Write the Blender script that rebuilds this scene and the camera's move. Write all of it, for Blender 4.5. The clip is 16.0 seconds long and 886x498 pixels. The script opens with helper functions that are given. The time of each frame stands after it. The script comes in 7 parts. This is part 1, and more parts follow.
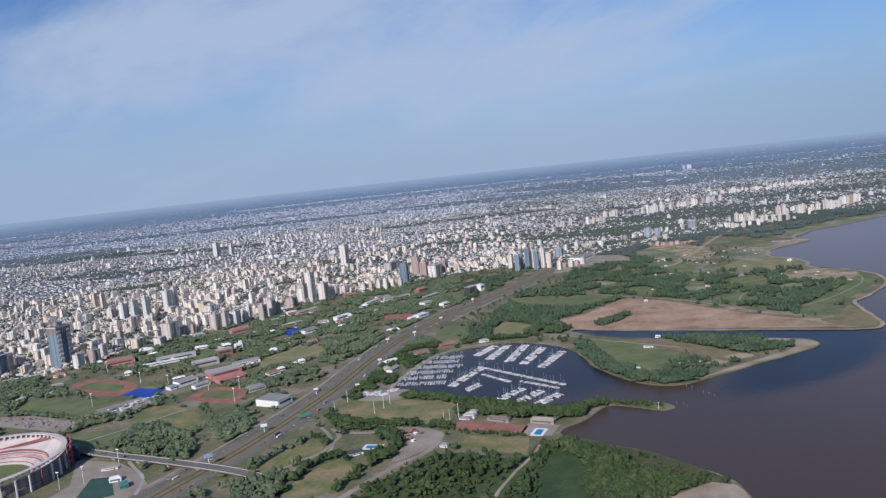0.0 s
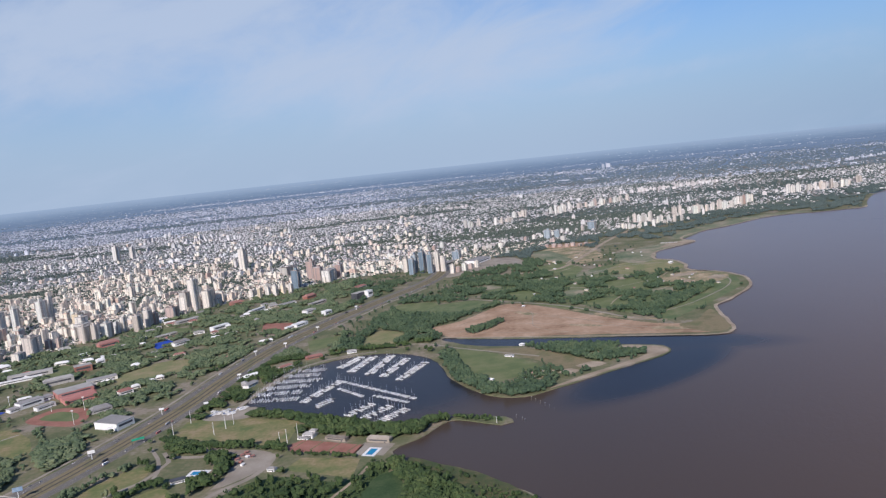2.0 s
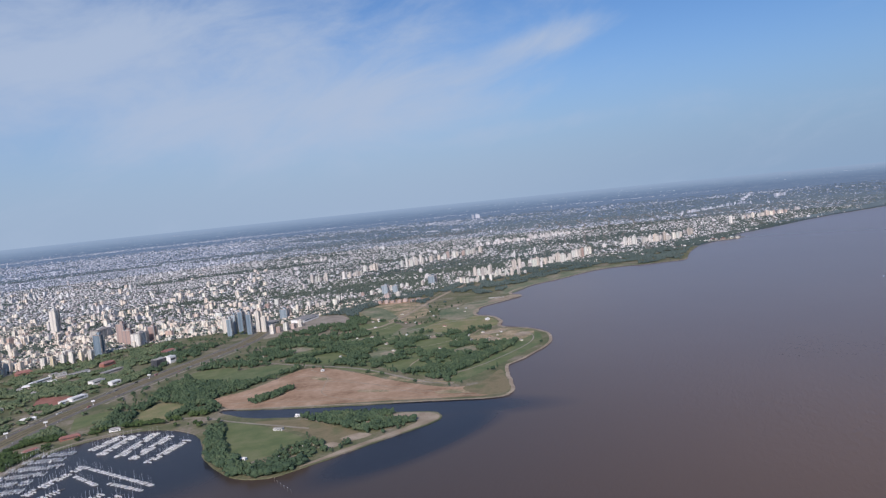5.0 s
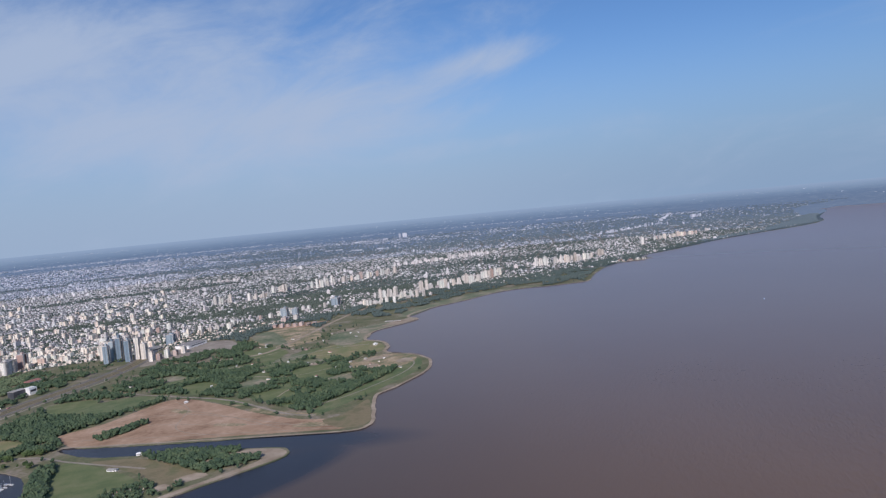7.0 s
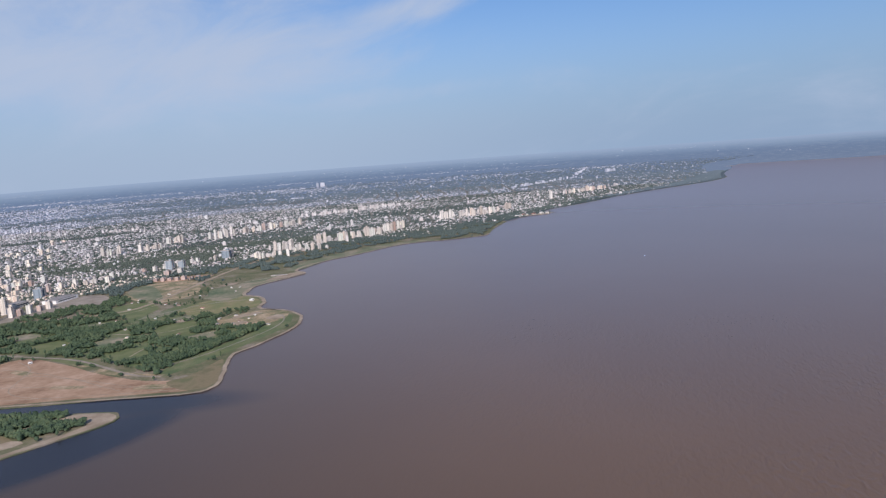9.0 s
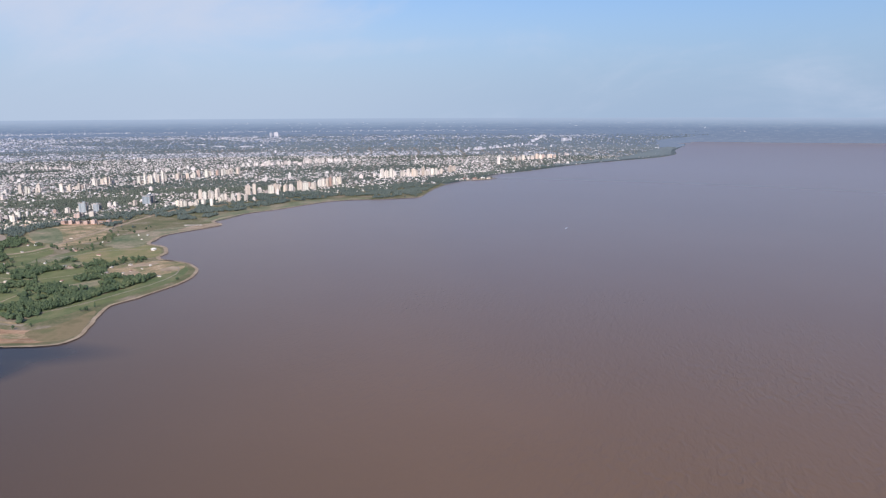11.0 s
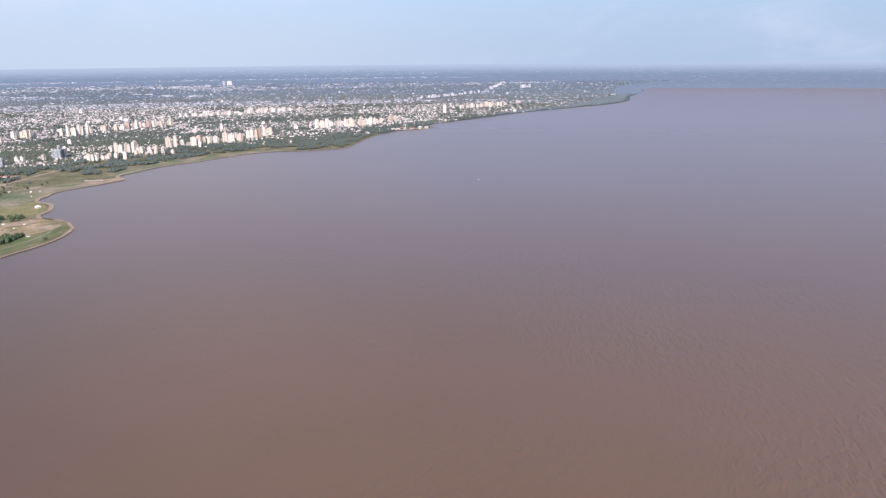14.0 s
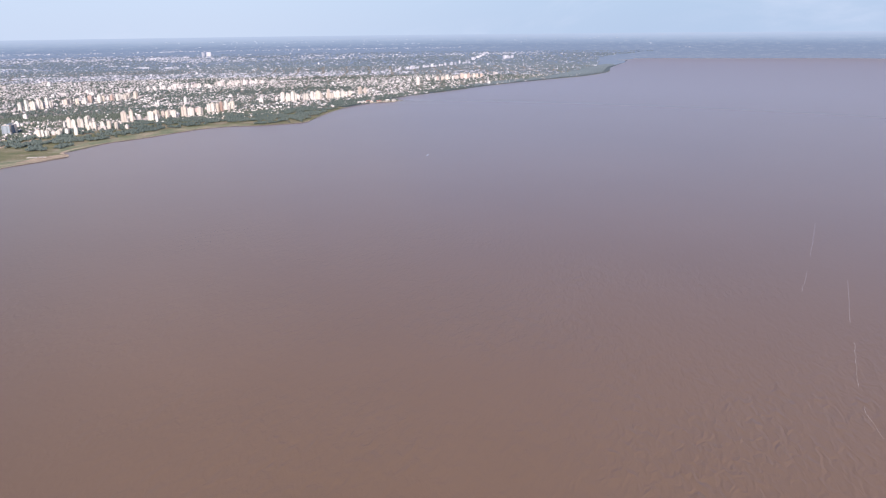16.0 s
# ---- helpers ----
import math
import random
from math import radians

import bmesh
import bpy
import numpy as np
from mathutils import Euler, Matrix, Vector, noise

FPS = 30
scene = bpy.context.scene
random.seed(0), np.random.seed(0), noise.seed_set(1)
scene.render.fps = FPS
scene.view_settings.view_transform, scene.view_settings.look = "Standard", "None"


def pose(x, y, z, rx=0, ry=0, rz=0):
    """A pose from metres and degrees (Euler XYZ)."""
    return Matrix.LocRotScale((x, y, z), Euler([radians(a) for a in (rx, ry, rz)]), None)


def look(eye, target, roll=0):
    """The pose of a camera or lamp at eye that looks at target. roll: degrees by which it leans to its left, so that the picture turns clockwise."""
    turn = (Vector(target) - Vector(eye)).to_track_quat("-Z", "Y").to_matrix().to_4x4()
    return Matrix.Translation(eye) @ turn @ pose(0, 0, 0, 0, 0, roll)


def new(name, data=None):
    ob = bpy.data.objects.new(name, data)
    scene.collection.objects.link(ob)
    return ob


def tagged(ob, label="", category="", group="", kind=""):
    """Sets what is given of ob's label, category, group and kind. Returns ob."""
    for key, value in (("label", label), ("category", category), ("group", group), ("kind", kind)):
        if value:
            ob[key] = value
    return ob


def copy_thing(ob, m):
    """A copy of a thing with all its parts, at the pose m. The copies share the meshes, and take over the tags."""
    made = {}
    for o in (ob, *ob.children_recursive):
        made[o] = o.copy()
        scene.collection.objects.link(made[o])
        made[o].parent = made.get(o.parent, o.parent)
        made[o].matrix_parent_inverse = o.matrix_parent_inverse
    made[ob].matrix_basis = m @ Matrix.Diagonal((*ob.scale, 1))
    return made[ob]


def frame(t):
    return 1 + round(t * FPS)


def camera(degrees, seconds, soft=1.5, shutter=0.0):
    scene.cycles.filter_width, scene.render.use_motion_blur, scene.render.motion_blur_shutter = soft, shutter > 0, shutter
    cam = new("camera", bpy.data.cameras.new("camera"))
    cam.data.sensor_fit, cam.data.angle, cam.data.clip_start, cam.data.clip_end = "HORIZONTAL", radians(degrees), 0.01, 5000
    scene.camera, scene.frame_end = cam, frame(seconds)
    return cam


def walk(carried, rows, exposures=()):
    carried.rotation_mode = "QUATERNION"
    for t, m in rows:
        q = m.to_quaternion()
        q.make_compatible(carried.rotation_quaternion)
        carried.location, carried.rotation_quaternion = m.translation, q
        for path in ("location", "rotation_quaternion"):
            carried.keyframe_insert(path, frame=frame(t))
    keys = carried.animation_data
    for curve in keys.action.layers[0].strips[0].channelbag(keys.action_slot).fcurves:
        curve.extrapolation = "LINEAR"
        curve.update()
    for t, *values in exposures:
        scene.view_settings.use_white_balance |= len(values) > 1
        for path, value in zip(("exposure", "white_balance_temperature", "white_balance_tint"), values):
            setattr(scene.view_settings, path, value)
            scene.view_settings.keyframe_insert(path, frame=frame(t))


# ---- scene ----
cam = camera(63.23, 16.0, soft=1.3)
# seconds, eye, then yaw, pitch and roll in degrees; the place is built at two fifths of its natural size
ROWS = [
    (0.0, 0.00, 0.00, 170.47, 0.019, -6.279, 5.974),
    (0.5, 16.80, 2.74, 171.70, -1.197, -6.910, 5.731),
    (1.0, 33.54, 5.34, 172.66, -2.515, -7.332, 5.811),
    (1.5, 50.09, 7.72, 173.34, -3.782, -7.322, 5.922),
    (2.0, 66.53, 9.84, 173.84, -5.188, -7.071, 5.927),
    (2.5, 82.94, 11.61, 174.12, -6.647, -6.442, 6.097),
    (3.0, 99.61, 13.14, 174.21, -8.141, -5.808, 6.149),
    (3.5, 116.50, 14.50, 174.22, -9.969, -5.312, 6.244),
    (4.0, 133.56, 15.74, 174.38, -11.529, -4.914, 6.138),
    (6.5, 222.31, 15.68, 174.96, -17.714, -3.178, 5.251),
    (7.0, 239.74, 14.50, 174.97, -19.033, -3.178, 5.281),
    (7.5, 256.96, 13.20, 174.91, -20.280, -3.551, 5.424),
    (8.0, 273.92, 11.77, 174.71, -21.822, -4.721, 5.253),
    (8.5, 290.58, 10.25, 174.38, -23.246, -6.035, 4.867),
    (9.0, 307.08, 8.68, 173.98, -24.572, -7.594, 4.153),
    (9.5, 323.60, 7.07, 173.58, -25.765, -8.921, 3.176),
    (12.0, 406.54, -5.24, 171.76, -27.077, -11.726, -0.642),
    (12.5, 422.32, -9.71, 172.00, -27.477, -12.386, -0.397),
    (13.0, 438.09, -14.40, 172.30, -27.852, -13.171, -0.102),
    (13.5, 453.90, -19.30, 172.69, -28.373, -14.053, 0.168),
    (14.0, 469.80, -24.35, 173.20, -28.961, -14.957, 0.516),
    (14.5, 485.71, -29.48, 173.84, -29.248, -15.542, 0.721),
    (15.0, 501.67, -34.61, 174.64, -29.263, -16.158, 0.660),
    (15.5, 517.71, -39.71, 175.58, -29.270, -16.704, 0.601),
    (16.0, 533.83, -44.81, 176.56, -29.424, -17.214, 0.638),
]
EXPOSURES = [(0.0, -0.06, 6050, 15), (0.6, 0.03, 6250, 15), (1.5, 0.10, 6300, 15), (3.5, 0.04, 6300, 15), (7.0, -0.12, 6150, 16), (8.5, -0.04, 6300, 17), (9.5, 0.11, 6500, 17), (12.0, 0.42, 6750, 18), (13.5, 0.56, 6850, 20), (16.0, 0.66, 6900, 21)]
walk(cam, [(t, pose(x, y, z, 90 + pitch, roll, yaw)) for t, x, y, z, yaw, pitch, roll in ROWS], EXPOSURES)

# ---------------------------------------------------------------- world and sun
SUN_AZ, SUN_EL = radians(203), radians(33)
world = bpy.data.worlds.new("sky")
scene.world = world
world.use_nodes = True
wn, wl = world.node_tree.nodes, world.node_tree.links
wn.clear()
w_out = wn.new("ShaderNodeOutputWorld")
w_bg = wn.new("ShaderNodeBackground")
sky = wn.new("ShaderNodeTexSky")
sky.sky_type = "NISHITA"
sky.sun_disc = False
sky.sun_elevation, sky.sun_rotation = SUN_EL, SUN_AZ
sky.altitude, sky.air_density, sky.dust_density, sky.ozone_density = 100, 1.0, 0.15, 4.0
w_bg.inputs["Strength"].default_value = 0.10


def math_node(nodes, links, op, a, b=None):
    n = nodes.new("ShaderNodeMath")
    n.operation = op
    for i, v in enumerate((a, b)):
        if v is None:
            continue
        if isinstance(v, (int, float)):
            n.inputs[i].default_value = v
        else:
            links.new(v, n.inputs[i])
    return n.outputs[0]


# thin high cloud: long streaks that rise towards the east
w_co = wn.new("ShaderNodeTexCoord")
w_sep = wn.new("ShaderNodeSeparateXYZ")
wl.new(w_co.outputs["Generated"], w_sep.inputs[0])


def sky_noise(scale, turn, detail, rough, distort, shift):
    m = wn.new("ShaderNodeMapping")
    m.vector_type = "TEXTURE"
    m.inputs["Location"].default_value = shift
    m.inputs["Rotation"].default_value = (0, radians(turn), 0)
    m.inputs["Scale"].default_value = scale
    wl.new(w_co.outputs["Generated"], m.inputs[0])
    t = wn.new("ShaderNodeTexNoise")
    for key, value in (("Scale", 1.0), ("Detail", detail), ("Roughness", rough), ("Distortion", distort)):
        t.inputs[key].default_value = value
    wl.new(m.outputs[0], t.inputs["Vector"])
    return t.outputs[0]


def sky_bank(x, z, rx, rz, turn, amount):
    """A soft bank of cloud round a direction, as a share to add to the noise."""
    m = wn.new("ShaderNodeMapping")
    m.vector_type = "TEXTURE"
    m.inputs["Location"].default_value = (x, 0.93, z)
    m.inputs["Rotation"].default_value = (0, radians(turn), 0)
    m.inputs["Scale"].default_value = (rx, 0.9, rz)
    wl.new(w_co.outputs["Generated"], m.inputs[0])
    ln = wn.new("ShaderNodeVectorMath")
    ln.operation = "LENGTH"
    wl.new(m.outputs[0], ln.inputs[0])
    r = wn.new("ShaderNodeMapRange")
    r.interpolation_type = "SMOOTHERSTEP"
    r.inputs["From Min"].default_value, r.inputs["From Max"].default_value = 1.0, 0.0
    r.inputs["To Max"].default_value = amount
    wl.new(ln.outputs["Value"], r.inputs["Value"])
    return r.outputs[0]


streaks = sky_noise((0.22, 0.5, 0.085), -16, 9, 0.62, 0.5, (0.31, 0.2, 0.12))
banks = sky_noise((0.50, 0.6, 0.17), -9, 4, 0.5, 0.4, (0.0, 0.4, 0.02))
amount = math_node(wn, wl, "ADD", math_node(wn, wl, "MULTIPLY", streaks, 0.72), math_node(wn, wl, "MULTIPLY", banks, 0.28))
for bank in ((-0.22, 0.195, 0.66, 0.150, -5, 0.34), (0.40, 0.196, 0.13, 0.036, -9, 0.24), (0.37, 0.082, 0.20, 0.022, -4, 0.16), (0.08, 0.115, 0.44, 0.110, -5, 0.24), (0.0, 0.6, 1.2, 0.40, 0, 0.12), (0.66, 0.22, 0.34, 0.20, 0, -0.10)):
    amount = math_node(wn, wl, "ADD", amount, sky_bank(*bank))
w_ramp = wn.new("ShaderNodeMapRange")
w_ramp.interpolation_type = "SMOOTHSTEP"
w_ramp.inputs["From Min"].default_value, w_ramp.inputs["From Max"].default_value = 0.47, 0.89
w_ramp.inputs["To Min"].default_value, w_ramp.inputs["To Max"].default_value = 0.04, 0.92
wl.new(amount, w_ramp.inputs["Value"])
w_mix = wn.new("ShaderNodeMix")
w_mix.data_type = "RGBA"
wl.new(w_ramp.outputs[0], w_mix.inputs["Factor"])
# moist air brightens and cools the sky low over the land
w_low = wn.new("ShaderNodeMapRange")
w_low.interpolation_type = "SMOOTHERSTEP"
w_low.inputs["From Min"].default_value, w_low.inputs["From Max"].default_value = 0.27, -0.02
w_low.inputs["To Max"].default_value = 0.95
wl.new(w_sep.outputs[2], w_low.inputs["Value"])
w_haze = wn.new("ShaderNodeMix")
w_haze.data_type = "RGBA"
wl.new(w_low.outputs[0], w_haze.inputs["Factor"])
w_deep = wn.new("ShaderNodeMix")
w_deep.data_type, w_deep.blend_type = "RGBA", "MULTIPLY"
w_deep.inputs["Factor"].default_value = 1.0
wl.new(sky.outputs[0], w_deep.inputs["A"])
w_deep.inputs["B"].default_value = (0.60, 0.79, 0.96, 1)
wl.new(w_deep.outputs["Result"], w_haze.inputs["A"])
w_east = wn.new("ShaderNodeMapRange")
w_east.interpolation_type = "SMOOTHSTEP"
w_east.inputs["From Min"].default_value, w_east.inputs["From Max"].default_value = 0.15, 0.80
wl.new(w_sep.outputs[0], w_east.inputs["Value"])
w_air = wn.new("ShaderNodeMix")
w_air.data_type = "RGBA"
wl.new(w_east.outputs[0], w_air.inputs["Factor"])
w_air.inputs["A"].default_value, w_air.inputs["B"].default_value = (3.45, 4.55, 5.95, 1), (2.55, 3.75, 5.3, 1)
wl.new(w_air.outputs["Result"], w_haze.inputs["B"])
wl.new(w_haze.outputs["Result"], w_mix.inputs["A"])
w_mix.inputs["B"].default_value = (4.35, 5.3, 6.6, 1)
wl.new(w_mix.outputs["Result"], w_bg.inputs["Color"])
wl.new(w_bg.outputs[0], w_out.inputs[0])

sun = new("sun", bpy.data.lights.new("sun", "SUN"))
sun.data.energy, sun.data.angle, sun.data.color = 4.3, radians(0.6), (1.0, 0.92, 0.83)
sun_dir = Vector((math.sin(SUN_AZ) * math.cos(SUN_EL), math.cos(SUN_AZ) * math.cos(SUN_EL), math.sin(SUN_EL)))
sun.matrix_world = look(sun_dir * 400, (0, 0, 0))

# ---------------------------------------------------------------- materials


def material(name, colours, scale=0.05, rough=0.9, fine=1.5, fine_amount=0.35, island=0.0, random_ob=0.0, bump=0.0, metallic=0.0):
    """A surface whose colour wanders between two to four tones at a large scale, with a finer grain on top."""
    m = bpy.data.materials.new(name)
    m.use_nodes = True
    n, l = m.node_tree.nodes, m.node_tree.links
    bsdf = n["Principled BSDF"]
    bsdf.inputs["Roughness"].default_value = rough
    bsdf.inputs["Metallic"].default_value = metallic
    bsdf.inputs["Specular IOR Level"].default_value = 0.25
    geo = n.new("ShaderNodeNewGeometry")
    big = n.new("ShaderNodeTexNoise")
    big.inputs["Scale"].default_value, big.inputs["Detail"].default_value = scale, 5
    l.new(geo.outputs["Position"], big.inputs["Vector"])
    small = n.new("ShaderNodeTexNoise")
    small.inputs["Scale"].default_value, small.inputs["Detail"].default_value = fine, 3
    l.new(geo.outputs["Position"], small.inputs["Vector"])
    value = math_node(n, l, "ADD", math_node(n, l, "MULTIPLY", math_node(n, l, "SUBTRACT", big.outputs[0], 0.5), 2.2), 0.5)
    value = math_node(n, l, "ADD", value, math_node(n, l, "MULTIPLY", math_node(n, l, "SUBTRACT", small.outputs[0], 0.5), fine_amount * 2))
    if island:
        value = math_node(n, l, "ADD", math_node(n, l, "MULTIPLY", value, 1 - island), math_node(n, l, "MULTIPLY", geo.outputs["Random Per Island"], island))
    if random_ob:
        info = n.new("ShaderNodeObjectInfo")
        value = math_node(n, l, "ADD", math_node(n, l, "MULTIPLY", value, 1 - random_ob), math_node(n, l, "MULTIPLY", info.outputs["Random"], random_ob))
    ramp = n.new("ShaderNodeValToRGB")
    els = ramp.color_ramp.elements
    k = len(colours)
    for i, c in enumerate(colours):
        e = els[i] if i < 2 else els.new(1.0)
        e.position = 0.1 + 0.8 * i / max(k - 1, 1)
        e.color = (*c, 1)
    l.new(value, ramp.inputs[0])
    l.new(ramp.outputs[0], bsdf.inputs["Base Color"])
    if bump:
        b = n.new("ShaderNodeBump")
        b.inputs["Strength"].default_value, b.inputs["Distance"].default_value = 0.6, bump
        l.new(small.outputs[0], b.inputs["Height"])
        l.new(b.outputs[0], bsdf.inputs["Normal"])
    return m


def wall_material(name, colours, random_ob=False, dark=(0.17, 0.18, 0.21), storey=1.15, share=0.45):
    """Rendered walls in a tone of their own for each building, with rows of windows and balconies by storey."""
    m = material(name, colours, scale=0.02, fine=0.6, fine_amount=0.15, rough=0.85, island=0.0 if random_ob else 0.85, random_ob=0.85 if random_ob else 0.0)
    n, l = m.node_tree.nodes, m.node_tree.links
    bsdf = n["Principled BSDF"]
    ramp_out = bsdf.inputs["Base Color"].links[0].from_socket
    geo = n.new("ShaderNodeNewGeometry")
    sep = n.new("ShaderNodeSeparateXYZ")
    l.new(geo.outputs["Position"], sep.inputs[0])
    fz = math_node(n, l, "FRACT", math_node(n, l, "DIVIDE", sep.outputs[2], storey))
    along = math_node(n, l, "ADD", math_node(n, l, "MULTIPLY", sep.outputs[0], 0.9), math_node(n, l, "MULTIPLY", sep.outputs[1], 0.55))
    fx = math_node(n, l, "FRACT", math_node(n, l, "DIVIDE", along, 1.35))
    win = math_node(n, l, "MULTIPLY", math_node(n, l, "GREATER_THAN", fz, 0.5), math_node(n, l, "GREATER_THAN", fx, share))
    mix = n.new("ShaderNodeMix")
    mix.data_type = "RGBA"
    # darker stripes between plain bays stand for shaded loggias and their glass
    bay = math_node(n, l, "GREATER_THAN", math_node(n, l, "FRACT", math_node(n, l, "DIVIDE", along, 4.4)), 0.70)
    l.new(math_node(n, l, "MULTIPLY", math_node(n, l, "MAXIMUM", math_node(n, l, "MULTIPLY", win, 0.85), bay), 0.46), mix.inputs["Factor"])
    l.new(ramp_out, mix.inputs["A"])
    mix.inputs["B"].default_value = (*dark, 1)
    l.new(mix.outputs["Result"], bsdf.inputs["Base Color"])
    return m


M_GROUND = material("mixed_ground", [(0.106, 0.123, 0.06), (0.14, 0.148, 0.077), (0.196, 0.179, 0.11), (0.28, 0.237, 0.187)], scale=0.03, fine=0.3, fine_amount=0.5)
M_STREETS = material("city_streets", [(0.105, 0.122, 0.088), (0.155, 0.158, 0.132), (0.25, 0.236, 0.215), (0.36, 0.335, 0.31)], scale=0.03, fine=0.3, fine_amount=0.5)
M_LAWN = material("mown_grass", [(0.112, 0.146, 0.064), (0.148, 0.176, 0.078), (0.192, 0.200, 0.104)], scale=0.06, fine=0.6, fine_amount=0.3)
M_DRYLAWN = material("dry_grass", [(0.169, 0.195, 0.086), (0.227, 0.218, 0.107), (0.299, 0.25, 0.146)], scale=0.05, fine=0.5, fine_amount=0.5)
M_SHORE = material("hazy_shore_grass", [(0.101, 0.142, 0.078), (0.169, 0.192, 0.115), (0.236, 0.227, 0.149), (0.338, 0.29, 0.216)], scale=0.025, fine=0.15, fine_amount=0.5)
# wooded ground with the blue of distance haze put into its colour
M_FARGROUND = material("hazed_wooded_ground", [(0.078, 0.112, 0.128), (0.096, 0.132, 0.146), (0.124, 0.156, 0.166)], scale=0.01, fine=0.1, fine_amount=0.5)
M_OCHRE = material("sandy_turf", [(0.147, 0.165, 0.084), (0.231, 0.21, 0.119), (0.364, 0.28, 0.175), (0.504, 0.399, 0.28)], scale=0.05, fine=0.3, fine_amount=0.6)
M_REDBRICK = material("red_sheet_and_brick", [(0.42, 0.175, 0.150), (0.54, 0.255, 0.220)], scale=0.1, fine=0.8, fine_amount=0.5)
M_THICKET = material("bright_thicket", [(0.048, 0.080, 0.030), (0.066, 0.102, 0.038), (0.098, 0.126, 0.052)], scale=0.06, fine=0.5, fine_amount=0.7, bump=0.5)
M_FIELD = material("worn_pitch", [(0.122, 0.156, 0.062), (0.176, 0.186, 0.078), (0.240, 0.208, 0.104), (0.305, 0.240, 0.145)], scale=0.055, fine=0.35, fine_amount=0.5)
M_WET = material("lush_clearing", [(0.034, 0.066, 0.026), (0.048, 0.084, 0.034), (0.072, 0.104, 0.046)], scale=0.07, fine=0.6, fine_amount=0.6)
M_SCRUB = material("ochre_scrub", [(0.052, 0.080, 0.034), (0.085, 0.095, 0.044), (0.135, 0.120, 0.062)], scale=0.12, fine=0.9, fine_amount=0.6)
M_ROUGH = material("rough_grass", [(0.096, 0.138, 0.061), (0.135, 0.169, 0.079), (0.195, 0.2, 0.109)], scale=0.05, fine=0.5, fine_amount=0.6)
M_DIRT = material("bare_earth", [(0.26, 0.165, 0.105), (0.36, 0.235, 0.152), (0.42, 0.285, 0.192), (0.49, 0.345, 0.245)], scale=0.03, fine=0.22, fine_amount=0.45)
M_SAND = material("shore_sand", [(0.252, 0.198, 0.144), (0.348, 0.282, 0.21), (0.444, 0.366, 0.282)], scale=0.06, fine=0.8)
M_ASPHALT = material("asphalt", [(0.136, 0.126, 0.113), (0.200, 0.186, 0.167)], scale=0.05, fine=0.8)
M_PAVING = material("pale_paving", [(0.25, 0.215, 0.175), (0.37, 0.325, 0.27)], scale=0.06, fine=0.8)
M_TRACKBED = material("ballast_bed", [(0.165, 0.150, 0.082), (0.240, 0.195, 0.118), (0.150, 0.155, 0.078)], scale=0.06, fine=0.5)
M_DARK_BALLAST = material("dark_ballast", [(0.075, 0.065, 0.055), (0.11, 0.095, 0.08)], scale=0.1, fine=1.0)
M_CLAY = material("red_clay", [(0.27, 0.120, 0.090), (0.37, 0.180, 0.140)], scale=0.1, fine=0.8)
M_GREENCOURT = material("green_court", [(0.035, 0.085, 0.075), (0.05, 0.11, 0.09)], scale=0.1, fine=0.8)
M_BLUETURF = material("blue_turf", [(0.02, 0.06, 0.34), (0.03, 0.085, 0.42)], scale=0.1, fine=0.8)
M_CONCRETE = material("concrete", [(0.32, 0.305, 0.285), (0.46, 0.435, 0.41)], scale=0.08, fine=0.8)
M_WHITE = material("white_paint", [(0.72, 0.71, 0.69), (0.82, 0.81, 0.79)], scale=0.2, fine=1.5, rough=0.6)
M_DARK = material("dark_steel", [(0.05, 0.055, 0.065), (0.09, 0.09, 0.1)], scale=0.2, fine=1.5, rough=0.5)
M_WOOD = material("weathered_planks", [(0.13, 0.11, 0.095), (0.20, 0.175, 0.15)], scale=0.2, fine=1.5)
M_REDROOF = material("red_roofing", [(0.28, 0.135, 0.115), (0.36, 0.19, 0.165)], scale=0.08, fine=0.8, random_ob=0.3)
M_GREYROOF = material("grey_roofing", [(0.22, 0.21, 0.205), (0.40, 0.385, 0.37)], scale=0.08, fine=0.8, random_ob=0.5)
M_BARK = material("bark", [(0.10, 0.075, 0.05), (0.16, 0.12, 0.085)], scale=0.4, fine=3)
# leaf tones split by distance; this one is paled for haze over the park
HAZED_LEAF = [(0.064, 0.096, 0.054), (0.090, 0.124, 0.068), (0.120, 0.152, 0.082), (0.160, 0.180, 0.098)]
M_LEAF = material("leaves", HAZED_LEAF, scale=0.05, fine=1.6, fine_amount=0.6, island=0.45, bump=0.5)
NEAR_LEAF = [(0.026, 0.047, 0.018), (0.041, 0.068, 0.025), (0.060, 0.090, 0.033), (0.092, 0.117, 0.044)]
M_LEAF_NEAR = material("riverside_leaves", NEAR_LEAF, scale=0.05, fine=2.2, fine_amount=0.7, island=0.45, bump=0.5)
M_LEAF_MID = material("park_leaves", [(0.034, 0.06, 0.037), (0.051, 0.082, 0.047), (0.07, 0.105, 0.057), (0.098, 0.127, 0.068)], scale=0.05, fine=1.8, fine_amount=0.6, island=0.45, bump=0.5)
M_LEAF_OB = material("tree_leaves", NEAR_LEAF, scale=0.05, fine=2.2, fine_amount=0.7, random_ob=0.5, bump=0.5)
# distance haze is mixed into these leaf colours, bluer the farther they stand
M_STREETLEAF = material("hazed_street_leaves", [(0.062, 0.084, 0.070), (0.080, 0.102, 0.084), (0.102, 0.124, 0.100)], scale=0.01, fine=0.3, fine_amount=0.3, island=0.4)
M_FARLEAF = material("hazed_distant_leaves", [(0.060, 0.086, 0.082), (0.077, 0.105, 0.098), (0.098, 0.127, 0.115)], scale=0.004, fine=0.1, fine_amount=0.3, island=0.4)
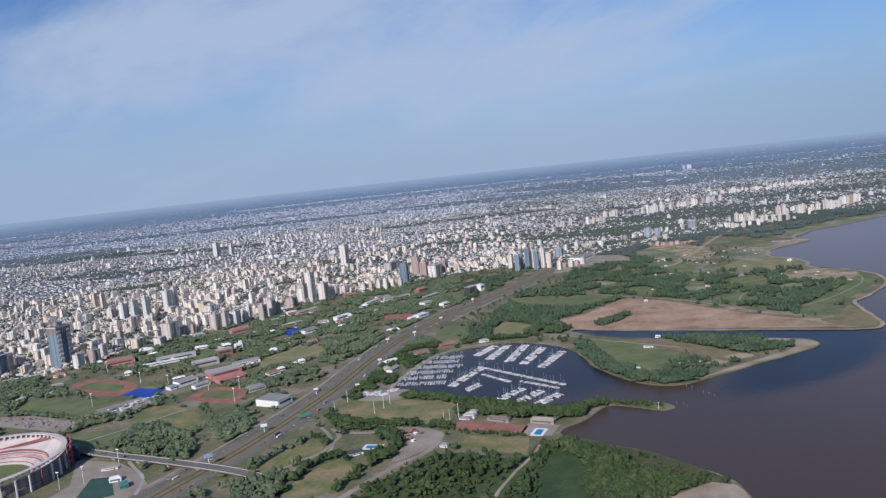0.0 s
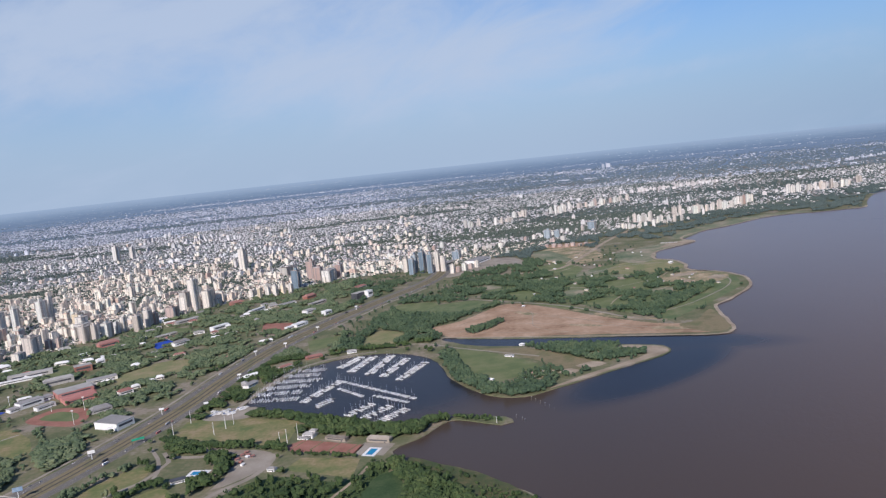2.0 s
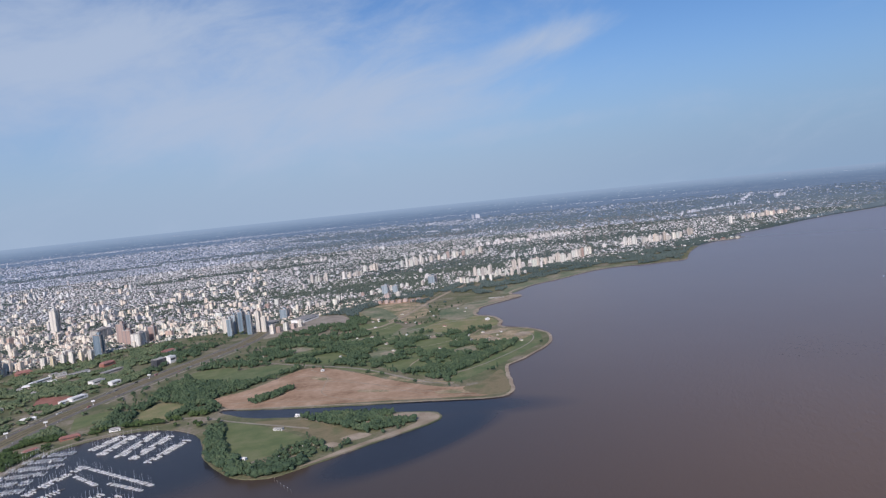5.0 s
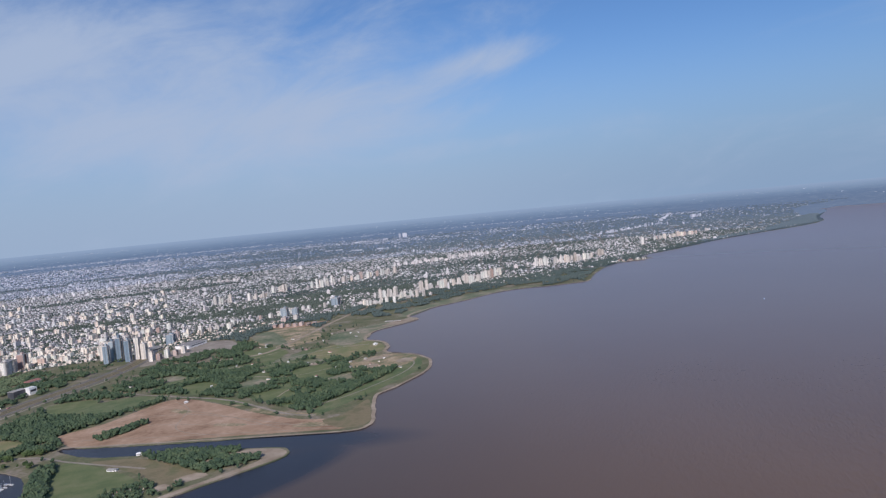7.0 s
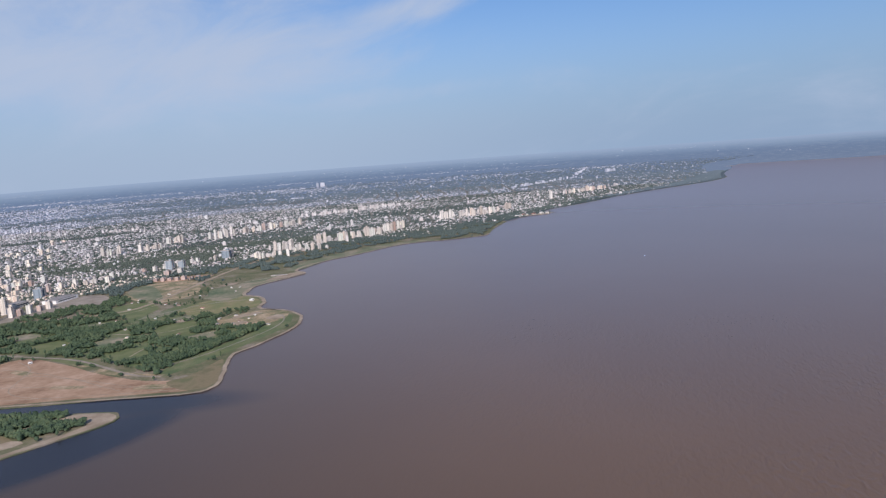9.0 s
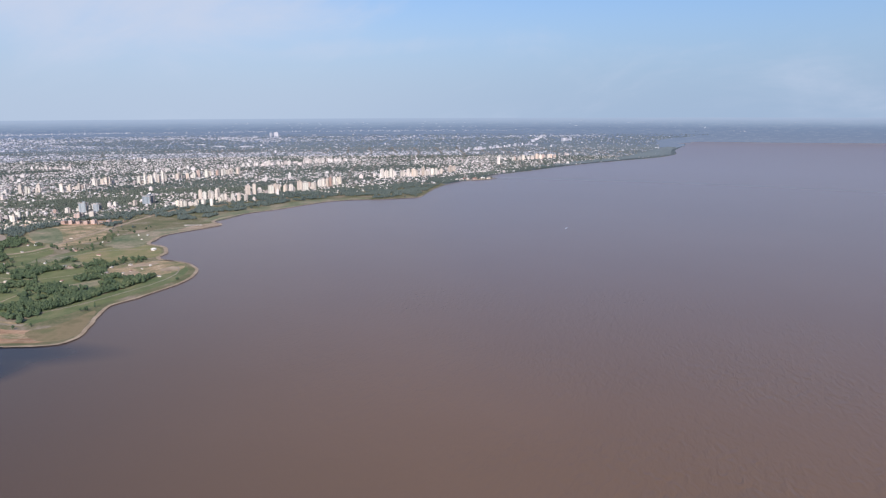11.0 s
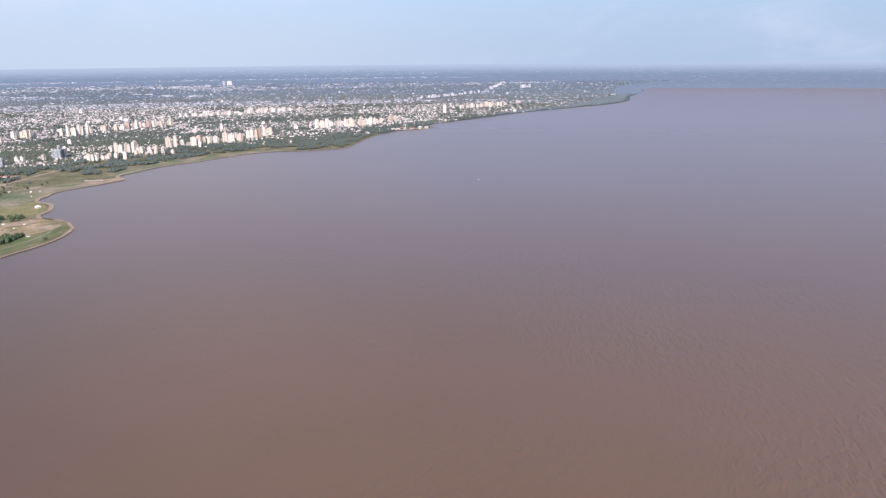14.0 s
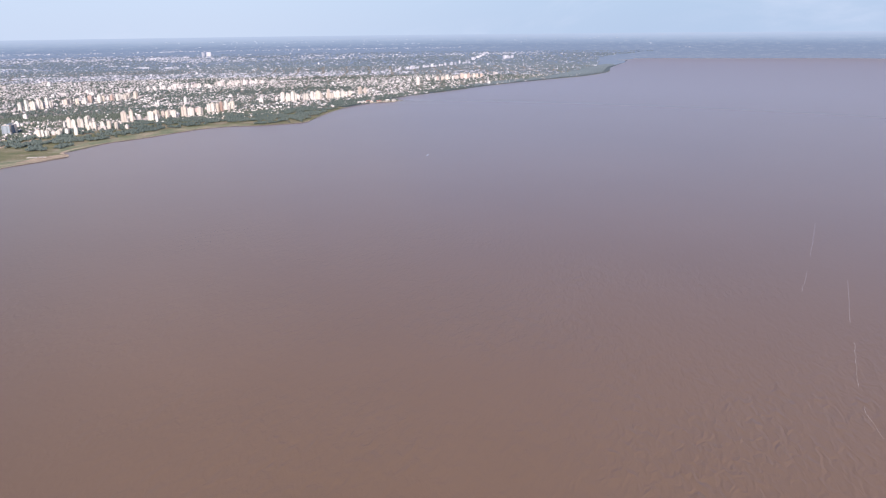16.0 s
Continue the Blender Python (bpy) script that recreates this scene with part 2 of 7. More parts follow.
M_EDGELEAF = material("hazed_suburb_leaves", [(0.108, 0.146, 0.172), (0.126, 0.166, 0.192), (0.146, 0.186, 0.212)], scale=0.002, fine=0.05, fine_amount=0.3, island=0.4)
WALLS = [(0.66, 0.57, 0.50), (0.82, 0.75, 0.66), (0.87, 0.82, 0.74), (0.68, 0.58, 0.51), (0.77, 0.74, 0.69), (0.56, 0.40, 0.34), (0.88, 0.85, 0.78), (0.62, 0.64, 0.60), (0.86, 0.80, 0.70), (0.74, 0.62, 0.54)]
WALLS = [(r, g * 0.985, b * 0.93) for r, g, b in WALLS]
M_WALL = wall_material("rendered_walls", WALLS)
M_WALL_OB = wall_material("apartment_walls", WALLS, random_ob=True)
# the next six wall and roof colours carry a tint of distance haze
M_FARWALL = material("hazed_distant_walls", [(0.386, 0.37, 0.37), (0.504, 0.488, 0.484), (0.672, 0.669, 0.665)], scale=0.01, fine=0.2, fine_amount=0.1, island=0.85)
M_EDGEWALL = material("hazed_suburb_walls", [(0.331, 0.359, 0.424), (0.442, 0.466, 0.53), (0.607, 0.621, 0.668)], scale=0.01, fine=0.2, fine_amount=0.1, island=0.85)
M_RIMWALL = material("hazed_rim_walls", [(0.26, 0.32, 0.41), (0.32, 0.38, 0.46), (0.40, 0.45, 0.52)], scale=0.01, fine=0.2, fine_amount=0.1, island=0.85)
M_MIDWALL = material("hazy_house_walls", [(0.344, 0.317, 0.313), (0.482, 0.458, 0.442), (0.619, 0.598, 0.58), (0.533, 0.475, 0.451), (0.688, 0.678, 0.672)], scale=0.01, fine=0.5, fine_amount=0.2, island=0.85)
M_MIDROOF = material("hazed_tile_and_tin_roofs", [(0.185, 0.135, 0.129), (0.277, 0.244, 0.244), (0.386, 0.374, 0.386), (0.252, 0.261, 0.285), (0.554, 0.557, 0.57), (0.672, 0.679, 0.699)], scale=0.01, fine=0.4, fine_amount=0.1, island=0.85)
M_EDGEROOF = material("hazed_suburb_roofs", [(0.216, 0.209, 0.252), (0.288, 0.314, 0.378), (0.414, 0.437, 0.504), (0.63, 0.655, 0.724)], scale=0.01, fine=0.2, fine_amount=0.1, island=0.85)
M_ROOF = material("flat_and_tiled_roofs", [(0.34, 0.21, 0.165), (0.52, 0.41, 0.34), (0.68, 0.61, 0.53), (0.48, 0.44, 0.39), (0.82, 0.76, 0.68), (0.87, 0.83, 0.75)], scale=0.01, fine=0.4, fine_amount=0.1, island=0.85)
M_ROOF_OB = material("apartment_roofs", [(0.34, 0.30, 0.27), (0.46, 0.42, 0.39), (0.58, 0.55, 0.52)], scale=0.01, fine=0.4, fine_amount=0.1, random_ob=0.8)
M_GLASSWALL = wall_material("blue_glass_walls", [(0.13, 0.18, 0.23), (0.23, 0.29, 0.34), (0.38, 0.43, 0.46)], random_ob=True, dark=(0.07, 0.10, 0.14), share=0.3)
M_GLASSWALL.node_tree.nodes["Principled BSDF"].inputs["Roughness"].default_value = 0.25
M_BAREFLOORS = wall_material("bare_concrete_floors", [(0.20, 0.17, 0.15), (0.27, 0.23, 0.20)], random_ob=True, dark=(0.06, 0.06, 0.065))
M_POOL = material("pool_water", [(0.02, 0.22, 0.42), (0.03, 0.28, 0.48)], scale=0.3, fine=2, rough=0.1)

M_TEAL = material("teal_sheeting", [(0.05, 0.20, 0.18), (0.08, 0.27, 0.24)], scale=0.2, fine=1.0)

# silty river water with wind ripples
M_WATER = material("silty_water", [(0.152, 0.101, 0.069), (0.162, 0.108, 0.074), (0.172, 0.115, 0.079)], scale=0.002, fine=0.02, fine_amount=0.15, rough=0.22)
n, l = M_WATER.node_tree.nodes, M_WATER.node_tree.links
bsdf = n["Principled BSDF"]
bsdf.inputs["Specular IOR Level"].default_value = 0.28
bsdf.inputs["IOR"].default_value = 1.33
geo = n.new("ShaderNodeNewGeometry")
# clearer, bluer water where the channel and the basin run out
plume = None
for cx, cy, rx, ry, turn in ((230, 630, 190, 42, -0.44), (40, 580, 125, 110, 0.0), (258, 526, 112, 38, 0.55)):
    pm = n.new("ShaderNodeMapping")
    pm.vector_type = "TEXTURE"
    pm.inputs["Location"].default_value, pm.inputs["Rotation"].default_value, pm.inputs["Scale"].default_value = (cx, cy, 0), (0, 0, turn), (rx, ry, 1000)
    l.new(geo.outputs["Position"], pm.inputs[0])
    ln = n.new("ShaderNodeVectorMath")
    ln.operation = "LENGTH"
    l.new(pm.outputs[0], ln.inputs[0])
    mr = n.new("ShaderNodeMapRange")
    mr.interpolation_type = "SMOOTHSTEP"
    mr.inputs["From Min"].default_value, mr.inputs["From Max"].default_value = 1.05, 0.55
    l.new(ln.outputs["Value"], mr.inputs["Value"])
    plume = mr.outputs[0] if plume is None else math_node(n, l, "MAXIMUM", plume, mr.outputs[0])
# darkens towards the near shore, painting in the window's vignette with thinner sediment
silt_in = bsdf.inputs["Base Color"].links[0].from_socket
ws = n.new("ShaderNodeSeparateXYZ")
l.new(geo.outputs["Position"], ws.inputs[0])
vignette_fade = n.new("ShaderNodeMapRange")
vignette_fade.interpolation_type = "SMOOTHSTEP"
vignette_fade.inputs["From Min"].default_value, vignette_fade.inputs["From Max"].default_value = 100, 540
l.new(math_node(n, l, "SUBTRACT", ws.outputs[0], math_node(n, l, "MULTIPLY", ws.outputs[1], 0.12)), vignette_fade.inputs["Value"])
thin = n.new("ShaderNodeMix")
thin.data_type = "RGBA"
l.new(vignette_fade.outputs[0], thin.inputs["Factor"])
thin.inputs["A"].default_value = (0.074, 0.054, 0.044, 1)
l.new(silt_in, thin.inputs["B"])
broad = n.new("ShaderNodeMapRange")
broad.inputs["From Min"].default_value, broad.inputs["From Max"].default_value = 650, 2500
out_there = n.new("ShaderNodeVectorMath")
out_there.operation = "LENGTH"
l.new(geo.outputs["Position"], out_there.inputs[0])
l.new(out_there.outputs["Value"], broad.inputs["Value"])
# haze of distance mixed into the open water's colour, paler and greyer
haze_tint = n.new("ShaderNodeMix")
haze_tint.data_type = "RGBA"
l.new(broad.outputs[0], haze_tint.inputs["Factor"])
l.new(thin.outputs["Result"], haze_tint.inputs["A"])
haze_tint.inputs["B"].default_value = (0.232, 0.196, 0.204, 1)
hazed_silt = haze_tint.outputs["Result"]
clear = n.new("ShaderNodeMix")
clear.data_type = "RGBA"
l.new(math_node(n, l, "MULTIPLY", plume, 0.9), clear.inputs["Factor"])
l.new(hazed_silt, clear.inputs["A"])
clear.inputs["B"].default_value = (0.017, 0.021, 0.032, 1)
l.new(clear.outputs["Result"], bsdf.inputs["Base Color"])
mp = n.new("ShaderNodeMapping")
mp.vector_type = "TEXTURE"
mp.inputs["Rotation"].default_value = (0, 0, radians(-40))
mp.inputs["Scale"].default_value = (4.2, 9.0, 8.0)
l.new(geo.outputs["Position"], mp.inputs[0])
wv = n.new("ShaderNodeTexNoise")
wv.inputs["Scale"].default_value, wv.inputs["Detail"].default_value, wv.inputs["Roughness"].default_value = 1.0, 3, 0.5
wv.inputs["Distortion"].default_value = 0.9
l.new(mp.outputs[0], wv.inputs["Vector"])
bp = n.new("ShaderNodeBump")
bp.inputs["Strength"].default_value, bp.inputs["Distance"].default_value = 0.32, 2.6
# ripples fade with distance and towards the west, fitted to the camera's view
ripple_fade = n.new("ShaderNodeMapRange")
ripple_fade.inputs["From Min"].default_value, ripple_fade.inputs["From Max"].default_value = 560, 1050
ripple_fade.inputs["To Min"].default_value, ripple_fade.inputs["To Max"].default_value = 0.70, 0.06
away = n.new("ShaderNodeVectorMath")
away.operation = "LENGTH"
l.new(geo.outputs["Position"], away.inputs[0])
l.new(away.outputs["Value"], ripple_fade.inputs["Value"])
east_ripples = n.new("ShaderNodeMapRange")
east_ripples.inputs["From Min"].default_value, east_ripples.inputs["From Max"].default_value = 430, 800
east_ripples.inputs["To Min"].default_value, east_ripples.inputs["To Max"].default_value = 0.10, 1.25
l.new(ws.outputs[0], east_ripples.inputs["Value"])
gusts = n.new("ShaderNodeTexNoise")
gusts.inputs["Scale"].default_value, gusts.inputs["Detail"].default_value = 0.011, 3
l.new(geo.outputs["Position"], gusts.inputs["Vector"])
gust = n.new("ShaderNodeMapRange")
gust.inputs["From Min"].default_value, gust.inputs["From Max"].default_value = 0.38, 0.66
gust.inputs["To Min"].default_value, gust.inputs["To Max"].default_value = 0.45, 1.1
l.new(gusts.outputs[0], gust.inputs["Value"])
l.new(math_node(n, l, "MULTIPLY", gust.outputs[0], math_node(n, l, "MULTIPLY", ripple_fade.outputs[0], east_ripples.outputs[0])), bp.inputs["Strength"])
sleek = n.new("ShaderNodeMapRange")
sleek.inputs["From Min"].default_value, sleek.inputs["From Max"].default_value = 1400, 3400
sleek.inputs["To Min"].default_value, sleek.inputs["To Max"].default_value = 0.26, 0.30
l.new(away.outputs["Value"], sleek.inputs["Value"])
l.new(sleek.outputs[0], bsdf.inputs["Roughness"])
l.new(wv.outputs[0], bp.inputs["Height"])
l.new(bp.outputs[0], bsdf.inputs["Normal"])

# far shore and plain below the horizon, glowing with haze painted into the colour
M_FAR = bpy.data.materials.new("hazed_far_plain")
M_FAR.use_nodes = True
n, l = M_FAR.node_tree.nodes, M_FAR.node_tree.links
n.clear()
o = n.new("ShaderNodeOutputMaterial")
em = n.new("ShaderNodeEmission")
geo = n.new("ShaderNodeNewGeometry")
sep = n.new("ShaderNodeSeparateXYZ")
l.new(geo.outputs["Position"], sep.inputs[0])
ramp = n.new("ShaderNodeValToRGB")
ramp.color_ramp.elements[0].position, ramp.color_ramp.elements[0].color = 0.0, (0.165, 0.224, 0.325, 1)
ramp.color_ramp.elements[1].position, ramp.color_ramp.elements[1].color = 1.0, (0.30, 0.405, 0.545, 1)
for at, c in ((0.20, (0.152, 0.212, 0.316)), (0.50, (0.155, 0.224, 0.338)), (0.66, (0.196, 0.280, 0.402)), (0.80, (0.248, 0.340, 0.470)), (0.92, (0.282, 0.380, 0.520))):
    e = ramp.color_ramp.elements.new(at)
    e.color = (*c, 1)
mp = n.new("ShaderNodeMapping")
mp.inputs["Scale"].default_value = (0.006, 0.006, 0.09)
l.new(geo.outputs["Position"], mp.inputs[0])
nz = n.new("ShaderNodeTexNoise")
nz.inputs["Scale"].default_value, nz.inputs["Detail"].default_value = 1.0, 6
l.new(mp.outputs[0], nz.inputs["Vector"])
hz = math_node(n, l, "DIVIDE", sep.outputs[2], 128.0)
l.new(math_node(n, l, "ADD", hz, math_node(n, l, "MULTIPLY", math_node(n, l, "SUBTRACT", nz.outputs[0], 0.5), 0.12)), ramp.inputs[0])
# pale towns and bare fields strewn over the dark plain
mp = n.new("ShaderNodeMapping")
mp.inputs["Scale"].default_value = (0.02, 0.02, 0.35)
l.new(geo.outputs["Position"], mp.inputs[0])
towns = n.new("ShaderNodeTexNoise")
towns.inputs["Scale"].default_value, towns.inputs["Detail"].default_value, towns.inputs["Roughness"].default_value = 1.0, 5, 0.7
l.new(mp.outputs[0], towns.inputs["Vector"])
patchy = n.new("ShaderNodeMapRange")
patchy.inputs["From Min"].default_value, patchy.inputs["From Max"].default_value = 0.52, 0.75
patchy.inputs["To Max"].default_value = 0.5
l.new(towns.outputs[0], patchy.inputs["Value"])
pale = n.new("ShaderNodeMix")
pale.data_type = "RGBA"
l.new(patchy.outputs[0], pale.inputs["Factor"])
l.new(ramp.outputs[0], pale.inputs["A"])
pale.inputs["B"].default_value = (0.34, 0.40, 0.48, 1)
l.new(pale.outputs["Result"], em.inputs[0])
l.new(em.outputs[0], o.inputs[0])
# ---------------------------------------------------------------- mesh helpers


def mesh_of(name, verts, faces, mats, indices=None):
    me = bpy.data.meshes.new(name)
    me.from_pydata([tuple(v) for v in verts], [], faces)
    for m in mats:
        me.materials.append(m)
    if indices is not None:
        me.polygons.foreach_set("material_index", indices)
    me.update()
    return me


def part(name, bm, mat, parent, label=""):
    """A bmesh as one mesh object under a thing or a part."""
    me = bpy.data.meshes.new(name)
    bm.to_mesh(me)
    bm.free()
    me.materials.append(mat)
    ob = new(name, me)
    ob.parent = parent
    if label:
        ob["label"] = label
    return ob


def box(bm, x, y, z, sx, sy, sz, turn=0.0, taper=1.0):
    """A block with its base centred at x, y, z."""
    m = Matrix.Translation((x, y, z)) @ Matrix.Rotation(turn, 4, "Z")
    low = [m @ Vector((a * sx / 2, b * sy / 2, 0)) for a, b in ((-1, -1), (1, -1), (1, 1), (-1, 1))]
    top = [m @ Vector((a * sx / 2 * taper, b * sy / 2 * taper, sz)) for a, b in ((-1, -1), (1, -1), (1, 1), (-1, 1))]
    v = [bm.verts.new(p) for p in low + top]
    for f in ((3, 2, 1, 0), (4, 5, 6, 7), (0, 1, 5, 4), (1, 2, 6, 5), (2, 3, 7, 6), (3, 0, 4, 7)):
        bm.faces.new([v[i] for i in f])
    return bm


def rod(bm, a, b, r, sides=6, r2=None):
    a, b = Vector(a), Vector(b)
    q = (b - a).to_track_quat("Z", "Y")
    r2 = r if r2 is None else r2
    rings = []
    for p, rr in ((a, r), (b, r2)):
        rings.append([bm.verts.new(p + q @ Vector((rr * math.cos(k * math.tau / sides), rr * math.sin(k * math.tau / sides), 0))) for k in range(sides)])
    for k in range(sides):
        bm.faces.new((rings[0][k], rings[0][(k + 1) % sides], rings[1][(k + 1) % sides], rings[1][k]))
    bm.faces.new(rings[1])
    bm.faces.new(rings[0][::-1])
    return bm


def empty(name, x=0, y=0, z=0, turn=0.0):
    ob = new(name)
    ob.location = (x, y, z)
    ob.rotation_euler = (0, 0, turn)
    return ob


def smooth_line(points, step=6.0, rough=0.0, closed=False):
    """A rounded line through the plan's points, broken up a little where rough is given."""
    p = [Vector((a, b, 0)) for a, b in points]
    out = []
    n = len(p)
    for i in range(n if closed else n - 1):
        q = [p[(i + k) % n] if closed else p[min(max(i + k, 0), n - 1)] for k in (-1, 0, 1, 2)]
        pieces = max(1, min(24, int((q[2] - q[1]).length / step)))
        for s in range(pieces):
            t = s / pieces
            v = 0.5 * ((2 * q[1]) + (q[2] - q[0]) * t + (2 * q[0] - 5 * q[1] + 4 * q[2] - q[3]) * t * t + (3 * q[1] - q[0] - 3 * q[2] + q[3]) * t ** 3)
            if rough:
                w = noise.noise_vector(v * 0.09) + 0.5 * noise.noise_vector(v * 0.3)
                v = v + Vector((w.x, w.y, 0)) * rough
            out.append((v.x, v.y))
    if not closed:
        out.append((p[-1].x, p[-1].y))
    return out


def inside(poly, x, y):
    """Which of the places x, y lie in the polygon."""
    p = np.array(poly)
    x, y = np.asarray(x, float), np.asarray(y, float)
    hit = np.zeros(x.shape, bool)
    x0, y0 = p[:, 0], p[:, 1]
    x1, y1 = np.roll(x0, -1), np.roll(y0, -1)
    for a, b, c, d in zip(x0, y0, x1, y1):
        if b == d:
            continue
        hit ^= ((b > y) != (d > y)) & (x < (c - a) * (y - b) / (d - b) + a)
    return hit


def line_distance(line, x, y):
    best = np.full(np.shape(x), 1e9)
    for (a, b), (c, d) in zip(line[:-1], line[1:]):
        ux, uy = c - a, d - b
        t = np.clip(((x - a) * ux + (y - b) * uy) / (ux * ux + uy * uy), 0, 1)
        best = np.minimum(best, np.hypot(x - a - t * ux, y - b - t * uy))
    return best


def sheet(name, outline, z, mat, label, category, depth=0.0):
    """A flat patch of ground with a bevelled edge down to z - depth."""
    from mathutils.geometry import tessellate_polygon
    pts = [Vector((x, y, z)) for x, y in outline]
    tris = [tuple(t) for t in tessellate_polygon([pts])]
    verts = [tuple(p) for p in pts]
    faces = [t if (pts[t[1]] - pts[t[0]]).cross(pts[t[2]] - pts[t[0]]).z > 0 else t[::-1] for t in tris]
    if depth:
        n = len(pts)
        verts += [(p.x, p.y, z - depth) for p in pts]
        faces += [(i, (i + 1) % n, n + (i + 1) % n, n + i) for i in range(n)]
    ob = new(name, mesh_of(name, verts, faces, [mat]))
    return tagged(ob, label, category, kind="structure")


def ribbon(line, width, z, lift=None):
    """Vertices and faces of a strip along a line."""
    v, f = [], []
    for i, (x, y) in enumerate(line):
        a, b = line[max(i - 1, 0)], line[min(i + 1, len(line) - 1)]
        d = Vector((b[0] - a[0], b[1] - a[1])).normalized()
        zz = z if lift is None else z + lift(i / (len(line) - 1))
        v += [(x - d.y * width / 2, y + d.x * width / 2, zz), (x + d.y * width / 2, y - d.x * width / 2, zz)]
        if i:
            f.append((2 * i - 1, 2 * i + 1, 2 * i, 2 * i - 2))
    return v, f


def strip(name, line, width, z, mat, label, category):
    v, f = ribbon(line, width, z)
    if name in ("road", "promenade"):
        ROADS.append((line, width))
    return tagged(new(name, mesh_of(name, v, f, [mat])), label, category, kind="structure")


def offset_line(line, d):
    out = []
    for i, (x, y) in enumerate(line):
        a, b = line[max(i - 1, 0)], line[min(i + 1, len(line) - 1)]
        u = Vector((b[0] - a[0], b[1] - a[1])).normalized()
        out.append((x + u.y * d, y - u.x * d))
    return out


def joined(name, templates, which, places, mats, label, category):
    """Many small forms in one mesh. templates: (vertices, faces, material index); places: x, y, z, turn, sx, sy, sz."""
    V, L, S, I = [], [], [], []
    base = 0
    for k, (tv, tf, ti) in enumerate(templates):
        p = places[which == k]
        if not len(p):
            continue
        tv = np.array(tv, float)
        c, s = np.cos(p[:, 3:4]), np.sin(p[:, 3:4])
        X, Y, Z = tv[:, 0] * p[:, 4:5], tv[:, 1] * p[:, 5:6], tv[:, 2] * p[:, 6:7]
        vv = np.stack([p[:, 0:1] + c * X - s * Y, p[:, 1:2] + s * X + c * Y, p[:, 2:3] + Z], -1).reshape(-1, 3)
        sizes = np.array([len(f) for f in tf])
        flat = np.concatenate([np.array(f) for f in tf])
        loops = (flat[None, :] + base + (np.arange(len(p)) * len(tv))[:, None]).ravel()
        V.append(vv), L.append(loops), S.append(np.tile(sizes, len(p))), I.append(np.tile(np.array(ti), len(p)))
        base += len(vv)
    V, L, S, I = np.concatenate(V), np.concatenate(L), np.concatenate(S), np.concatenate(I)
    me = bpy.data.meshes.new(name)
    me.vertices.add(len(V))
    me.vertices.foreach_set("co", V.astype(np.float32).ravel())
    me.loops.add(len(L))
    me.loops.foreach_set("vertex_index", L.astype(np.int32))
    me.polygons.add(len(S))
    me.polygons.foreach_set("loop_start", np.concatenate([[0], np.cumsum(S)[:-1]]).astype(np.int32))
    for m in mats:
        me.materials.append(m)
    me.polygons.foreach_set("material_index", I.astype(np.int32))
    me.update(calc_edges=True)
    me.validate()
    me.shade_flat()
    return tagged(new(name, me), label, category, kind="stuff")


# forms for the joined stuff
FLAT_HOUSE = ([(-.5, -.5, 0), (.5, -.5, 0), (.5, .5, 0), (-.5, .5, 0), (-.5, -.5, 1), (.5, -.5, 1), (.5, .5, 1), (-.5, .5, 1)],
              [(0, 1, 5, 4), (1, 2, 6, 5), (2, 3, 7, 6), (3, 0, 4, 7), (4, 5, 6, 7)], [0, 0, 0, 0, 1])
GABLE_HOUSE = ([(-.5, -.5, 0), (.5, -.5, 0), (.5, .5, 0), (-.5, .5, 0), (-.5, -.5, .65), (.5, -.5, .65), (.5, .5, .65), (-.5, .5, .65), (0, -.5, 1), (0, .5, 1)],
               [(0, 1, 5, 8, 4), (1, 2, 6, 5), (2, 3, 7, 9, 6), (3, 0, 4, 7), (5, 6, 9, 8), (7, 4, 8, 9)], [0, 0, 0, 0, 1, 1])
STEP_HOUSE = ([(-.5, -.5, 0), (.5, -.5, 0), (.5, .5, 0), (-.5, .5, 0), (-.5, -.5, .8), (.5, -.5, .8), (.5, .5, .8), (-.5, .5, .8),
               (-.25, -.3, .8), (.2, -.3, .8), (.2, .25, .8), (-.25, .25, .8), (-.25, -.3, 1), (.2, -.3, 1), (.2, .25, 1), (-.25, .25, 1)],
              [(0, 1, 5, 4), (1, 2, 6, 5), (2, 3, 7, 6), (3, 0, 4, 7), (4, 5, 6, 7), (8, 9, 13, 12), (9, 10, 14, 13), (10, 11, 15, 14), (11, 8, 12, 15), (12, 13, 14, 15)],
              [0, 0, 0, 0, 1, 0, 0, 0, 0, 1])


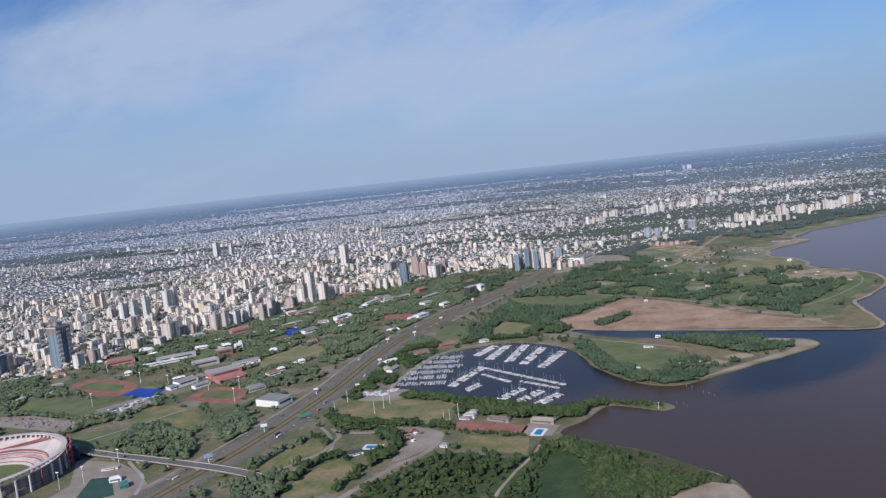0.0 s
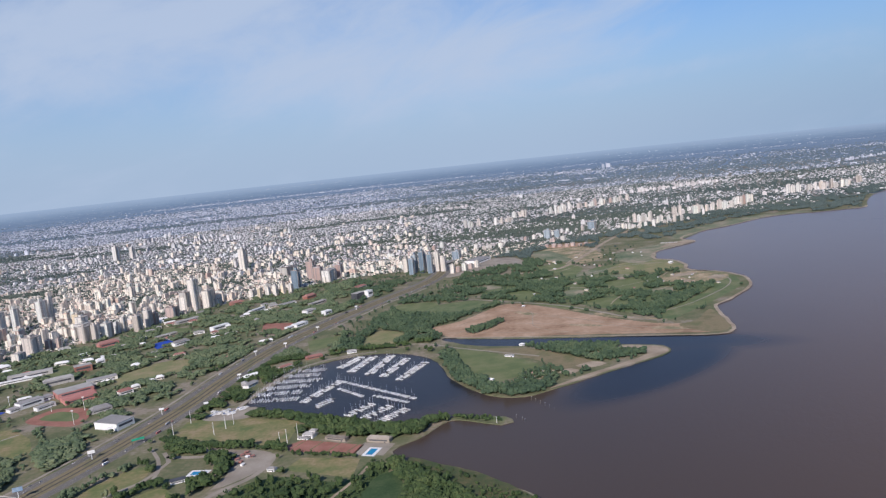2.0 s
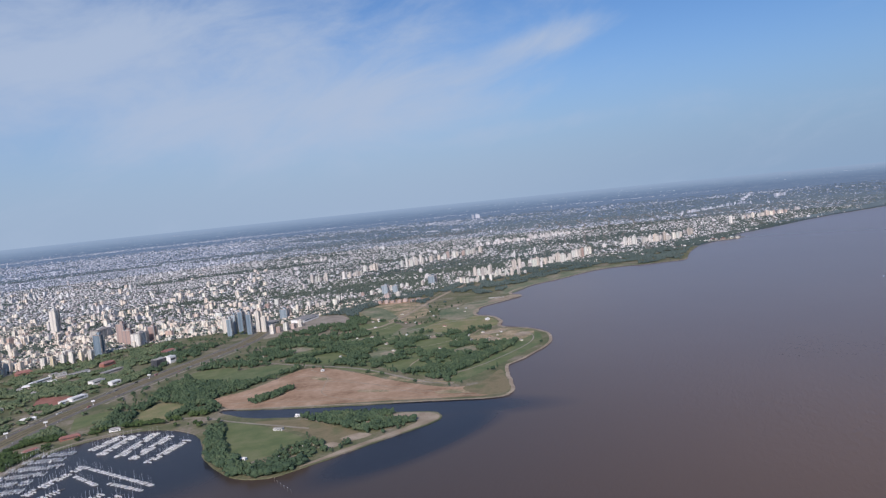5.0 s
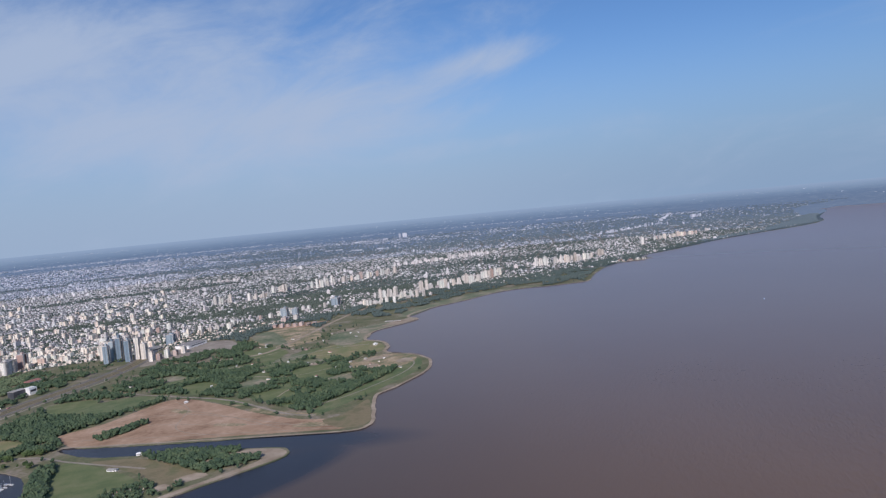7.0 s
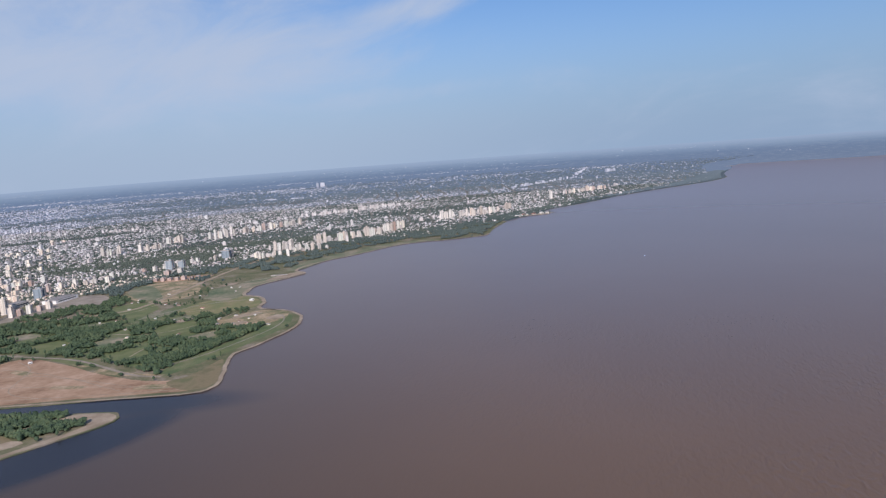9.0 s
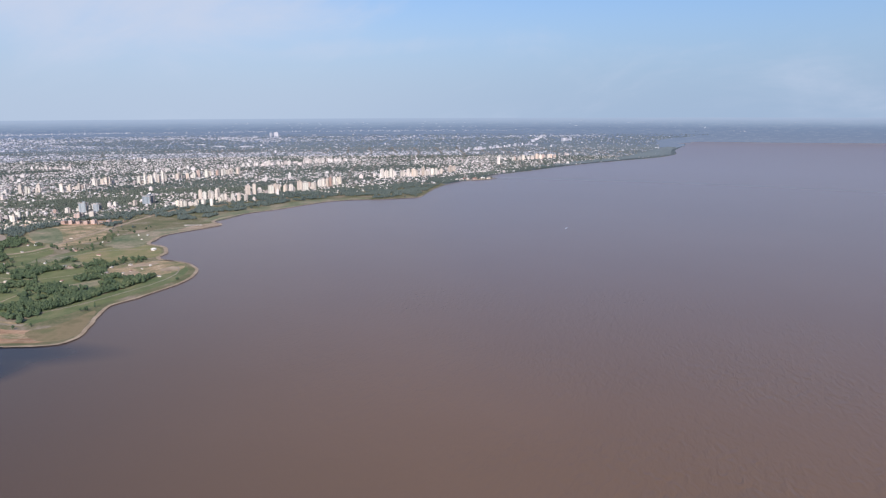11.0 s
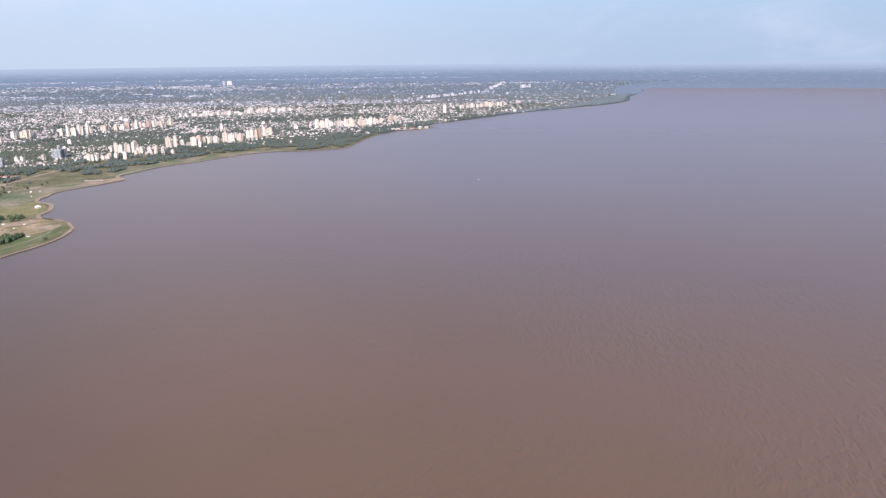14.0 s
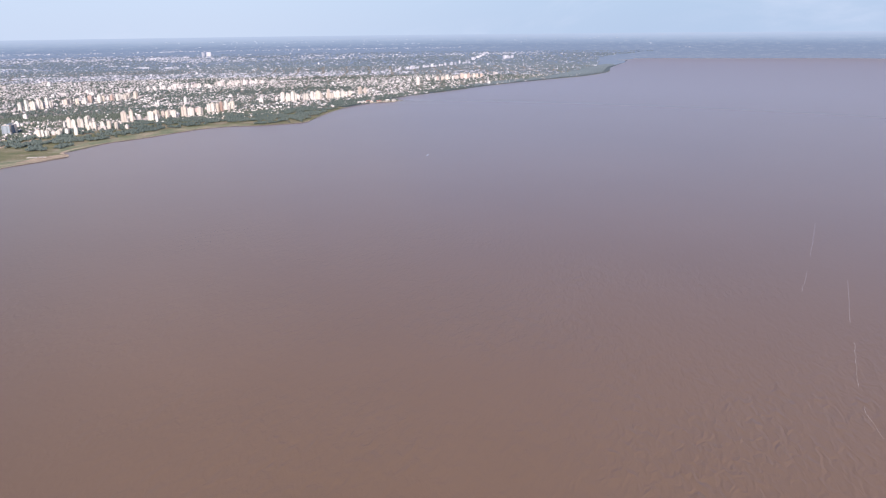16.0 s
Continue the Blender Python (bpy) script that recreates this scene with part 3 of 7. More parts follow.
def block_template(seed):
    """An apartment block one across and one high: two wings with a recess between them, parapets and a lift house."""
    r = random.Random(seed)
    notch, step = r.uniform(0.10, 0.22), r.choice((0.0, 0.0, 0.12))
    v, f, m = [], [], []

    def prism(plan, z0, z1):
        k, n_p = len(v), len(plan)
        v.extend([(px, py, z0) for px, py in plan] + [(px, py, z1) for px, py in plan])
        for i in range(n_p):
            f.append((k + i, k + (i + 1) % n_p, k + n_p + (i + 1) % n_p, k + n_p + i))
            m.append(0)
        f.append(tuple(range(k + n_p, k + 2 * n_p)))
        m.append(1)

    prism([(-.5, -.5), (-.12, -.5), (-.12, -.5 + notch), (.12, -.5 + notch), (.12, -.5), (.5, -.5), (.5, .5), (.12, .5), (.12, .5 - notch), (-.12, .5 - notch), (-.12, .5), (-.5, .5)], 0, 0.93 - step)
    if step:
        prism([(-.5, -.5), (.1, -.5), (.1, .5), (-.5, .5)], 0.93 - step, 0.93)
    for cx, cy, w, h in ((-.2, r.uniform(-.2, .2), .3, 1.0), (.28, r.uniform(-.2, .2), .2, 0.965 - step)):
        prism([(cx - w / 2, cy - w / 2), (cx + w / 2, cy - w / 2), (cx + w / 2, cy + w / 2), (cx - w / 2, cy + w / 2)], 0.93 - step, h)
    for side in (-.56, .5):
        prism([(-.42, side), (-.2, side), (-.2, side + .06), (-.42, side + .06)], 0.05, 0.88 - step)
        prism([(.2, side), (.42, side), (.42, side + .06), (.2, side + .06)], 0.05, 0.88 - step)
    return v, f, m


def clump_template(blobs, seed, detail=1, whole=False):
    """A crown of uneven leaf clumps, about one across and one high; in dense woods faces between clumps and undersides,
    unseen from the camera above, are left out.
    """
    r = random.Random(seed)
    bm = bmesh.new()
    cores = []
    for k in range(blobs):
        a, rad = r.random() * math.tau, 0.30 * math.sqrt(r.random()) if blobs > 1 else 0
        size = r.uniform(0.20, 0.30) * (1.0 if blobs > 5 else 1.28) if blobs > 1 else 0.5
        z = r.uniform(0.32, 0.76) if blobs > 1 else 0.5
        m = Matrix.Translation((rad * math.cos(a), rad * math.sin(a), z)) @ Matrix.Rotation(r.random() * 3, 4, (r.random(), r.random(), 1)) @ Matrix.Diagonal((size, size * r.uniform(0.8, 1.2), size * r.uniform(0.75, 1.05), 1))
        made = bmesh.ops.create_icosphere(bm, subdivisions=detail, radius=1.0, matrix=m)
        cores.append((m.translation.copy(), size * 0.72))
        for v in made["verts"]:
            v.co += Vector((r.uniform(-1, 1), r.uniform(-1, 1), r.uniform(-1, 1))) * size * 0.22
    if not whole:
        bm.normal_update()
        hidden_faces = [f for f in bm.faces if f.normal.z < -0.5 or any(all((v.co - c).length < s for v in f.verts) for c, s in cores)]
        bmesh.ops.delete(bm, geom=hidden_faces, context="FACES")
    bm.verts.index_update()
    out = ([tuple(v.co) for v in bm.verts], [tuple(v.index for v in f.verts) for f in bm.faces], [0] * len(bm.faces))
    bm.free()
    return out


# ---------------------------------------------------------------- the plan: shores
MIDDLE, REACH = (270.0, 0.0), 4700.0
SOUTH_SHORE = [(-900, -4500), (-300, -1200), (-60, -300), (60, 100), (120, 260), (131, 329), (128, 353), (117, 370), (100, 393), (82, 408), (60, 424), (56, 437), (66, 447),
               (78, 456), (90, 472), (100, 476), (112, 468), (127, 456), (135, 459), (133, 469), (116, 478), (100, 482), (84, 479), (66, 470)]
BASIN_SHORE = [(44, 480), (24, 497), (-12, 526), (-58, 554), (-58, 566), (-50, 590), (-26, 645), (6, 670), (45, 676), (75, 660), (96, 632), (102, 600), (104, 577), (112, 549),
               (121, 530), (131, 514), (146, 505), (157, 504), (171, 510), (196, 521), (244, 544), (266, 553), (287, 566), (290, 580), (282, 591), (240, 612), (193, 632),
               (160, 646), (135, 662), (117, 684), (109, 697)]
POINT_SHORE = [(113, 703), (137, 689), (200, 658), (287, 622), (342, 599), (358, 603), (366, 615), (372, 637), (388, 696), (412, 717), (461, 766), (482, 810), (483, 845),
               (475, 872), (457, 895), (453, 915), (465, 943), (466, 985), (452, 1022), (479, 1080), (527, 1112), (566, 1140), (562, 1180), (583, 1214), (635, 1252),
               (695, 1280), (790, 1335), (850, 1345), (890, 1332), (976, 1320), (1004, 1336), (1070, 1425)]
NORTH_SHORE = [(1153, 1520), (1228, 1580), (1317, 1592), (1348, 1612), (1340, 1650), (1388, 1692), (1563, 1765), (1830, 1890), (2060, 1960), (2300, 2027), (2470, 2120),
               (2560, 2200), (2700, 2350), (3060, 2650), (3200, 2780), (3140, 2850), (3300, 2960), (3500, 3020), (3700, 3290)]
COAST = smooth_line(SOUTH_SHORE + BASIN_SHORE + POINT_SHORE + NORTH_SHORE, step=5.0, rough=1.1)


def rim(a, r=REACH):
    return (MIDDLE[0] + r * math.cos(a), MIDDLE[1] + r * math.sin(a))


FLAT = 3600.0  # beyond this the plain is drawn together and lifted, so that it still runs up to the horizon


def settle(x, y):
    """Places on the plain, drawn in beyond FLAT: x, y, z and scale."""
    x, y = np.asarray(x, float), np.asarray(y, float)
    dx, dy = x - MIDDLE[0], y - MIDDLE[1]
    r = np.maximum(np.hypot(dx, dy), 1.0)
    near = np.where(r < FLAT, r, FLAT + 1100 * (1 - np.exp(-np.maximum(r - FLAT, 0) / 1100)))
    s = near / r
    return MIDDLE[0] + dx * s, MIDDLE[1] + dy * s, np.where(r < FLAT, 0.0, 173.0 * (1 - s)), s


COAST = [p for p in COAST if math.hypot(p[0] - MIDDLE[0], p[1] - MIDDLE[1]) < FLAT or p[1] < 0]
a0 = math.atan2(COAST[-1][1] - MIDDLE[1], COAST[-1][0] - MIDDLE[0])
a1 = math.atan2(COAST[0][1] - MIDDLE[1], COAST[0][0] - MIDDLE[0]) + math.tau
LAND = COAST + [rim(a0, FLAT + 1)] + [rim(a0 + (a1 - a0) * k / 60, FLAT + 2 + (REACH - FLAT) * max(0, min(1, (k - 30) / 10))) for k in range(61)]
ground = sheet("ground", LAND, 0.0, M_GROUND, "flat coastal ground of grass, soil and streets", "ground", depth=1.2)
rim_line = [rim(k * math.tau / 128) for k in range(128)]
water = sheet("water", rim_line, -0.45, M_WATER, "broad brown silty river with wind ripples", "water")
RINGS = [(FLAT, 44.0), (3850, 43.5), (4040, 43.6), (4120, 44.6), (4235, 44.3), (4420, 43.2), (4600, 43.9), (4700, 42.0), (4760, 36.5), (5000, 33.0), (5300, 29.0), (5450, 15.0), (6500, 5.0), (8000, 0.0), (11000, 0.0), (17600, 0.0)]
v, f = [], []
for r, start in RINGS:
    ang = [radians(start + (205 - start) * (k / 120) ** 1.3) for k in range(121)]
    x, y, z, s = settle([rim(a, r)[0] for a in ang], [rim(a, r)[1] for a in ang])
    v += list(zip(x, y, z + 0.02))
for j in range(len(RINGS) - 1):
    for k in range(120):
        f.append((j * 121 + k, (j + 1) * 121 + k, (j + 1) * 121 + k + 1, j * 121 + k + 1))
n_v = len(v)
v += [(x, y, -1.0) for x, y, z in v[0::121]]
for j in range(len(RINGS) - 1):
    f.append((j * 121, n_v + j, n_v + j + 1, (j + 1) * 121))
tagged(new("backdrop", mesh_of("backdrop", v, f, [M_FAR])), "far plain backdrop glowing in painted haze blue under the horizon", "backdrop", kind="structure")

M_FOAM = material("foam", [(0.20, 0.15, 0.12), (0.40, 0.34, 0.30)], scale=0.3, fine=2.0)
for line in ([(1143, 344), (1084, 306), (1050, 285)], [(1015, 263), (975, 239)], [(1023, 237), (987, 213), (952, 190)], [(925, 171), (909, 160), (876, 138)], [(860, 125), (851, 117), (840, 104)]):
    strip("foam_line", smooth_line(line, step=4, rough=0.9), 0.20, -0.40, M_FOAM, "thin broken line of foam on brown water", "foam")
ROADS = []
strip("shore_sand", [p for p in COAST if 440 < p[0] < 1010 and p[1] > 880], 5.0, 0.10, M_SAND, "pale sandy margin along the river", "shore")
# stone edge along the park's river wall
bank = strip("bank", [p for p in COAST if 340 < p[0] < 490 and 598 < p[1] < 900], 3.6, 0.10, M_SAND, "pale stone edging along the river bank", "bank")

# ---------------------------------------------------------------- fields, lawns and bare ground
DIRT = [(100, 748), (111, 717), (128, 694), (177, 674), (245, 648), (313, 619), (340, 608), (352, 625), (344, 640), (323, 651), (304, 668), (272, 716), (241, 775), (198, 826), (138, 769)]
PATCHES = []


def patch(name, outline, z, mat, label, category="field", rough=0.0, round_it=False, trees=False):
    line = smooth_line(outline, step=6, rough=rough, closed=True) if round_it else outline
    if not trees:
        PATCHES.append(line)
    return sheet(name, line, z, mat, label, category)


patch("bare_field", DIRT, 0.06, M_DIRT, "wide bare reddish earth field beside a channel", round_it=True, rough=0.8)
patch("point_grass", [(327, 643), (349, 653), (378, 688), (372, 650), (364, 616), (350, 606), (335, 614)], 0.10, M_TRACKBED, "dry grass at the tip of the filled point", "lawn", 0.6, True)
patch("island_lawn", [(117, 650), (139, 639), (178, 581), (168, 560), (134, 543), (121, 572)], 0.06, M_LAWN, "mown green sports lawn on a peninsula", "lawn", 0.3, True)
patch("island_meadow", [(142, 644), (178, 630), (194, 612), (224, 562), (206, 548), (190, 564), (181, 588), (162, 615)], 0.08, M_TRACKBED, "brownish meadow beside a row of trees", "meadow", 0.4, True)
patch("beach", [(196, 523), (244, 546), (266, 555), (285, 566), (288, 579), (278, 591), (275, 580), (266, 566), (244, 553), (218, 541), (196, 529), (172, 514)], 0.12, M_SAND, "sandy beach on the river side of the peninsula", "beach", 0.8, True)
patch("beach", [(238, 592), (258, 578), (272, 570), (284, 570), (287, 579), (279, 590), (258, 600)], 0.128, M_SAND, "wide sandy beach at the tip of a peninsula", "beach", 0.8, True)
for line in ([(218, 584), (232, 592), (240, 582), (226, 573)], [(188, 548), (200, 556), (206, 547), (194, 540)], [(160, 534), (172, 540), (176, 531), (164, 527)], [(206, 560), (222, 566), (230, 556), (214, 550)]):
    patch("sand_patch", line, 0.13, M_SAND, "bare sandy clearing among trees", "sand", 0.7, True)
patch("boat_yard", [(-84, 543), (-50, 536), (-44, 557), (-74, 564)], 0.09, M_PAVING, "dusty boatyard beside the marina", "yard", 0.4, True)
patch("spit_lawn", [(88, 476), (100, 479), (114, 471), (129, 459), (132, 466), (114, 476), (100, 480)], 0.06, M_LAWN, "green grass on a narrow breakwater spit", "lawn", 0.2, True, True)
patch("rugby_field", [(-96, 544), (-76, 549), (-8, 514), (-14, 468), (-74, 493), (-99, 514)], 0.06, M_FIELD, "worn brown-green rugby field", round_it=False)
patch("clay_court", [(-14, 468), (-3, 476), (38, 453), (32, 439), (-9, 459)], 0.08, M_CLAY, "row of red clay tennis courts", "court")
for k in range(4):
    u = (k + 0.5) / 4
    strip("court_hedge", [(-14 + 46 * u, 466 - 26 * u), (-6 + 46 * u, 478 - 26 * u)], 0.7, 0.16, M_LAWN, "low hedge between clay courts", "hedge")
patch("pool_terrace", [(31, 440), (50, 432), (58, 449), (38, 457)], 0.08, M_PAVING, "pale paved pool terrace", "terrace")
patch("practice_field", [(-10, 430), (-1, 446), (36, 432), (32, 406)], 0.06, M_FIELD, "dry mown practice field with hedges round it")
patch("oval_lawn", [(-135, 427), (-118, 455), (-103, 465), (-96, 450), (-106, 428), (-122, 416)], 0.06, M_FIELD, "oval of dry grass beside the motorway", "lawn", 0.3, True)
patch("lower_lawn", [(-109, 390), (-95, 418), (-82, 428), (-69, 409), (-80, 385), (-94, 376)], 0.06, M_FIELD, "sunlit sports lawn with tree-lined edges", "lawn", 0.3, True)
patch("training_field", [(-406, 652), (-317, 619), (-293, 582), (-309, 565), (-366, 594), (-396, 608)], 0.06, M_LAWN, "long green training field")
patch("archery_field", [(-268, 546), (-266, 586), (-238, 580), (-213, 552), (-198, 522), (-212, 506), (-240, 543), (-256, 540)], 0.06, M_FIELD, "green playing field ringed by trees")
patch("small_field", [(-312, 527), (-295, 533), (-270, 531), (-256, 520), (-266, 496), (-286, 500)], 0.06, M_LAWN, "small green field with a paved path")
patch("red_track", [(-381, 668), (-371, 699), (-311, 665), (-309, 630), (-340, 640)], 0.06, M_CLAY, "red running track round a green infield", "track", 0.2, True)
patch("track_infield", [(-366, 668), (-361, 686), (-322, 663), (-322, 645)], 0.10, M_LAWN, "green infield of a running track", "lawn", 0.2, True)
patch("red_track", [(-238, 598), (-224, 624), (-191, 609), (-186, 572), (-210, 578)], 0.06, M_CLAY, "red running track round a grass pitch", "track", 0.2, True)
patch("track_infield", [(-228, 599), (-219, 614), (-198, 602), (-195, 584)], 0.10, M_LAWN, "green infield of a running track", "lawn", 0.2, True)
patch("blue_pitch", [(-310, 628), (-300, 647), (-270, 633), (-278, 612)], 0.12, M_BLUETURF, "bright blue hockey pitch", "pitch")
patch("car_park", [(-400, 599), (-369, 592), (-328, 572), (-305, 553), (-319, 540), (-346, 553), (-385, 571)], 0.06, M_PAVING, "dusty car park beside a stadium", "car park")
patch("upper_lawn", [(31, 748), (68, 720), (58, 695), (31, 708)], 0.06, M_DRYLAWN, "pale grass field beyond the marina", "lawn")
patch("upper_lawn", [(-27, 760), (10, 771), (6, 735), (-20, 711)], 0.06, M_LAWN, "green lawn beside the motorway", "lawn")
patch("pale_meadow", [(32, 716), (48, 766), (76, 738), (65, 710)], 0.09, M_DRYLAWN, "pale dry meadow between woods and a basin", "lawn", 0.6, True)
patch("upper_lawn", [(69, 894), (108, 893), (120, 867), (79, 836)], 0.06, M_LAWN, "green meadow between woods", "lawn", 0.5, True)
patch("wedge_lawn", [(82, 838), (105, 862), (158, 872), (180, 842), (140, 798)], 0.05, M_ROUGH, "green field between tree belts", "lawn", 0.8, True)
patch("far_ground", [(1160, 1530)] + [(x, y + 0.5) for x, y in NORTH_SHORE[1:17]] + [(2600, 2400), (2300, 2150), (1700, 1900), (1340, 1740), (1150, 1640)], 0.06, M_FARGROUND, "dark wooded ground along the far shore, blued for haze", "ground", trees=True)
patch("works_yard", [(300, 1182), (345, 1240), (404, 1218), (399, 1095), (350, 1050), (318, 1085)], 0.06, M_OCHRE, "bare graded yard beside new roads", "yard", 1.0, True)
patch("works_yard", [(352, 1250), (412, 1228), (440, 1250), (420, 1275), (360, 1290)], 0.09, M_DIRT, "bare reddish building ground beside new blocks", "yard", 1.0, True)
for line in ([(330, 1060), (378, 1150), (420, 1228), (470, 1305)], [(404, 1180), (430, 1150), (470, 1135), (520, 1140)], [(345, 1185), (385, 1165), (420, 1200)]):
    strip("site_track", smooth_line(line, step=8, rough=1.2), 2.6, 0.125, M_SAND, "pale track across building ground", "track")
for line in ([(412, 868), (430, 884), (452, 880), (440, 868)], [(446, 838), (462, 852), (468, 838), (455, 826)], [(404, 838), (420, 846), (426, 834), (410, 828)], [(350, 896), (362, 908), (372, 900), (360, 890)], [(290, 905), (304, 912), (308, 902)], [(430, 1128), (456, 1140), (462, 1130), (440, 1118)]):
    patch("sand_patch", line, 0.135, M_SAND, "bare sandy patch among grass", "sand", 0.9, True)
patch("park_edge_lawn", [(325, 664), (381, 706), (405, 727), (452, 772), (472, 812), (476, 845), (462, 850), (430, 790), (385, 745), (330, 690)], 0.05, M_ROUGH, "rough green park edge along the river wall", "lawn", 0.8, True)
patch("point_flat", [(400, 850), (440, 850), (470, 855), (462, 880), (440, 892), (400, 880)], 0.08, M_DRYLAWN, "sandy flat with scattered grass", "flat", 1.0, True)
patch("golf_lawn", [(180, 880), (260, 800), (320, 700), (400, 770), (440, 850), (400, 900), (420, 960), (380, 1010), (300, 960), (220, 1000)], 0.04, M_ROUGH, "rolling golf lawns between tree belts", "lawn", 2.0, True, True)
patch("hut_lawn", [(380, 920), (445, 915), (460, 945), (460, 980), (445, 1010), (400, 1010), (360, 960)], 0.10, M_DRYLAWN, "pale riverside lawn", "lawn", 1.0, True)
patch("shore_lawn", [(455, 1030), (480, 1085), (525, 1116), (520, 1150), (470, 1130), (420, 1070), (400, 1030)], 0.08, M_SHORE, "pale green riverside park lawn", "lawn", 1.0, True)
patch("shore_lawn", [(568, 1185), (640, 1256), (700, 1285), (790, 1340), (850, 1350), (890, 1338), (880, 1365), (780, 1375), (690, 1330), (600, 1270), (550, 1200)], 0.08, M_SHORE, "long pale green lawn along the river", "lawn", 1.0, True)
patch("sand_bar", [(526, 1116), (563, 1140), (558, 1160), (530, 1150), (500, 1118)], 0.12, M_SAND, "pale sand bar at a river cape", "beach", 0.8, True)
strip("jetty", smooth_line([(1250, 1592), (1320, 1600), (1346, 1614)]), 16, 0.12, M_PAVING, "pale stone jetty of a far harbour", "jetty")
patch("clearing", [(34, 335), (34, 365), (40, 390), (47, 404), (56, 408), (60, 394), (63, 376), (56, 360), (58, 335)], 0.06, M_WET, "grassy clearing among dense trees", "clearing", 1.0, True)

patch("park_lawn", [(-205, 703), (-178, 744), (-145, 742), (-142, 699), (-183, 674)], 0.06, M_DRYLAWN, "dry park meadow ringed by trees", "lawn", 0.8, True)
patch("blue_pitch", [(-212, 839), (-196, 854), (-181, 831), (-197, 811)], 0.12, M_BLUETURF, "small blue hockey pitch in a park", "pitch")
patch("park_lawn", [(-229, 930), (-185, 913), (-187, 870), (-216, 874)], 0.06, M_LAWN, "green sports lawn near city blocks", "lawn")
patch("clay_court", [(-92, 882), (-54, 866), (-58, 830), (-87, 838)], 0.08, M_CLAY, "red clay tennis courts by the railway", "court")
patch("park_lawn", [(-296, 756), (-287, 786), (-265, 772), (-271, 721)], 0.06, M_LAWN, "green training lawn beside a stand", "lawn")
patch("clay_court", [(-225, 671), (-214, 681), (-197, 641), (-207, 630)], 0.08, M_CLAY, "red clay courts beside a sports complex", "court")
patch("service_yard", [(-295, 884), (-271, 912), (-254, 872), (-272, 842)], 0.06, M_PAVING, "dusty yard at the city's edge", "yard")
patch("stadium_plaza", [(-270, 474), (-236, 462), (-214, 442), (-199, 420), (-205, 392), (-262, 388), (-252, 430)], 0.06, M_PAVING, "dusty paved plaza beside a stadium", "plaza")
patch("tennis_court", [(-242, 437), (-229, 437), (-214, 408), (-236, 400)], 0.10, M_GREENCOURT, "dark green hard courts", "court")
patch("thicket_meadow", [(-70, 330), (-66, 368), (-38, 410), (-12, 421), (28, 402), (40, 422), (52, 414), (50, 395), (36, 330)], 0.03, M_THICKET, "bright green low thicket and meadow", "thicket", 1.0, True, True)
patch("river_scrub", [(66, 424), (84, 408), (102, 392), (120, 366), (128, 346), (110, 345), (98, 352), (90, 372), (76, 392), (62, 414)], 0.05, M_SCRUB, "ochre grass and scrub on a river bank", "scrub", 1.0, True, True)
patch("landing_sand", [(92, 334), (104, 342), (119, 349), (129, 344), (130, 330), (122, 310), (90, 310)], 0.12, M_SAND, "bare sandy landing at the river's edge", "sand", 0.8, True)
strip("path", smooth_line([(8, 352), (12, 364), (18, 376), (27, 392), (36, 406), (41, 420)], rough=0.8), 2.0, 0.14, M_SAND, "sandy footpath through dense trees", "path")
strip("path", smooth_line([(-233, 468), (-222, 452), (-206, 430), (-200, 405)]), 2.2, 0.12, M_CONCRETE, "pale footway beside a dusty plaza", "path")
for line in ([(283, 1055), (325, 1068), (340, 1005), (304, 960)], [(204, 880), (232, 891), (246, 848), (219, 838)], [(280, 785), (312, 790), (318, 740), (294, 742)], [(328, 875), (371, 890), (370, 842), (334, 815)], [(229, 806), (257, 786), (276, 740), (244, 776)], [(378, 722), (405, 738), (398, 720), (376, 706)]):
    patch("fairway", line, 0.09, M_LAWN, "bright green fairway between tree belts", "lawn", 1.0, True)
for line in ([(205, 935), (250, 950), (300, 930), (350, 955), (405, 940)], [(240, 870), (285, 880), (330, 850), (390, 870), (425, 905)], [(300, 760), (330, 800), (380, 810), (420, 850)], [(180, 1000), (240, 985), (300, 1000), (345, 1040)]):
    strip("park_path", smooth_line(line, step=6, rough=0.8), 1.5, 0.13, M_SAND, "pale sandy path between lawns and trees", "path")
for line in ([(232, 958), (262, 968), (290, 946), (262, 934)], [(345, 918), (376, 930), (384, 905), (356, 900)], [(262, 850), (290, 862), (300, 836), (276, 826)], [(352, 800), (380, 818), (392, 800), (366, 782)], [(318, 960), (346, 984), (362, 966), (338, 946)], [(170, 950), (196, 962), (210, 936), (190, 926)]):
    patch("fairway", line, 0.095, M_SHORE, "pale green fairway between tree belts", "lawn", 1.0, True)
patch("sand_flat", [(403, 883), (448, 891), (474, 868), (474, 840), (458, 818), (432, 806), (408, 815), (395, 850)], 0.12, M_OCHRE, "sandy ochre flat with tufts of grass", "flat", 1.0, True)
patch("shore_lawn", [(307, 1200), (341, 1222), (349, 1082), (317, 1112)], 0.07, M_SHORE, "green lawn beside new roads", "lawn", 0.8, True)
patch("shore_lawn", [(414, 1092), (454, 1106), (446, 1012), (410, 1000)], 0.11, M_SHORE, "green riverside lawn crossed by paths", "lawn", 0.8, True)
patch("car_park", [(151, 1064), (224, 1100), (279, 1114), (267, 1200), (207, 1195), (170, 1130)], 0.07, M_PAVING, "grey car park beside towers", "car park", 0.5, True)
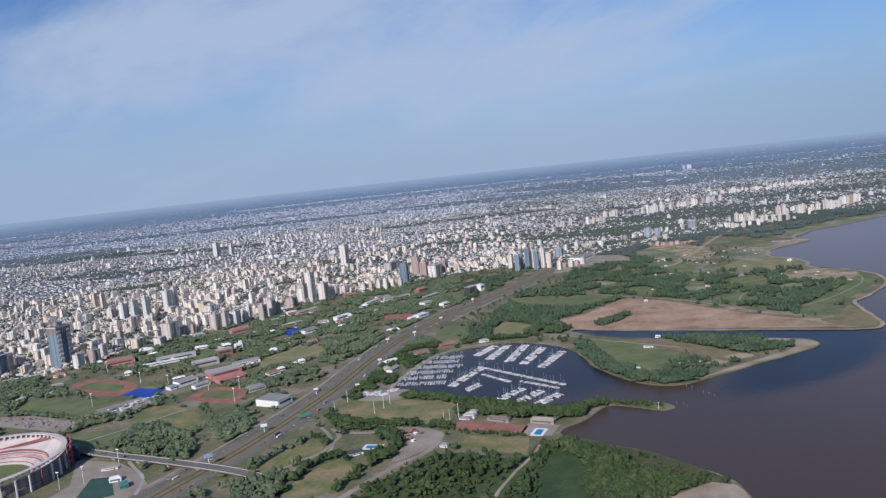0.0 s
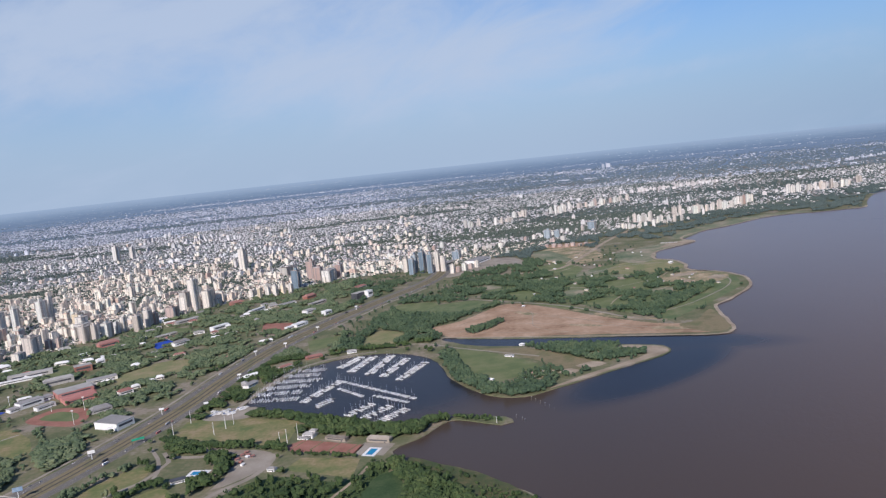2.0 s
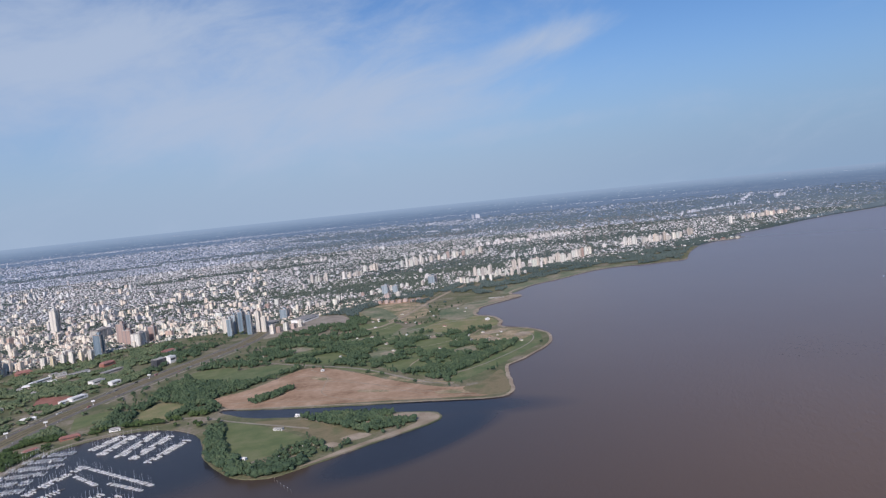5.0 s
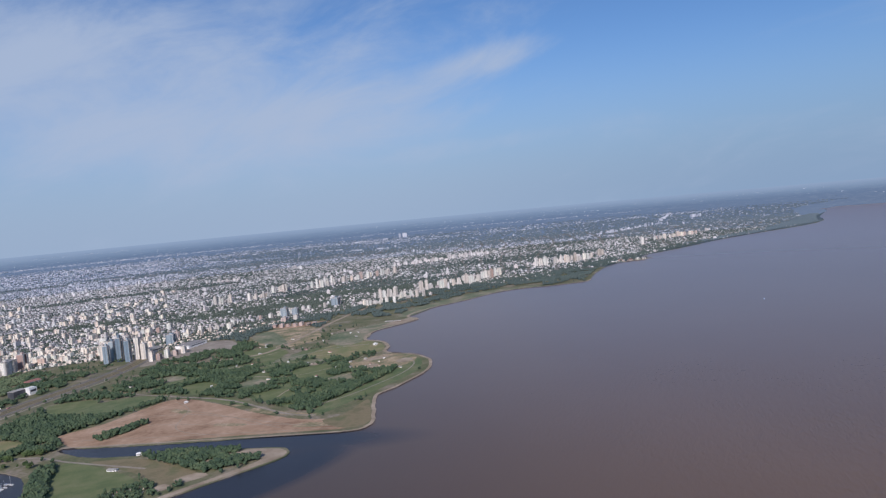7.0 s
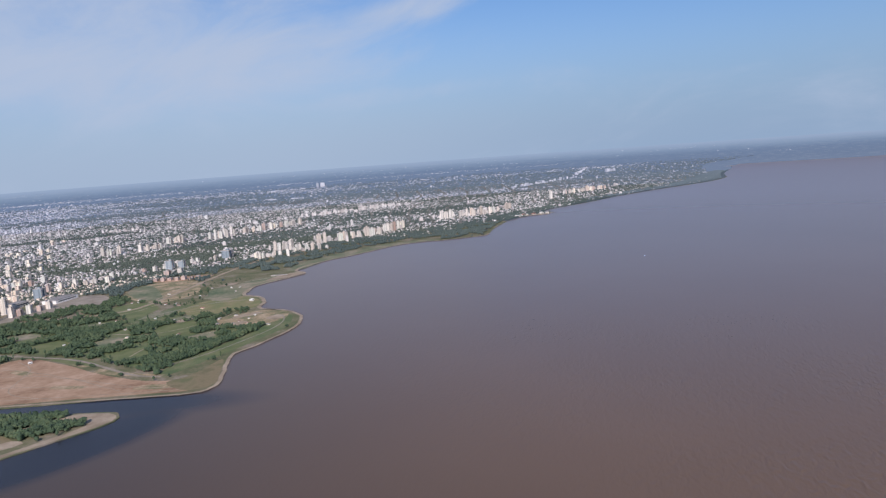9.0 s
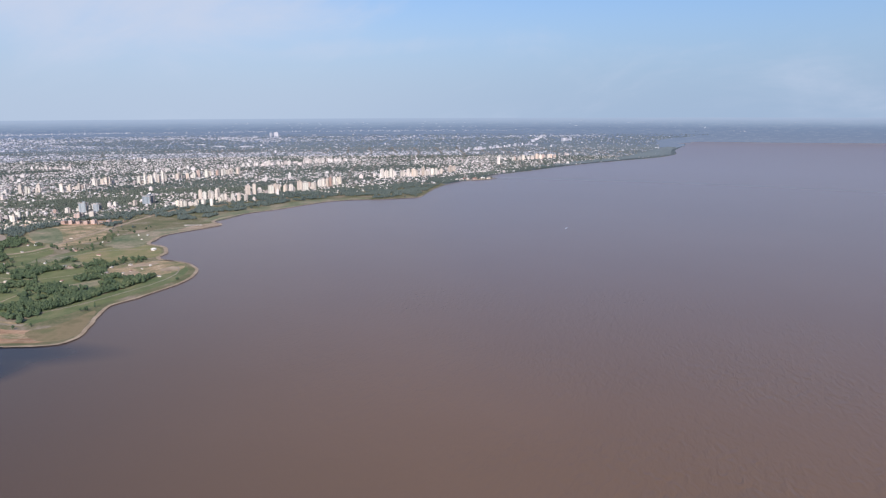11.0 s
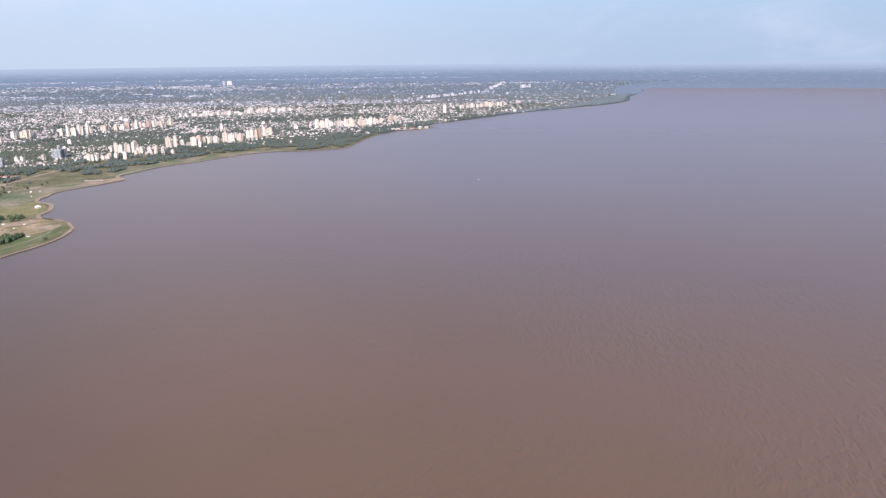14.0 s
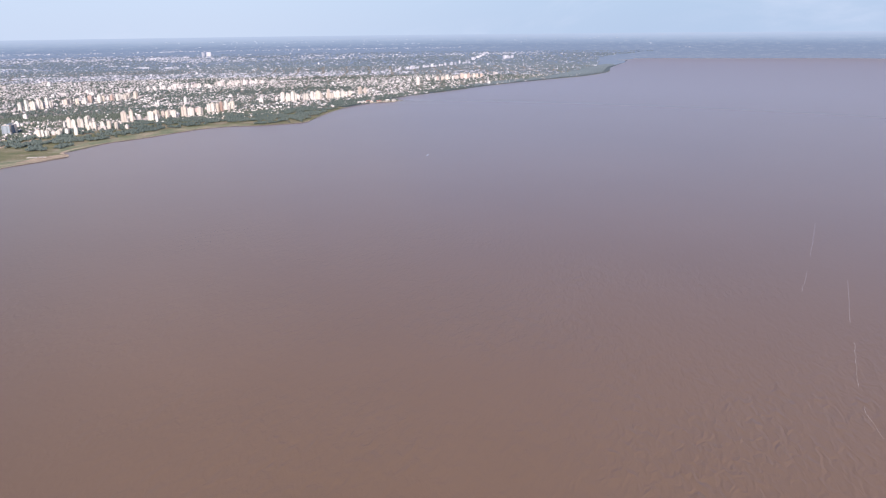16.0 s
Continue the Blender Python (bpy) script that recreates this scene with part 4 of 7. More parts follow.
strip("bank", [p for p in COAST if 108 < p[0] < 356 and 596 < p[1] < 706 and p[1] > 700 - 0.45 * (p[0] - 113) - 12 + 0.0 and (p[0] > 290 or p[1] > 708 - 0.46 * (p[0] - 100))], 3.4, 0.09, M_SAND, "pale stony bank of a channel", "bank")
strip("path", smooth_line([(-392, 590), (-338, 560), (-310, 545)]), 2.0, 0.09, M_PAVING, "pale path between sports fields", "path")
strip("path", smooth_line([(-337, 540), (-303, 589), (-262, 600)]), 2.5, 0.09, M_PAVING, "pale path between sports fields", "path")
strip("path", smooth_line([(-282, 512), (-258, 534), (-228, 566)]), 1.4, 0.12, M_CONCRETE, "pale footpath across a green field", "path")
strip("path", smooth_line([(-110, 500), (-95, 470), (-92, 440), (-118, 408)]), 2.5, 0.09, M_PAVING, "pale park path", "path")
patch("store_yard", [(-314, 590), (-286, 617), (-266, 598), (-284, 560)], 0.07, M_PAVING, "dusty yard with rows of low stores", "yard")
patch("turning_yard", [(-78, 490), (-48, 475), (-19, 458), (-17, 450), (-29, 430), (-43, 418), (-50, 416), (-44, 437), (-47, 462), (-76, 485)], 0.10, M_PAVING, "dusty turning yard with a playground", "yard", 0.4, True)

for line in ([(125, 715), (170, 735), (230, 700), (330, 625)], [(130, 745), (165, 770), (225, 740), (300, 650)], [(150, 780), (190, 790), (240, 730), (290, 645)], [(200, 815), (215, 770), (205, 700), (240, 655)], [(118, 722), (180, 690), (260, 650), (335, 615)]):
    strip("vehicle_track", smooth_line(line, step=8, rough=1.5), 1.1, 0.11, M_SAND, "pale wheel track across bare earth", "track")
for line in ([(268, 722), (300, 684), (322, 664), (330, 668), (306, 690), (275, 730)], [(246, 772), (262, 745), (268, 750), (252, 776)], [(196, 776), (214, 752), (219, 756), (203, 780)], [(236, 690), (262, 672), (266, 676), (240, 696)], [(300, 640), (330, 624), (336, 630), (310, 648)]):
    patch("weedy_patch", line, 0.075, M_OCHRE, "weedy patch on bare earth", "scrub", 1.2, True, True)
# ---------------------------------------------------------------- motorway and roads
AXIS = smooth_line([(-330, 60), (-240, 290), (-183, 404), (-155, 459), (-130, 518), (-106, 586), (-87, 660), (-56, 752), (-14, 832), (48, 935), (100, 1010), (135, 1080), (150, 1160), (130, 1300)], step=10)
strip("railway_bed", AXIS, 14.5, 0.05, M_TRACKBED, "dry grassy central strip with rail tracks", "railway")
for side_of in (-2.6, 2.6):
    strip("rail_track", offset_line(AXIS, side_of), 1.5, 0.08, M_DARK_BALLAST, "dark ballasted rail track", "railway")
for side_of, name in ((-10.9, "road"), (10.9, "road")):
    strip(name, offset_line(AXIS, side_of), 7.0, 0.10, M_ASPHALT, "dark multi-lane motorway carriageway", "road")
    strip("kerb", offset_line(AXIS, side_of - 3.6), 0.25, 0.2, M_PAVING, "pale concrete motorway kerb", "kerb")
    strip("kerb", offset_line(AXIS, side_of + 3.6), 0.25, 0.2, M_PAVING, "pale concrete motorway kerb", "kerb")
    for lane in (-1.15, 1.15):
        strip("lane_line", offset_line(AXIS, side_of + lane), 0.09, 0.13, M_CONCRETE, "worn white lane line on asphalt", "road marking")
strip("road", [p for p in offset_line(AXIS, -18.6) if 380 < p[1] < 900], 2.6, 0.09, M_PAVING, "pale frontage road beside the motorway", "road")
strip("road", smooth_line([(-75, 372), (-48, 408), (-27, 428), (-20, 455), (-42, 471), (-70, 470), (-92, 478)]), 4.0, 0.07, M_PAVING, "pale club road curving round a lawn", "road")
strip("road", smooth_line([(-130, 412), (-119, 419), (-108, 431), (-97, 441), (-91, 457), (-88, 468), (-96, 486)]), 3.0, 0.07, M_PAVING, "narrow pale park road", "road")
strip("road", smooth_line([(90, 935), (123, 918), (199, 840), (254, 780), (300, 690), (324, 666)]), 3.5, 0.118, M_PAVING, "pale track along the edge of the bare field", "road")
strip("road", smooth_line([(165, 1050), (234, 1030), (290, 1020), (330, 1048), (399, 1160), (446, 1240), (500, 1320), (560, 1400)]), 7.0, 0.10, M_SAND, "wide pale park road", "road")
strip("road", smooth_line([(-20, 690), (40, 700), (90, 690), (125, 655), (185, 600)]), 2.5, 0.09, M_PAVING, "narrow sandy lane on the peninsula", "road")
strip("road", smooth_line([(314, 948), (358, 973), (400, 989), (448, 979)]), 2.2, 0.13, M_PAVING, "narrow park road to a riverside pavilion", "road")
strip("road", [p for p in offset_line(AXIS, 19.5) if 800 < p[1] < 1010], 3.4, 0.09, M_PAVING, "pale service road beside the motorway", "road")
strip("road", smooth_line([(108, 1000), (128, 1030), (124, 1054), (104, 1056), (92, 1036), (100, 1012)]), 3.0, 0.12, M_ASPHALT, "dark curving motorway ramp", "road")
strip("road", smooth_line([(330, 700), (365, 716), (400, 742), (440, 778), (462, 812), (468, 846)]), 1.6, 0.14, M_PAVING, "pale footway along the river wall", "path")
strip("promenade", smooth_line([(-62, 560), (-54, 592), (-30, 648), (4, 676), (46, 682)]), 3.5, 0.10, M_PAVING, "pale marina promenade", "pavement")

# ---------------------------------------------------------------- city
U = Vector((0.438, 0.899))
FRONT = [(-1500, 420), (-900, 560), (-600, 640), (-475, 708), (-425, 752), (-380, 795), (-330, 872), (-255, 973), (-144, 1090), (-3, 1170), (185, 1185), (300, 1267), (450, 1360), (596, 1440), (735, 1480),
         (985, 1475), (1165, 1565), (1365, 1690), (1660, 1838), (2300, 2060), (2580, 2310), (3300, 3100), (3650, 3350)]
CITY = FRONT + [rim(radians(30 + 130 * k / 24), 16500) for k in range(25)]
sheet("street_ground", FRONT[:-3] + [(2300, 2260)] + [rim(radians(48 + 125 * k / 30), FLAT - 20) for k in range(31)], 0.03, M_STREETS, "grey streets and yards between city houses", "ground")
TURN_CITY = math.atan2(U.y, U.x)
rng = np.random.default_rng(7)


def value_noise(x, y, scale, seed):
    """Smooth random field in 0..1."""
    r = np.random.default_rng(seed)
    g = r.random((64, 64))
    fx, fy = x / scale, y / scale
    ix, iy = np.floor(fx).astype(int), np.floor(fy).astype(int)
    tx, ty = fx - ix, fy - iy
    tx, ty = tx * tx * (3 - 2 * tx), ty * ty * (3 - 2 * ty)
    a, b = g[ix % 64, iy % 64], g[(ix + 1) % 64, iy % 64]
    c, d = g[ix % 64, (iy + 1) % 64], g[(ix + 1) % 64, (iy + 1) % 64]
    return (a * (1 - tx) + b * tx) * (1 - ty) + (c * (1 - tx) + d * tx) * ty


def lots(spacing, block, r0, r1):
    """Building lots of a street grid within a ring round the middle of the flight."""
    k = int(r1 / spacing) + 2
    a, b = np.meshgrid(np.arange(-k, k), np.arange(-k, k))
    a, b = a.ravel(), b.ravel()
    keep = (a % block != 0) & (b % block != 0)
    a, b = a[keep] * spacing, b[keep] * spacing
    x, y = MIDDLE[0] + a * U.x - b * U.y, MIDDLE[1] + a * U.y + b * U.x
    # districts bend the grid
    x, y = x + 130 * (value_noise(x + 90000, y + 90000, 420, 31) - 0.5), y + 130 * (value_noise(x + 90000, y + 90000, 420, 32) - 0.5)
    if spacing > 6:
        x, y = x + rng.uniform(-.4, .4, len(x)) * spacing, y + rng.uniform(-.4, .4, len(x)) * spacing
    r = np.hypot(x - MIDDLE[0], y - MIDDLE[1])
    az = np.arctan2(x - MIDDLE[0], y)
    keep = (r >= r0) & (r < r1) & (az > -0.95) & (az < 1.0)
    x, y = x[keep], y[keep]
    keep = inside(CITY, x, y)
    return x[keep], y[keep]


GREENS = [(-1560, 2480, 330, 170), (-1280, 2420, 220, 130), (-1000, 2330, 160, 60), (-888, 1780, 120, 55), (-765, 1690, 110, 45), (-690, 1730, 80, 50), (107, 2408, 260, 60), (585, 1805, 150, 70), (680, 1870, 110, 50),
          (494, 1741, 100, 50), (738, 1640, 170, 60), (-6, 1662, 95, 35), (420, 1480, 120, 45), (960, 1760, 120, 60), (-330, 1180, 14, 70), (-1500, 2650, 420, 150), (-700, 2200, 200, 70), (-620, 1420, 90, 30), (-250, 1260, 80, 25), (330, 1560, 170, 60), (800, 1750, 260, 60), (560, 1700, 130, 60), (1150, 2050, 330, 90),
          (1700, 2500, 380, 90), (1900, 2150, 250, 60), (2500, 2800, 700, 260), (-1100, 3400, 900, 160), (400, 3600, 800, 130), (1600, 3900, 900, 150), (-200, 2350, 160, 50)]


def greenness(x, y):
    g = value_noise(x + 90000, y + 90000, 160, 3) * 0.6 + value_noise(x + 90000, y + 90000, 50, 4) * 0.4
    out = np.clip(0.24 + 0.30 * np.clip((x + 50) / 350, 0, 1), 0, 1) - 0.06 * np.clip((y - 1700) / 600, 0, 1) + 1.3 * np.clip(g - 0.52, 0, 1)
    for cx, cy, rx, ry in GREENS:
        out = np.where(((x - cx) / rx) ** 2 + ((y - cy) / ry) ** 2 < 1, 0.93, out)
    out = np.where((x > 1500) & (y < 0.95 * x + 480), 0.74, out)
    out = np.where((x > 2200) & (y < 0.95 * x + 500), 0.9, out)
    band = value_noise(x * 0.35 + 90000, y + 90000, 700, 8)
    out = np.where((np.hypot(x, y) > 3300) & (band > 0.60), 0.92, out)
    return out


houses, kinds, city_trees, far_trees = [], [], [], []
far_houses, far_kinds, edge_houses, edge_kinds, edge_trees, rim_houses, rim_kinds = [], [], [], [], [], [], []
for spacing, block, r0, r1 in ((5.2, 8, 0, 1750), (7.6, 8, 1750, 2900), (10.8, 9, 2900, 3800), (18.0, 10, 3800, 5200), (22.0, 9, 5200, 7200), (40.0, 9, 7200, 12500)):
    x, y = lots(spacing, block, r0, r1)
    n_l = len(x)
    depth = line_distance(FRONT, x, y)
    green = rng.random(n_l) < greenness(x, y)
    west = x < 120
    cluster = value_noise(x + 90000, y + 90000, 120, 11)
    p_tall = np.where(west, 0.02, 0.006) * (0.1 + 1.6 * cluster ** 1.5)
    if spacing > 6:
        p_tall = p_tall + np.where((cluster > 0.80) & (spacing < 30), 0.05, 0)
    tall = (rng.random(n_l) < p_tall) & ~green
    jx, jy = x + rng.normal(0, 0.08 * spacing, n_l), y + rng.normal(0, 0.08 * spacing, n_l)
    h = np.where(tall, rng.uniform(4.5, 12.5, n_l) * (1 + 0.5 * (rng.random(n_l) < 0.15)), 1.0 + 3.4 * rng.random(n_l) ** 2.2 if spacing < 6 else rng.uniform(1.2, 3.0, n_l))
    wx = np.where(tall, rng.uniform(4.5, 8.0, n_l), spacing * rng.uniform(0.5, 0.98, n_l))
    wy = np.where(tall, rng.uniform(4.5, 8.0, n_l), spacing * rng.uniform(0.5, 0.98, n_l))
    slab = tall & (rng.random(n_l) < 0.4)
    wx, wy = np.where(slab, rng.uniform(9, 15, n_l), wx), np.where(slab, rng.uniform(4, 5.5, n_l), wy)
    turn = TURN_CITY + rng.normal(0, 0.03, n_l) + (rng.random(n_l) < 0.5) * math.pi / 2 + 0.5 * (value_noise(x + 90000, y + 90000, 420, 21) - 0.5)
    px, py, pz, ps = settle(jx, jy)
    rows = np.stack([px, py, pz - 0.3 * (pz > 0), turn, wx * ps, wy * ps, h * ps * (1.0 + 0.3 * (spacing > 30))], 1)
    if spacing > 14:
        rows[:, 4:6] *= 0.66
    rest = ~green
    kd = np.where(tall, 2, np.where(rng.random(n_l) < 0.25, 1, 0))
    if spacing > 14:
        town = value_noise(x * 0.45 + 90000, y + 90000, 520, 8) * 0.6 + value_noise(x * 0.6 + 90000, y + 90000, 190, 9) * 0.4
        reach = 6800 - 2600 * np.clip((x - 300) / 1500, 0, 1)
        rest &= rng.random(n_l) < np.clip(1.0 - (np.hypot(x, y) - reach) / 1500, 0.0, 1) + 0.5 * (town > 0.62)
        rest &= rng.random(n_l) < (1.0 if spacing < 20 else 0.55 if spacing < 30 else 0.12)
    for limit, a, c in ((6, houses, kinds), (9, far_houses, far_kinds), (30, edge_houses, edge_kinds), (99, rim_houses, rim_kinds)):
        if spacing < limit:
            a.append(rows[rest]), c.append(kd[rest])
            break
    for count in range(2 if spacing < 6 else 1):
        px, py, pz, ps = settle(x + rng.uniform(-.5, .5, n_l) * spacing, y + rng.uniform(-.5, .5, n_l) * spacing)
        wide = spacing * rng.uniform(0.5, 1.0, n_l) * ps
        t = np.stack([px, py, pz - 0.3 * (pz > 0), rng.random(n_l) * 6.28, wide, wide, rng.uniform(2.4, 4.4, n_l) * ps], 1)
        if spacing < 30:
            (city_trees if spacing < 6 else far_trees if spacing < 9 else edge_trees).append(t[(green | ((rng.random(n_l) < 0.22) & ~tall)) & (rng.random(n_l) < np.clip((6600 - np.hypot(x, y)) / 2200, 0, 1))])

# mid-rise and tall blocks crowd behind the park's edge and thin out inland
# towers along the park front: x, y, width, depth, height, kind
FRONT_WEST = [(-451, 994, 9.1, 7.5, 36.0, "GREY"), (-493, 1051, 10.6, 8.7, 24.7, "GREY"), (-449, 1029, 8.6, 7.1, 34.5, "GREY"), (-351, 861, 14.8, 14.0, 22.6, "STONE"), (-361, 1014, 11.9, 9.8, 19.7, "CREAM"),
              (-341, 879, 6.9, 6.4, 12.7, "BRICK"), (-377, 828, 12.7, 10.4, 13.1, "CREAM"), (-351, 827, 10.7, 10.0, 11.9, "TWIN"), (-400, 768, 9.9, 9.3, 17.2, "BRICK"), (-404, 798, 7.0, 6.6, 16.1, "STONE"),
              (-412, 758, 8.9, 7.4, 16.0, "GREY"), (-605, 1194, 6.6, 5.4, 27.2, "CREAM"), (-588, 1184, 6.6, 5.4, 27.2, "CREAM"), (-525, 1079, 10.6, 10.0, 14.8, "TWIN"), (-437, 1081, 12.4, 10.2, 34.4, "GREY"),
              (-435, 1101, 6.6, 6.2, 36.2, "TWIN"), (-423, 882, 5.6, 5.3, 14.0, "BRICK")]
FRONT_MIDDLE = [(-307, 899, 11.4, 10.7, 21.2, "STONE"), (-295, 899, 6.9, 6.4, 21.2, "STONE"), (-286, 913, 10.9, 9.0, 19.5, "GREY"), (-276, 942, 6.1, 5.8, 19.8, "TWIN"), (-282, 934, 6.1, 5.1, 15.2, "GREY"),
                (-233, 1004, 13.3, 12.5, 14.8, "BRICK"), (-330, 880, 5.1, 4.8, 12.7, "BRICK"), (-255, 931, 8.6, 8.1, 21.3, "STONE"), (-249, 953, 8.6, 8.1, 22.8, "STONE"), (-243, 964, 5.5, 5.2, 16.7, "BRICK"),
                (-201, 1095, 8.7, 8.2, 17.9, "TWIN"), (-138, 1076, 6.0, 5.7, 14.1, "TWIN"), (-126, 1074, 6.0, 4.9, 15.6, "CREAM"), (-115, 1081, 6.5, 6.1, 16.1, "TWIN"), (-105, 1085, 6.6, 6.2, 17.2, "TWIN"),
                (-94, 1089, 6.0, 5.0, 14.9, "CREAM"), (-83, 1092, 6.0, 5.6, 14.0, "TWIN")]
FRONT_TOWERS = FRONT_WEST + FRONT_MIDDLE
SPARE = [p[:2] for p in FRONT_TOWERS] + [(-216, 1442), (-209, 1036), (-196, 1044), (-441, 780), (-505, 770), (-77, 1122), (-635, 1944), (-110, 1290), (-62, 1210), (-48, 1185), (-30, 1165), (-15, 1190), (-328, 945)]
step = 12.5
a, b = np.meshgrid(np.arange(-130, 131), np.arange(-20, 200))
a, b = a.ravel() * step + rng.uniform(-2.2, 2.2, a.size), b.ravel() * step + rng.uniform(-2.2, 2.2, a.size)
x, y = 0.80 * a - 0.44 * b, 0.52 * a + 0.90 * b + 900
keep = inside(CITY, x, y) & (x < 165) & (x > -0.75 * y) & (y < 2600)
x, y = x[keep], y[keep]
depth = line_distance(FRONT, x, y)
cluster = value_noise(x + 90000, y + 90000, 95, 11)
p = np.select([depth < 90, depth < 260, depth < 480, depth < 850], [0.42, 0.22, 0.12, 0.05], 0.018) * (0.0 + 1.9 * cluster) * np.where(x < -620, 0.75, 1.0)
p = np.where(greenness(x, y) > 0.9, 0, p) * (depth > 7) * np.where((x > -640) & (depth < 260), 0.62, 1.0)
for sx, sy in SPARE:
    p = np.where(np.hypot(x - sx, y - sy) < 15, 0, p)
keep = rng.random(len(x)) < p
x, y, depth = x[keep], y[keep], depth[keep]
n_b = len(x)
slab = rng.random(n_b) < 0.28
wide, deep = np.where(slab, rng.uniform(11, 17, n_b), rng.uniform(6.0, 9.8, n_b)), np.where(slab, rng.uniform(5, 6.5, n_b), rng.uniform(5.5, 8.5, n_b))
easy = (x > -190) & (depth < 220)
high = rng.uniform(5.0, 13.0, n_b) * np.where(easy, 0.72, 1.0) * np.where(rng.random(n_b) < 0.22, 1.45, 1.0) * np.where(depth < 300, 1.1, 0.85)
turn = TURN_CITY + rng.normal(0, 0.06, n_b) + (rng.random(n_b) < 0.5) * math.pi / 2
blocks = np.stack([x, y, np.zeros(n_b), turn, wide, deep, high], 1)
blocks = blocks[np.argsort(np.hypot(blocks[:, 0], blocks[:, 1]))]
more_blocks, blocks = blocks[28:], blocks[:28]


def apartment_meshes(seed, glass=False):
    """Meshes of one apartment block of unit size: walls with a recessed middle, roof slab and lift tower, balcony stacks."""
    r = random.Random(seed)
    out = []
    bm = bmesh.new()
    notch = r.uniform(0.08, 0.2)
    plan = [(-.5, -.5), (-.15, -.5), (-.15, -.5 + notch), (.15, -.5 + notch), (.15, -.5), (.5, -.5), (.5, .5), (.15, .5), (.15, .5 - notch), (-.15, .5 - notch), (-.15, .5), (-.5, .5)]
    lo, hi = [bm.verts.new((x, y, 0)) for x, y in plan], [bm.verts.new((x, y, 0.94)) for x, y in plan]
    for i in range(len(plan)):
        j = (i + 1) % len(plan)
        bm.faces.new((lo[i], lo[j], hi[j], hi[i]))
    bm.faces.new(hi)
    out.append(("wall", bm))
    bm = bmesh.new()
    box(bm, 0, 0, 0.94, 1.04, 1.04, 0.02)
    out.append(("roof", bm))
    bm = bmesh.new()
    box(bm, r.uniform(-.15, .15), r.uniform(-.15, .15), 0.96, 0.4, 0.34, r.uniform(0.05, 0.12))
    out.append(("lift_tower", bm))
    for x in (-.33, .33):
        bm = bmesh.new()
        side = [(-.5, 0.05)]
        for k in range(8):
            side += [(-.56, 0.06 + 0.11 * k), (-.56, 0.10 + 0.11 * k), (-.505, 0.11 + 0.11 * k), (-.505, 0.16 + 0.11 * k)]
        side.append((-.5, 0.94))
        a, c = [bm.verts.new((x - .13, p, q)) for p, q in side], [bm.verts.new((x + .13, p, q)) for p, q in side]
        for k in range(len(side) - 1):
            bm.faces.new((a[k], c[k], c[k + 1], a[k + 1]))
        bm.faces.new(a)
        bm.faces.new(c[::-1])
        out.append(("balcony_front", bm))
    return out


def apartment(seed, wall, label):
    ob = empty("apartment_building")
    made = {}
    for name, bm in apartment_meshes(seed):
        above = {"lift_tower": made.get("roof"), "balcony_front": made.get("wall")}.get(name, ob)
        made[name] = part(name, bm, {"wall": wall, "roof": M_ROOF_OB, "lift_tower": wall, "balcony_front": M_ROOF_OB}[name], above)
    return tagged(ob, label, "building", "apartment blocks")


def place(ob, x, y, turn, sx, sy, h):
    new_ob = copy_thing(ob, pose(x, y, 0, 0, 0, math.degrees(turn)))
    new_ob.scale = (sx, sy, h)
    return new_ob


PROTOS = [apartment(k, M_WALL_OB, text) for k, text in enumerate(("pale rendered apartment block with a flat roof", "cream apartment block among crowded city streets", "greyish concrete apartment block with balconies", "pinkish apartment block near the park"))]
GLASS = [apartment(9, M_GLASSWALL, "tall blue glass office tower")]
for i, row in enumerate(blocks):
    if i < 4:
        ob = PROTOS[i]
        ob.location, ob.rotation_euler, ob.scale = (row[0], row[1], 0), (0, 0, row[3]), (row[4], row[5], row[6])
    else:
        ob = place(PROTOS[i % 4], row[0], row[1], row[3], row[4], row[5], row[6])

# towers that stand out
M_BRICKWALL = wall_material("brick_walls", [(0.38, 0.26, 0.22), (0.46, 0.34, 0.29), (0.54, 0.42, 0.37)], random_ob=True)
M_PALEWALL = wall_material("pale_tower_walls", [(0.50, 0.465, 0.42), (0.63, 0.585, 0.53), (0.75, 0.72, 0.67)], random_ob=True, dark=(0.16, 0.165, 0.18))
PALE = apartment(21, M_PALEWALL, "tall white residential tower over low houses")
BRICK = apartment(22, M_BRICKWALL, "brick-red residential tower among pale blocks")
first = {}


def tower(proto, x, y, w, d, h, turn=TURN_CITY, label=""):
    if proto not in first:
        first[proto] = True
        proto.location, proto.rotation_euler, proto.scale = (x, y, 0), (0, 0, turn), (w, d, h)
        ob = proto
    else:
        ob = place(proto, x, y, turn, w, d, h)
    if label:
        ob["label"] = label
    return ob


M_TWINWALL = wall_material("white_tower_walls", [(0.66, 0.60, 0.53), (0.76, 0.71, 0.64)], random_ob=True, dark=(0.24, 0.23, 0.22))
TWIN = apartment(23, M_TWINWALL, "stepped white twin tower")
M_STONEWALL = wall_material("greyish_tower_walls", [(0.46, 0.405, 0.355), (0.57, 0.51, 0.455), (0.66, 0.60, 0.54)], random_ob=True, dark=(0.17, 0.16, 0.155))
M_GREYWALL = wall_material("cool_grey_tower_walls", [(0.56, 0.56, 0.52), (0.68, 0.67, 0.62), (0.78, 0.76, 0.70)], random_ob=True, dark=(0.22, 0.23, 0.23))
M_CREAMWALL = wall_material("cream_tower_walls", [(0.66, 0.55, 0.38), (0.74, 0.63, 0.46), (0.80, 0.72, 0.58)], random_ob=True, dark=(0.25, 0.22, 0.19))
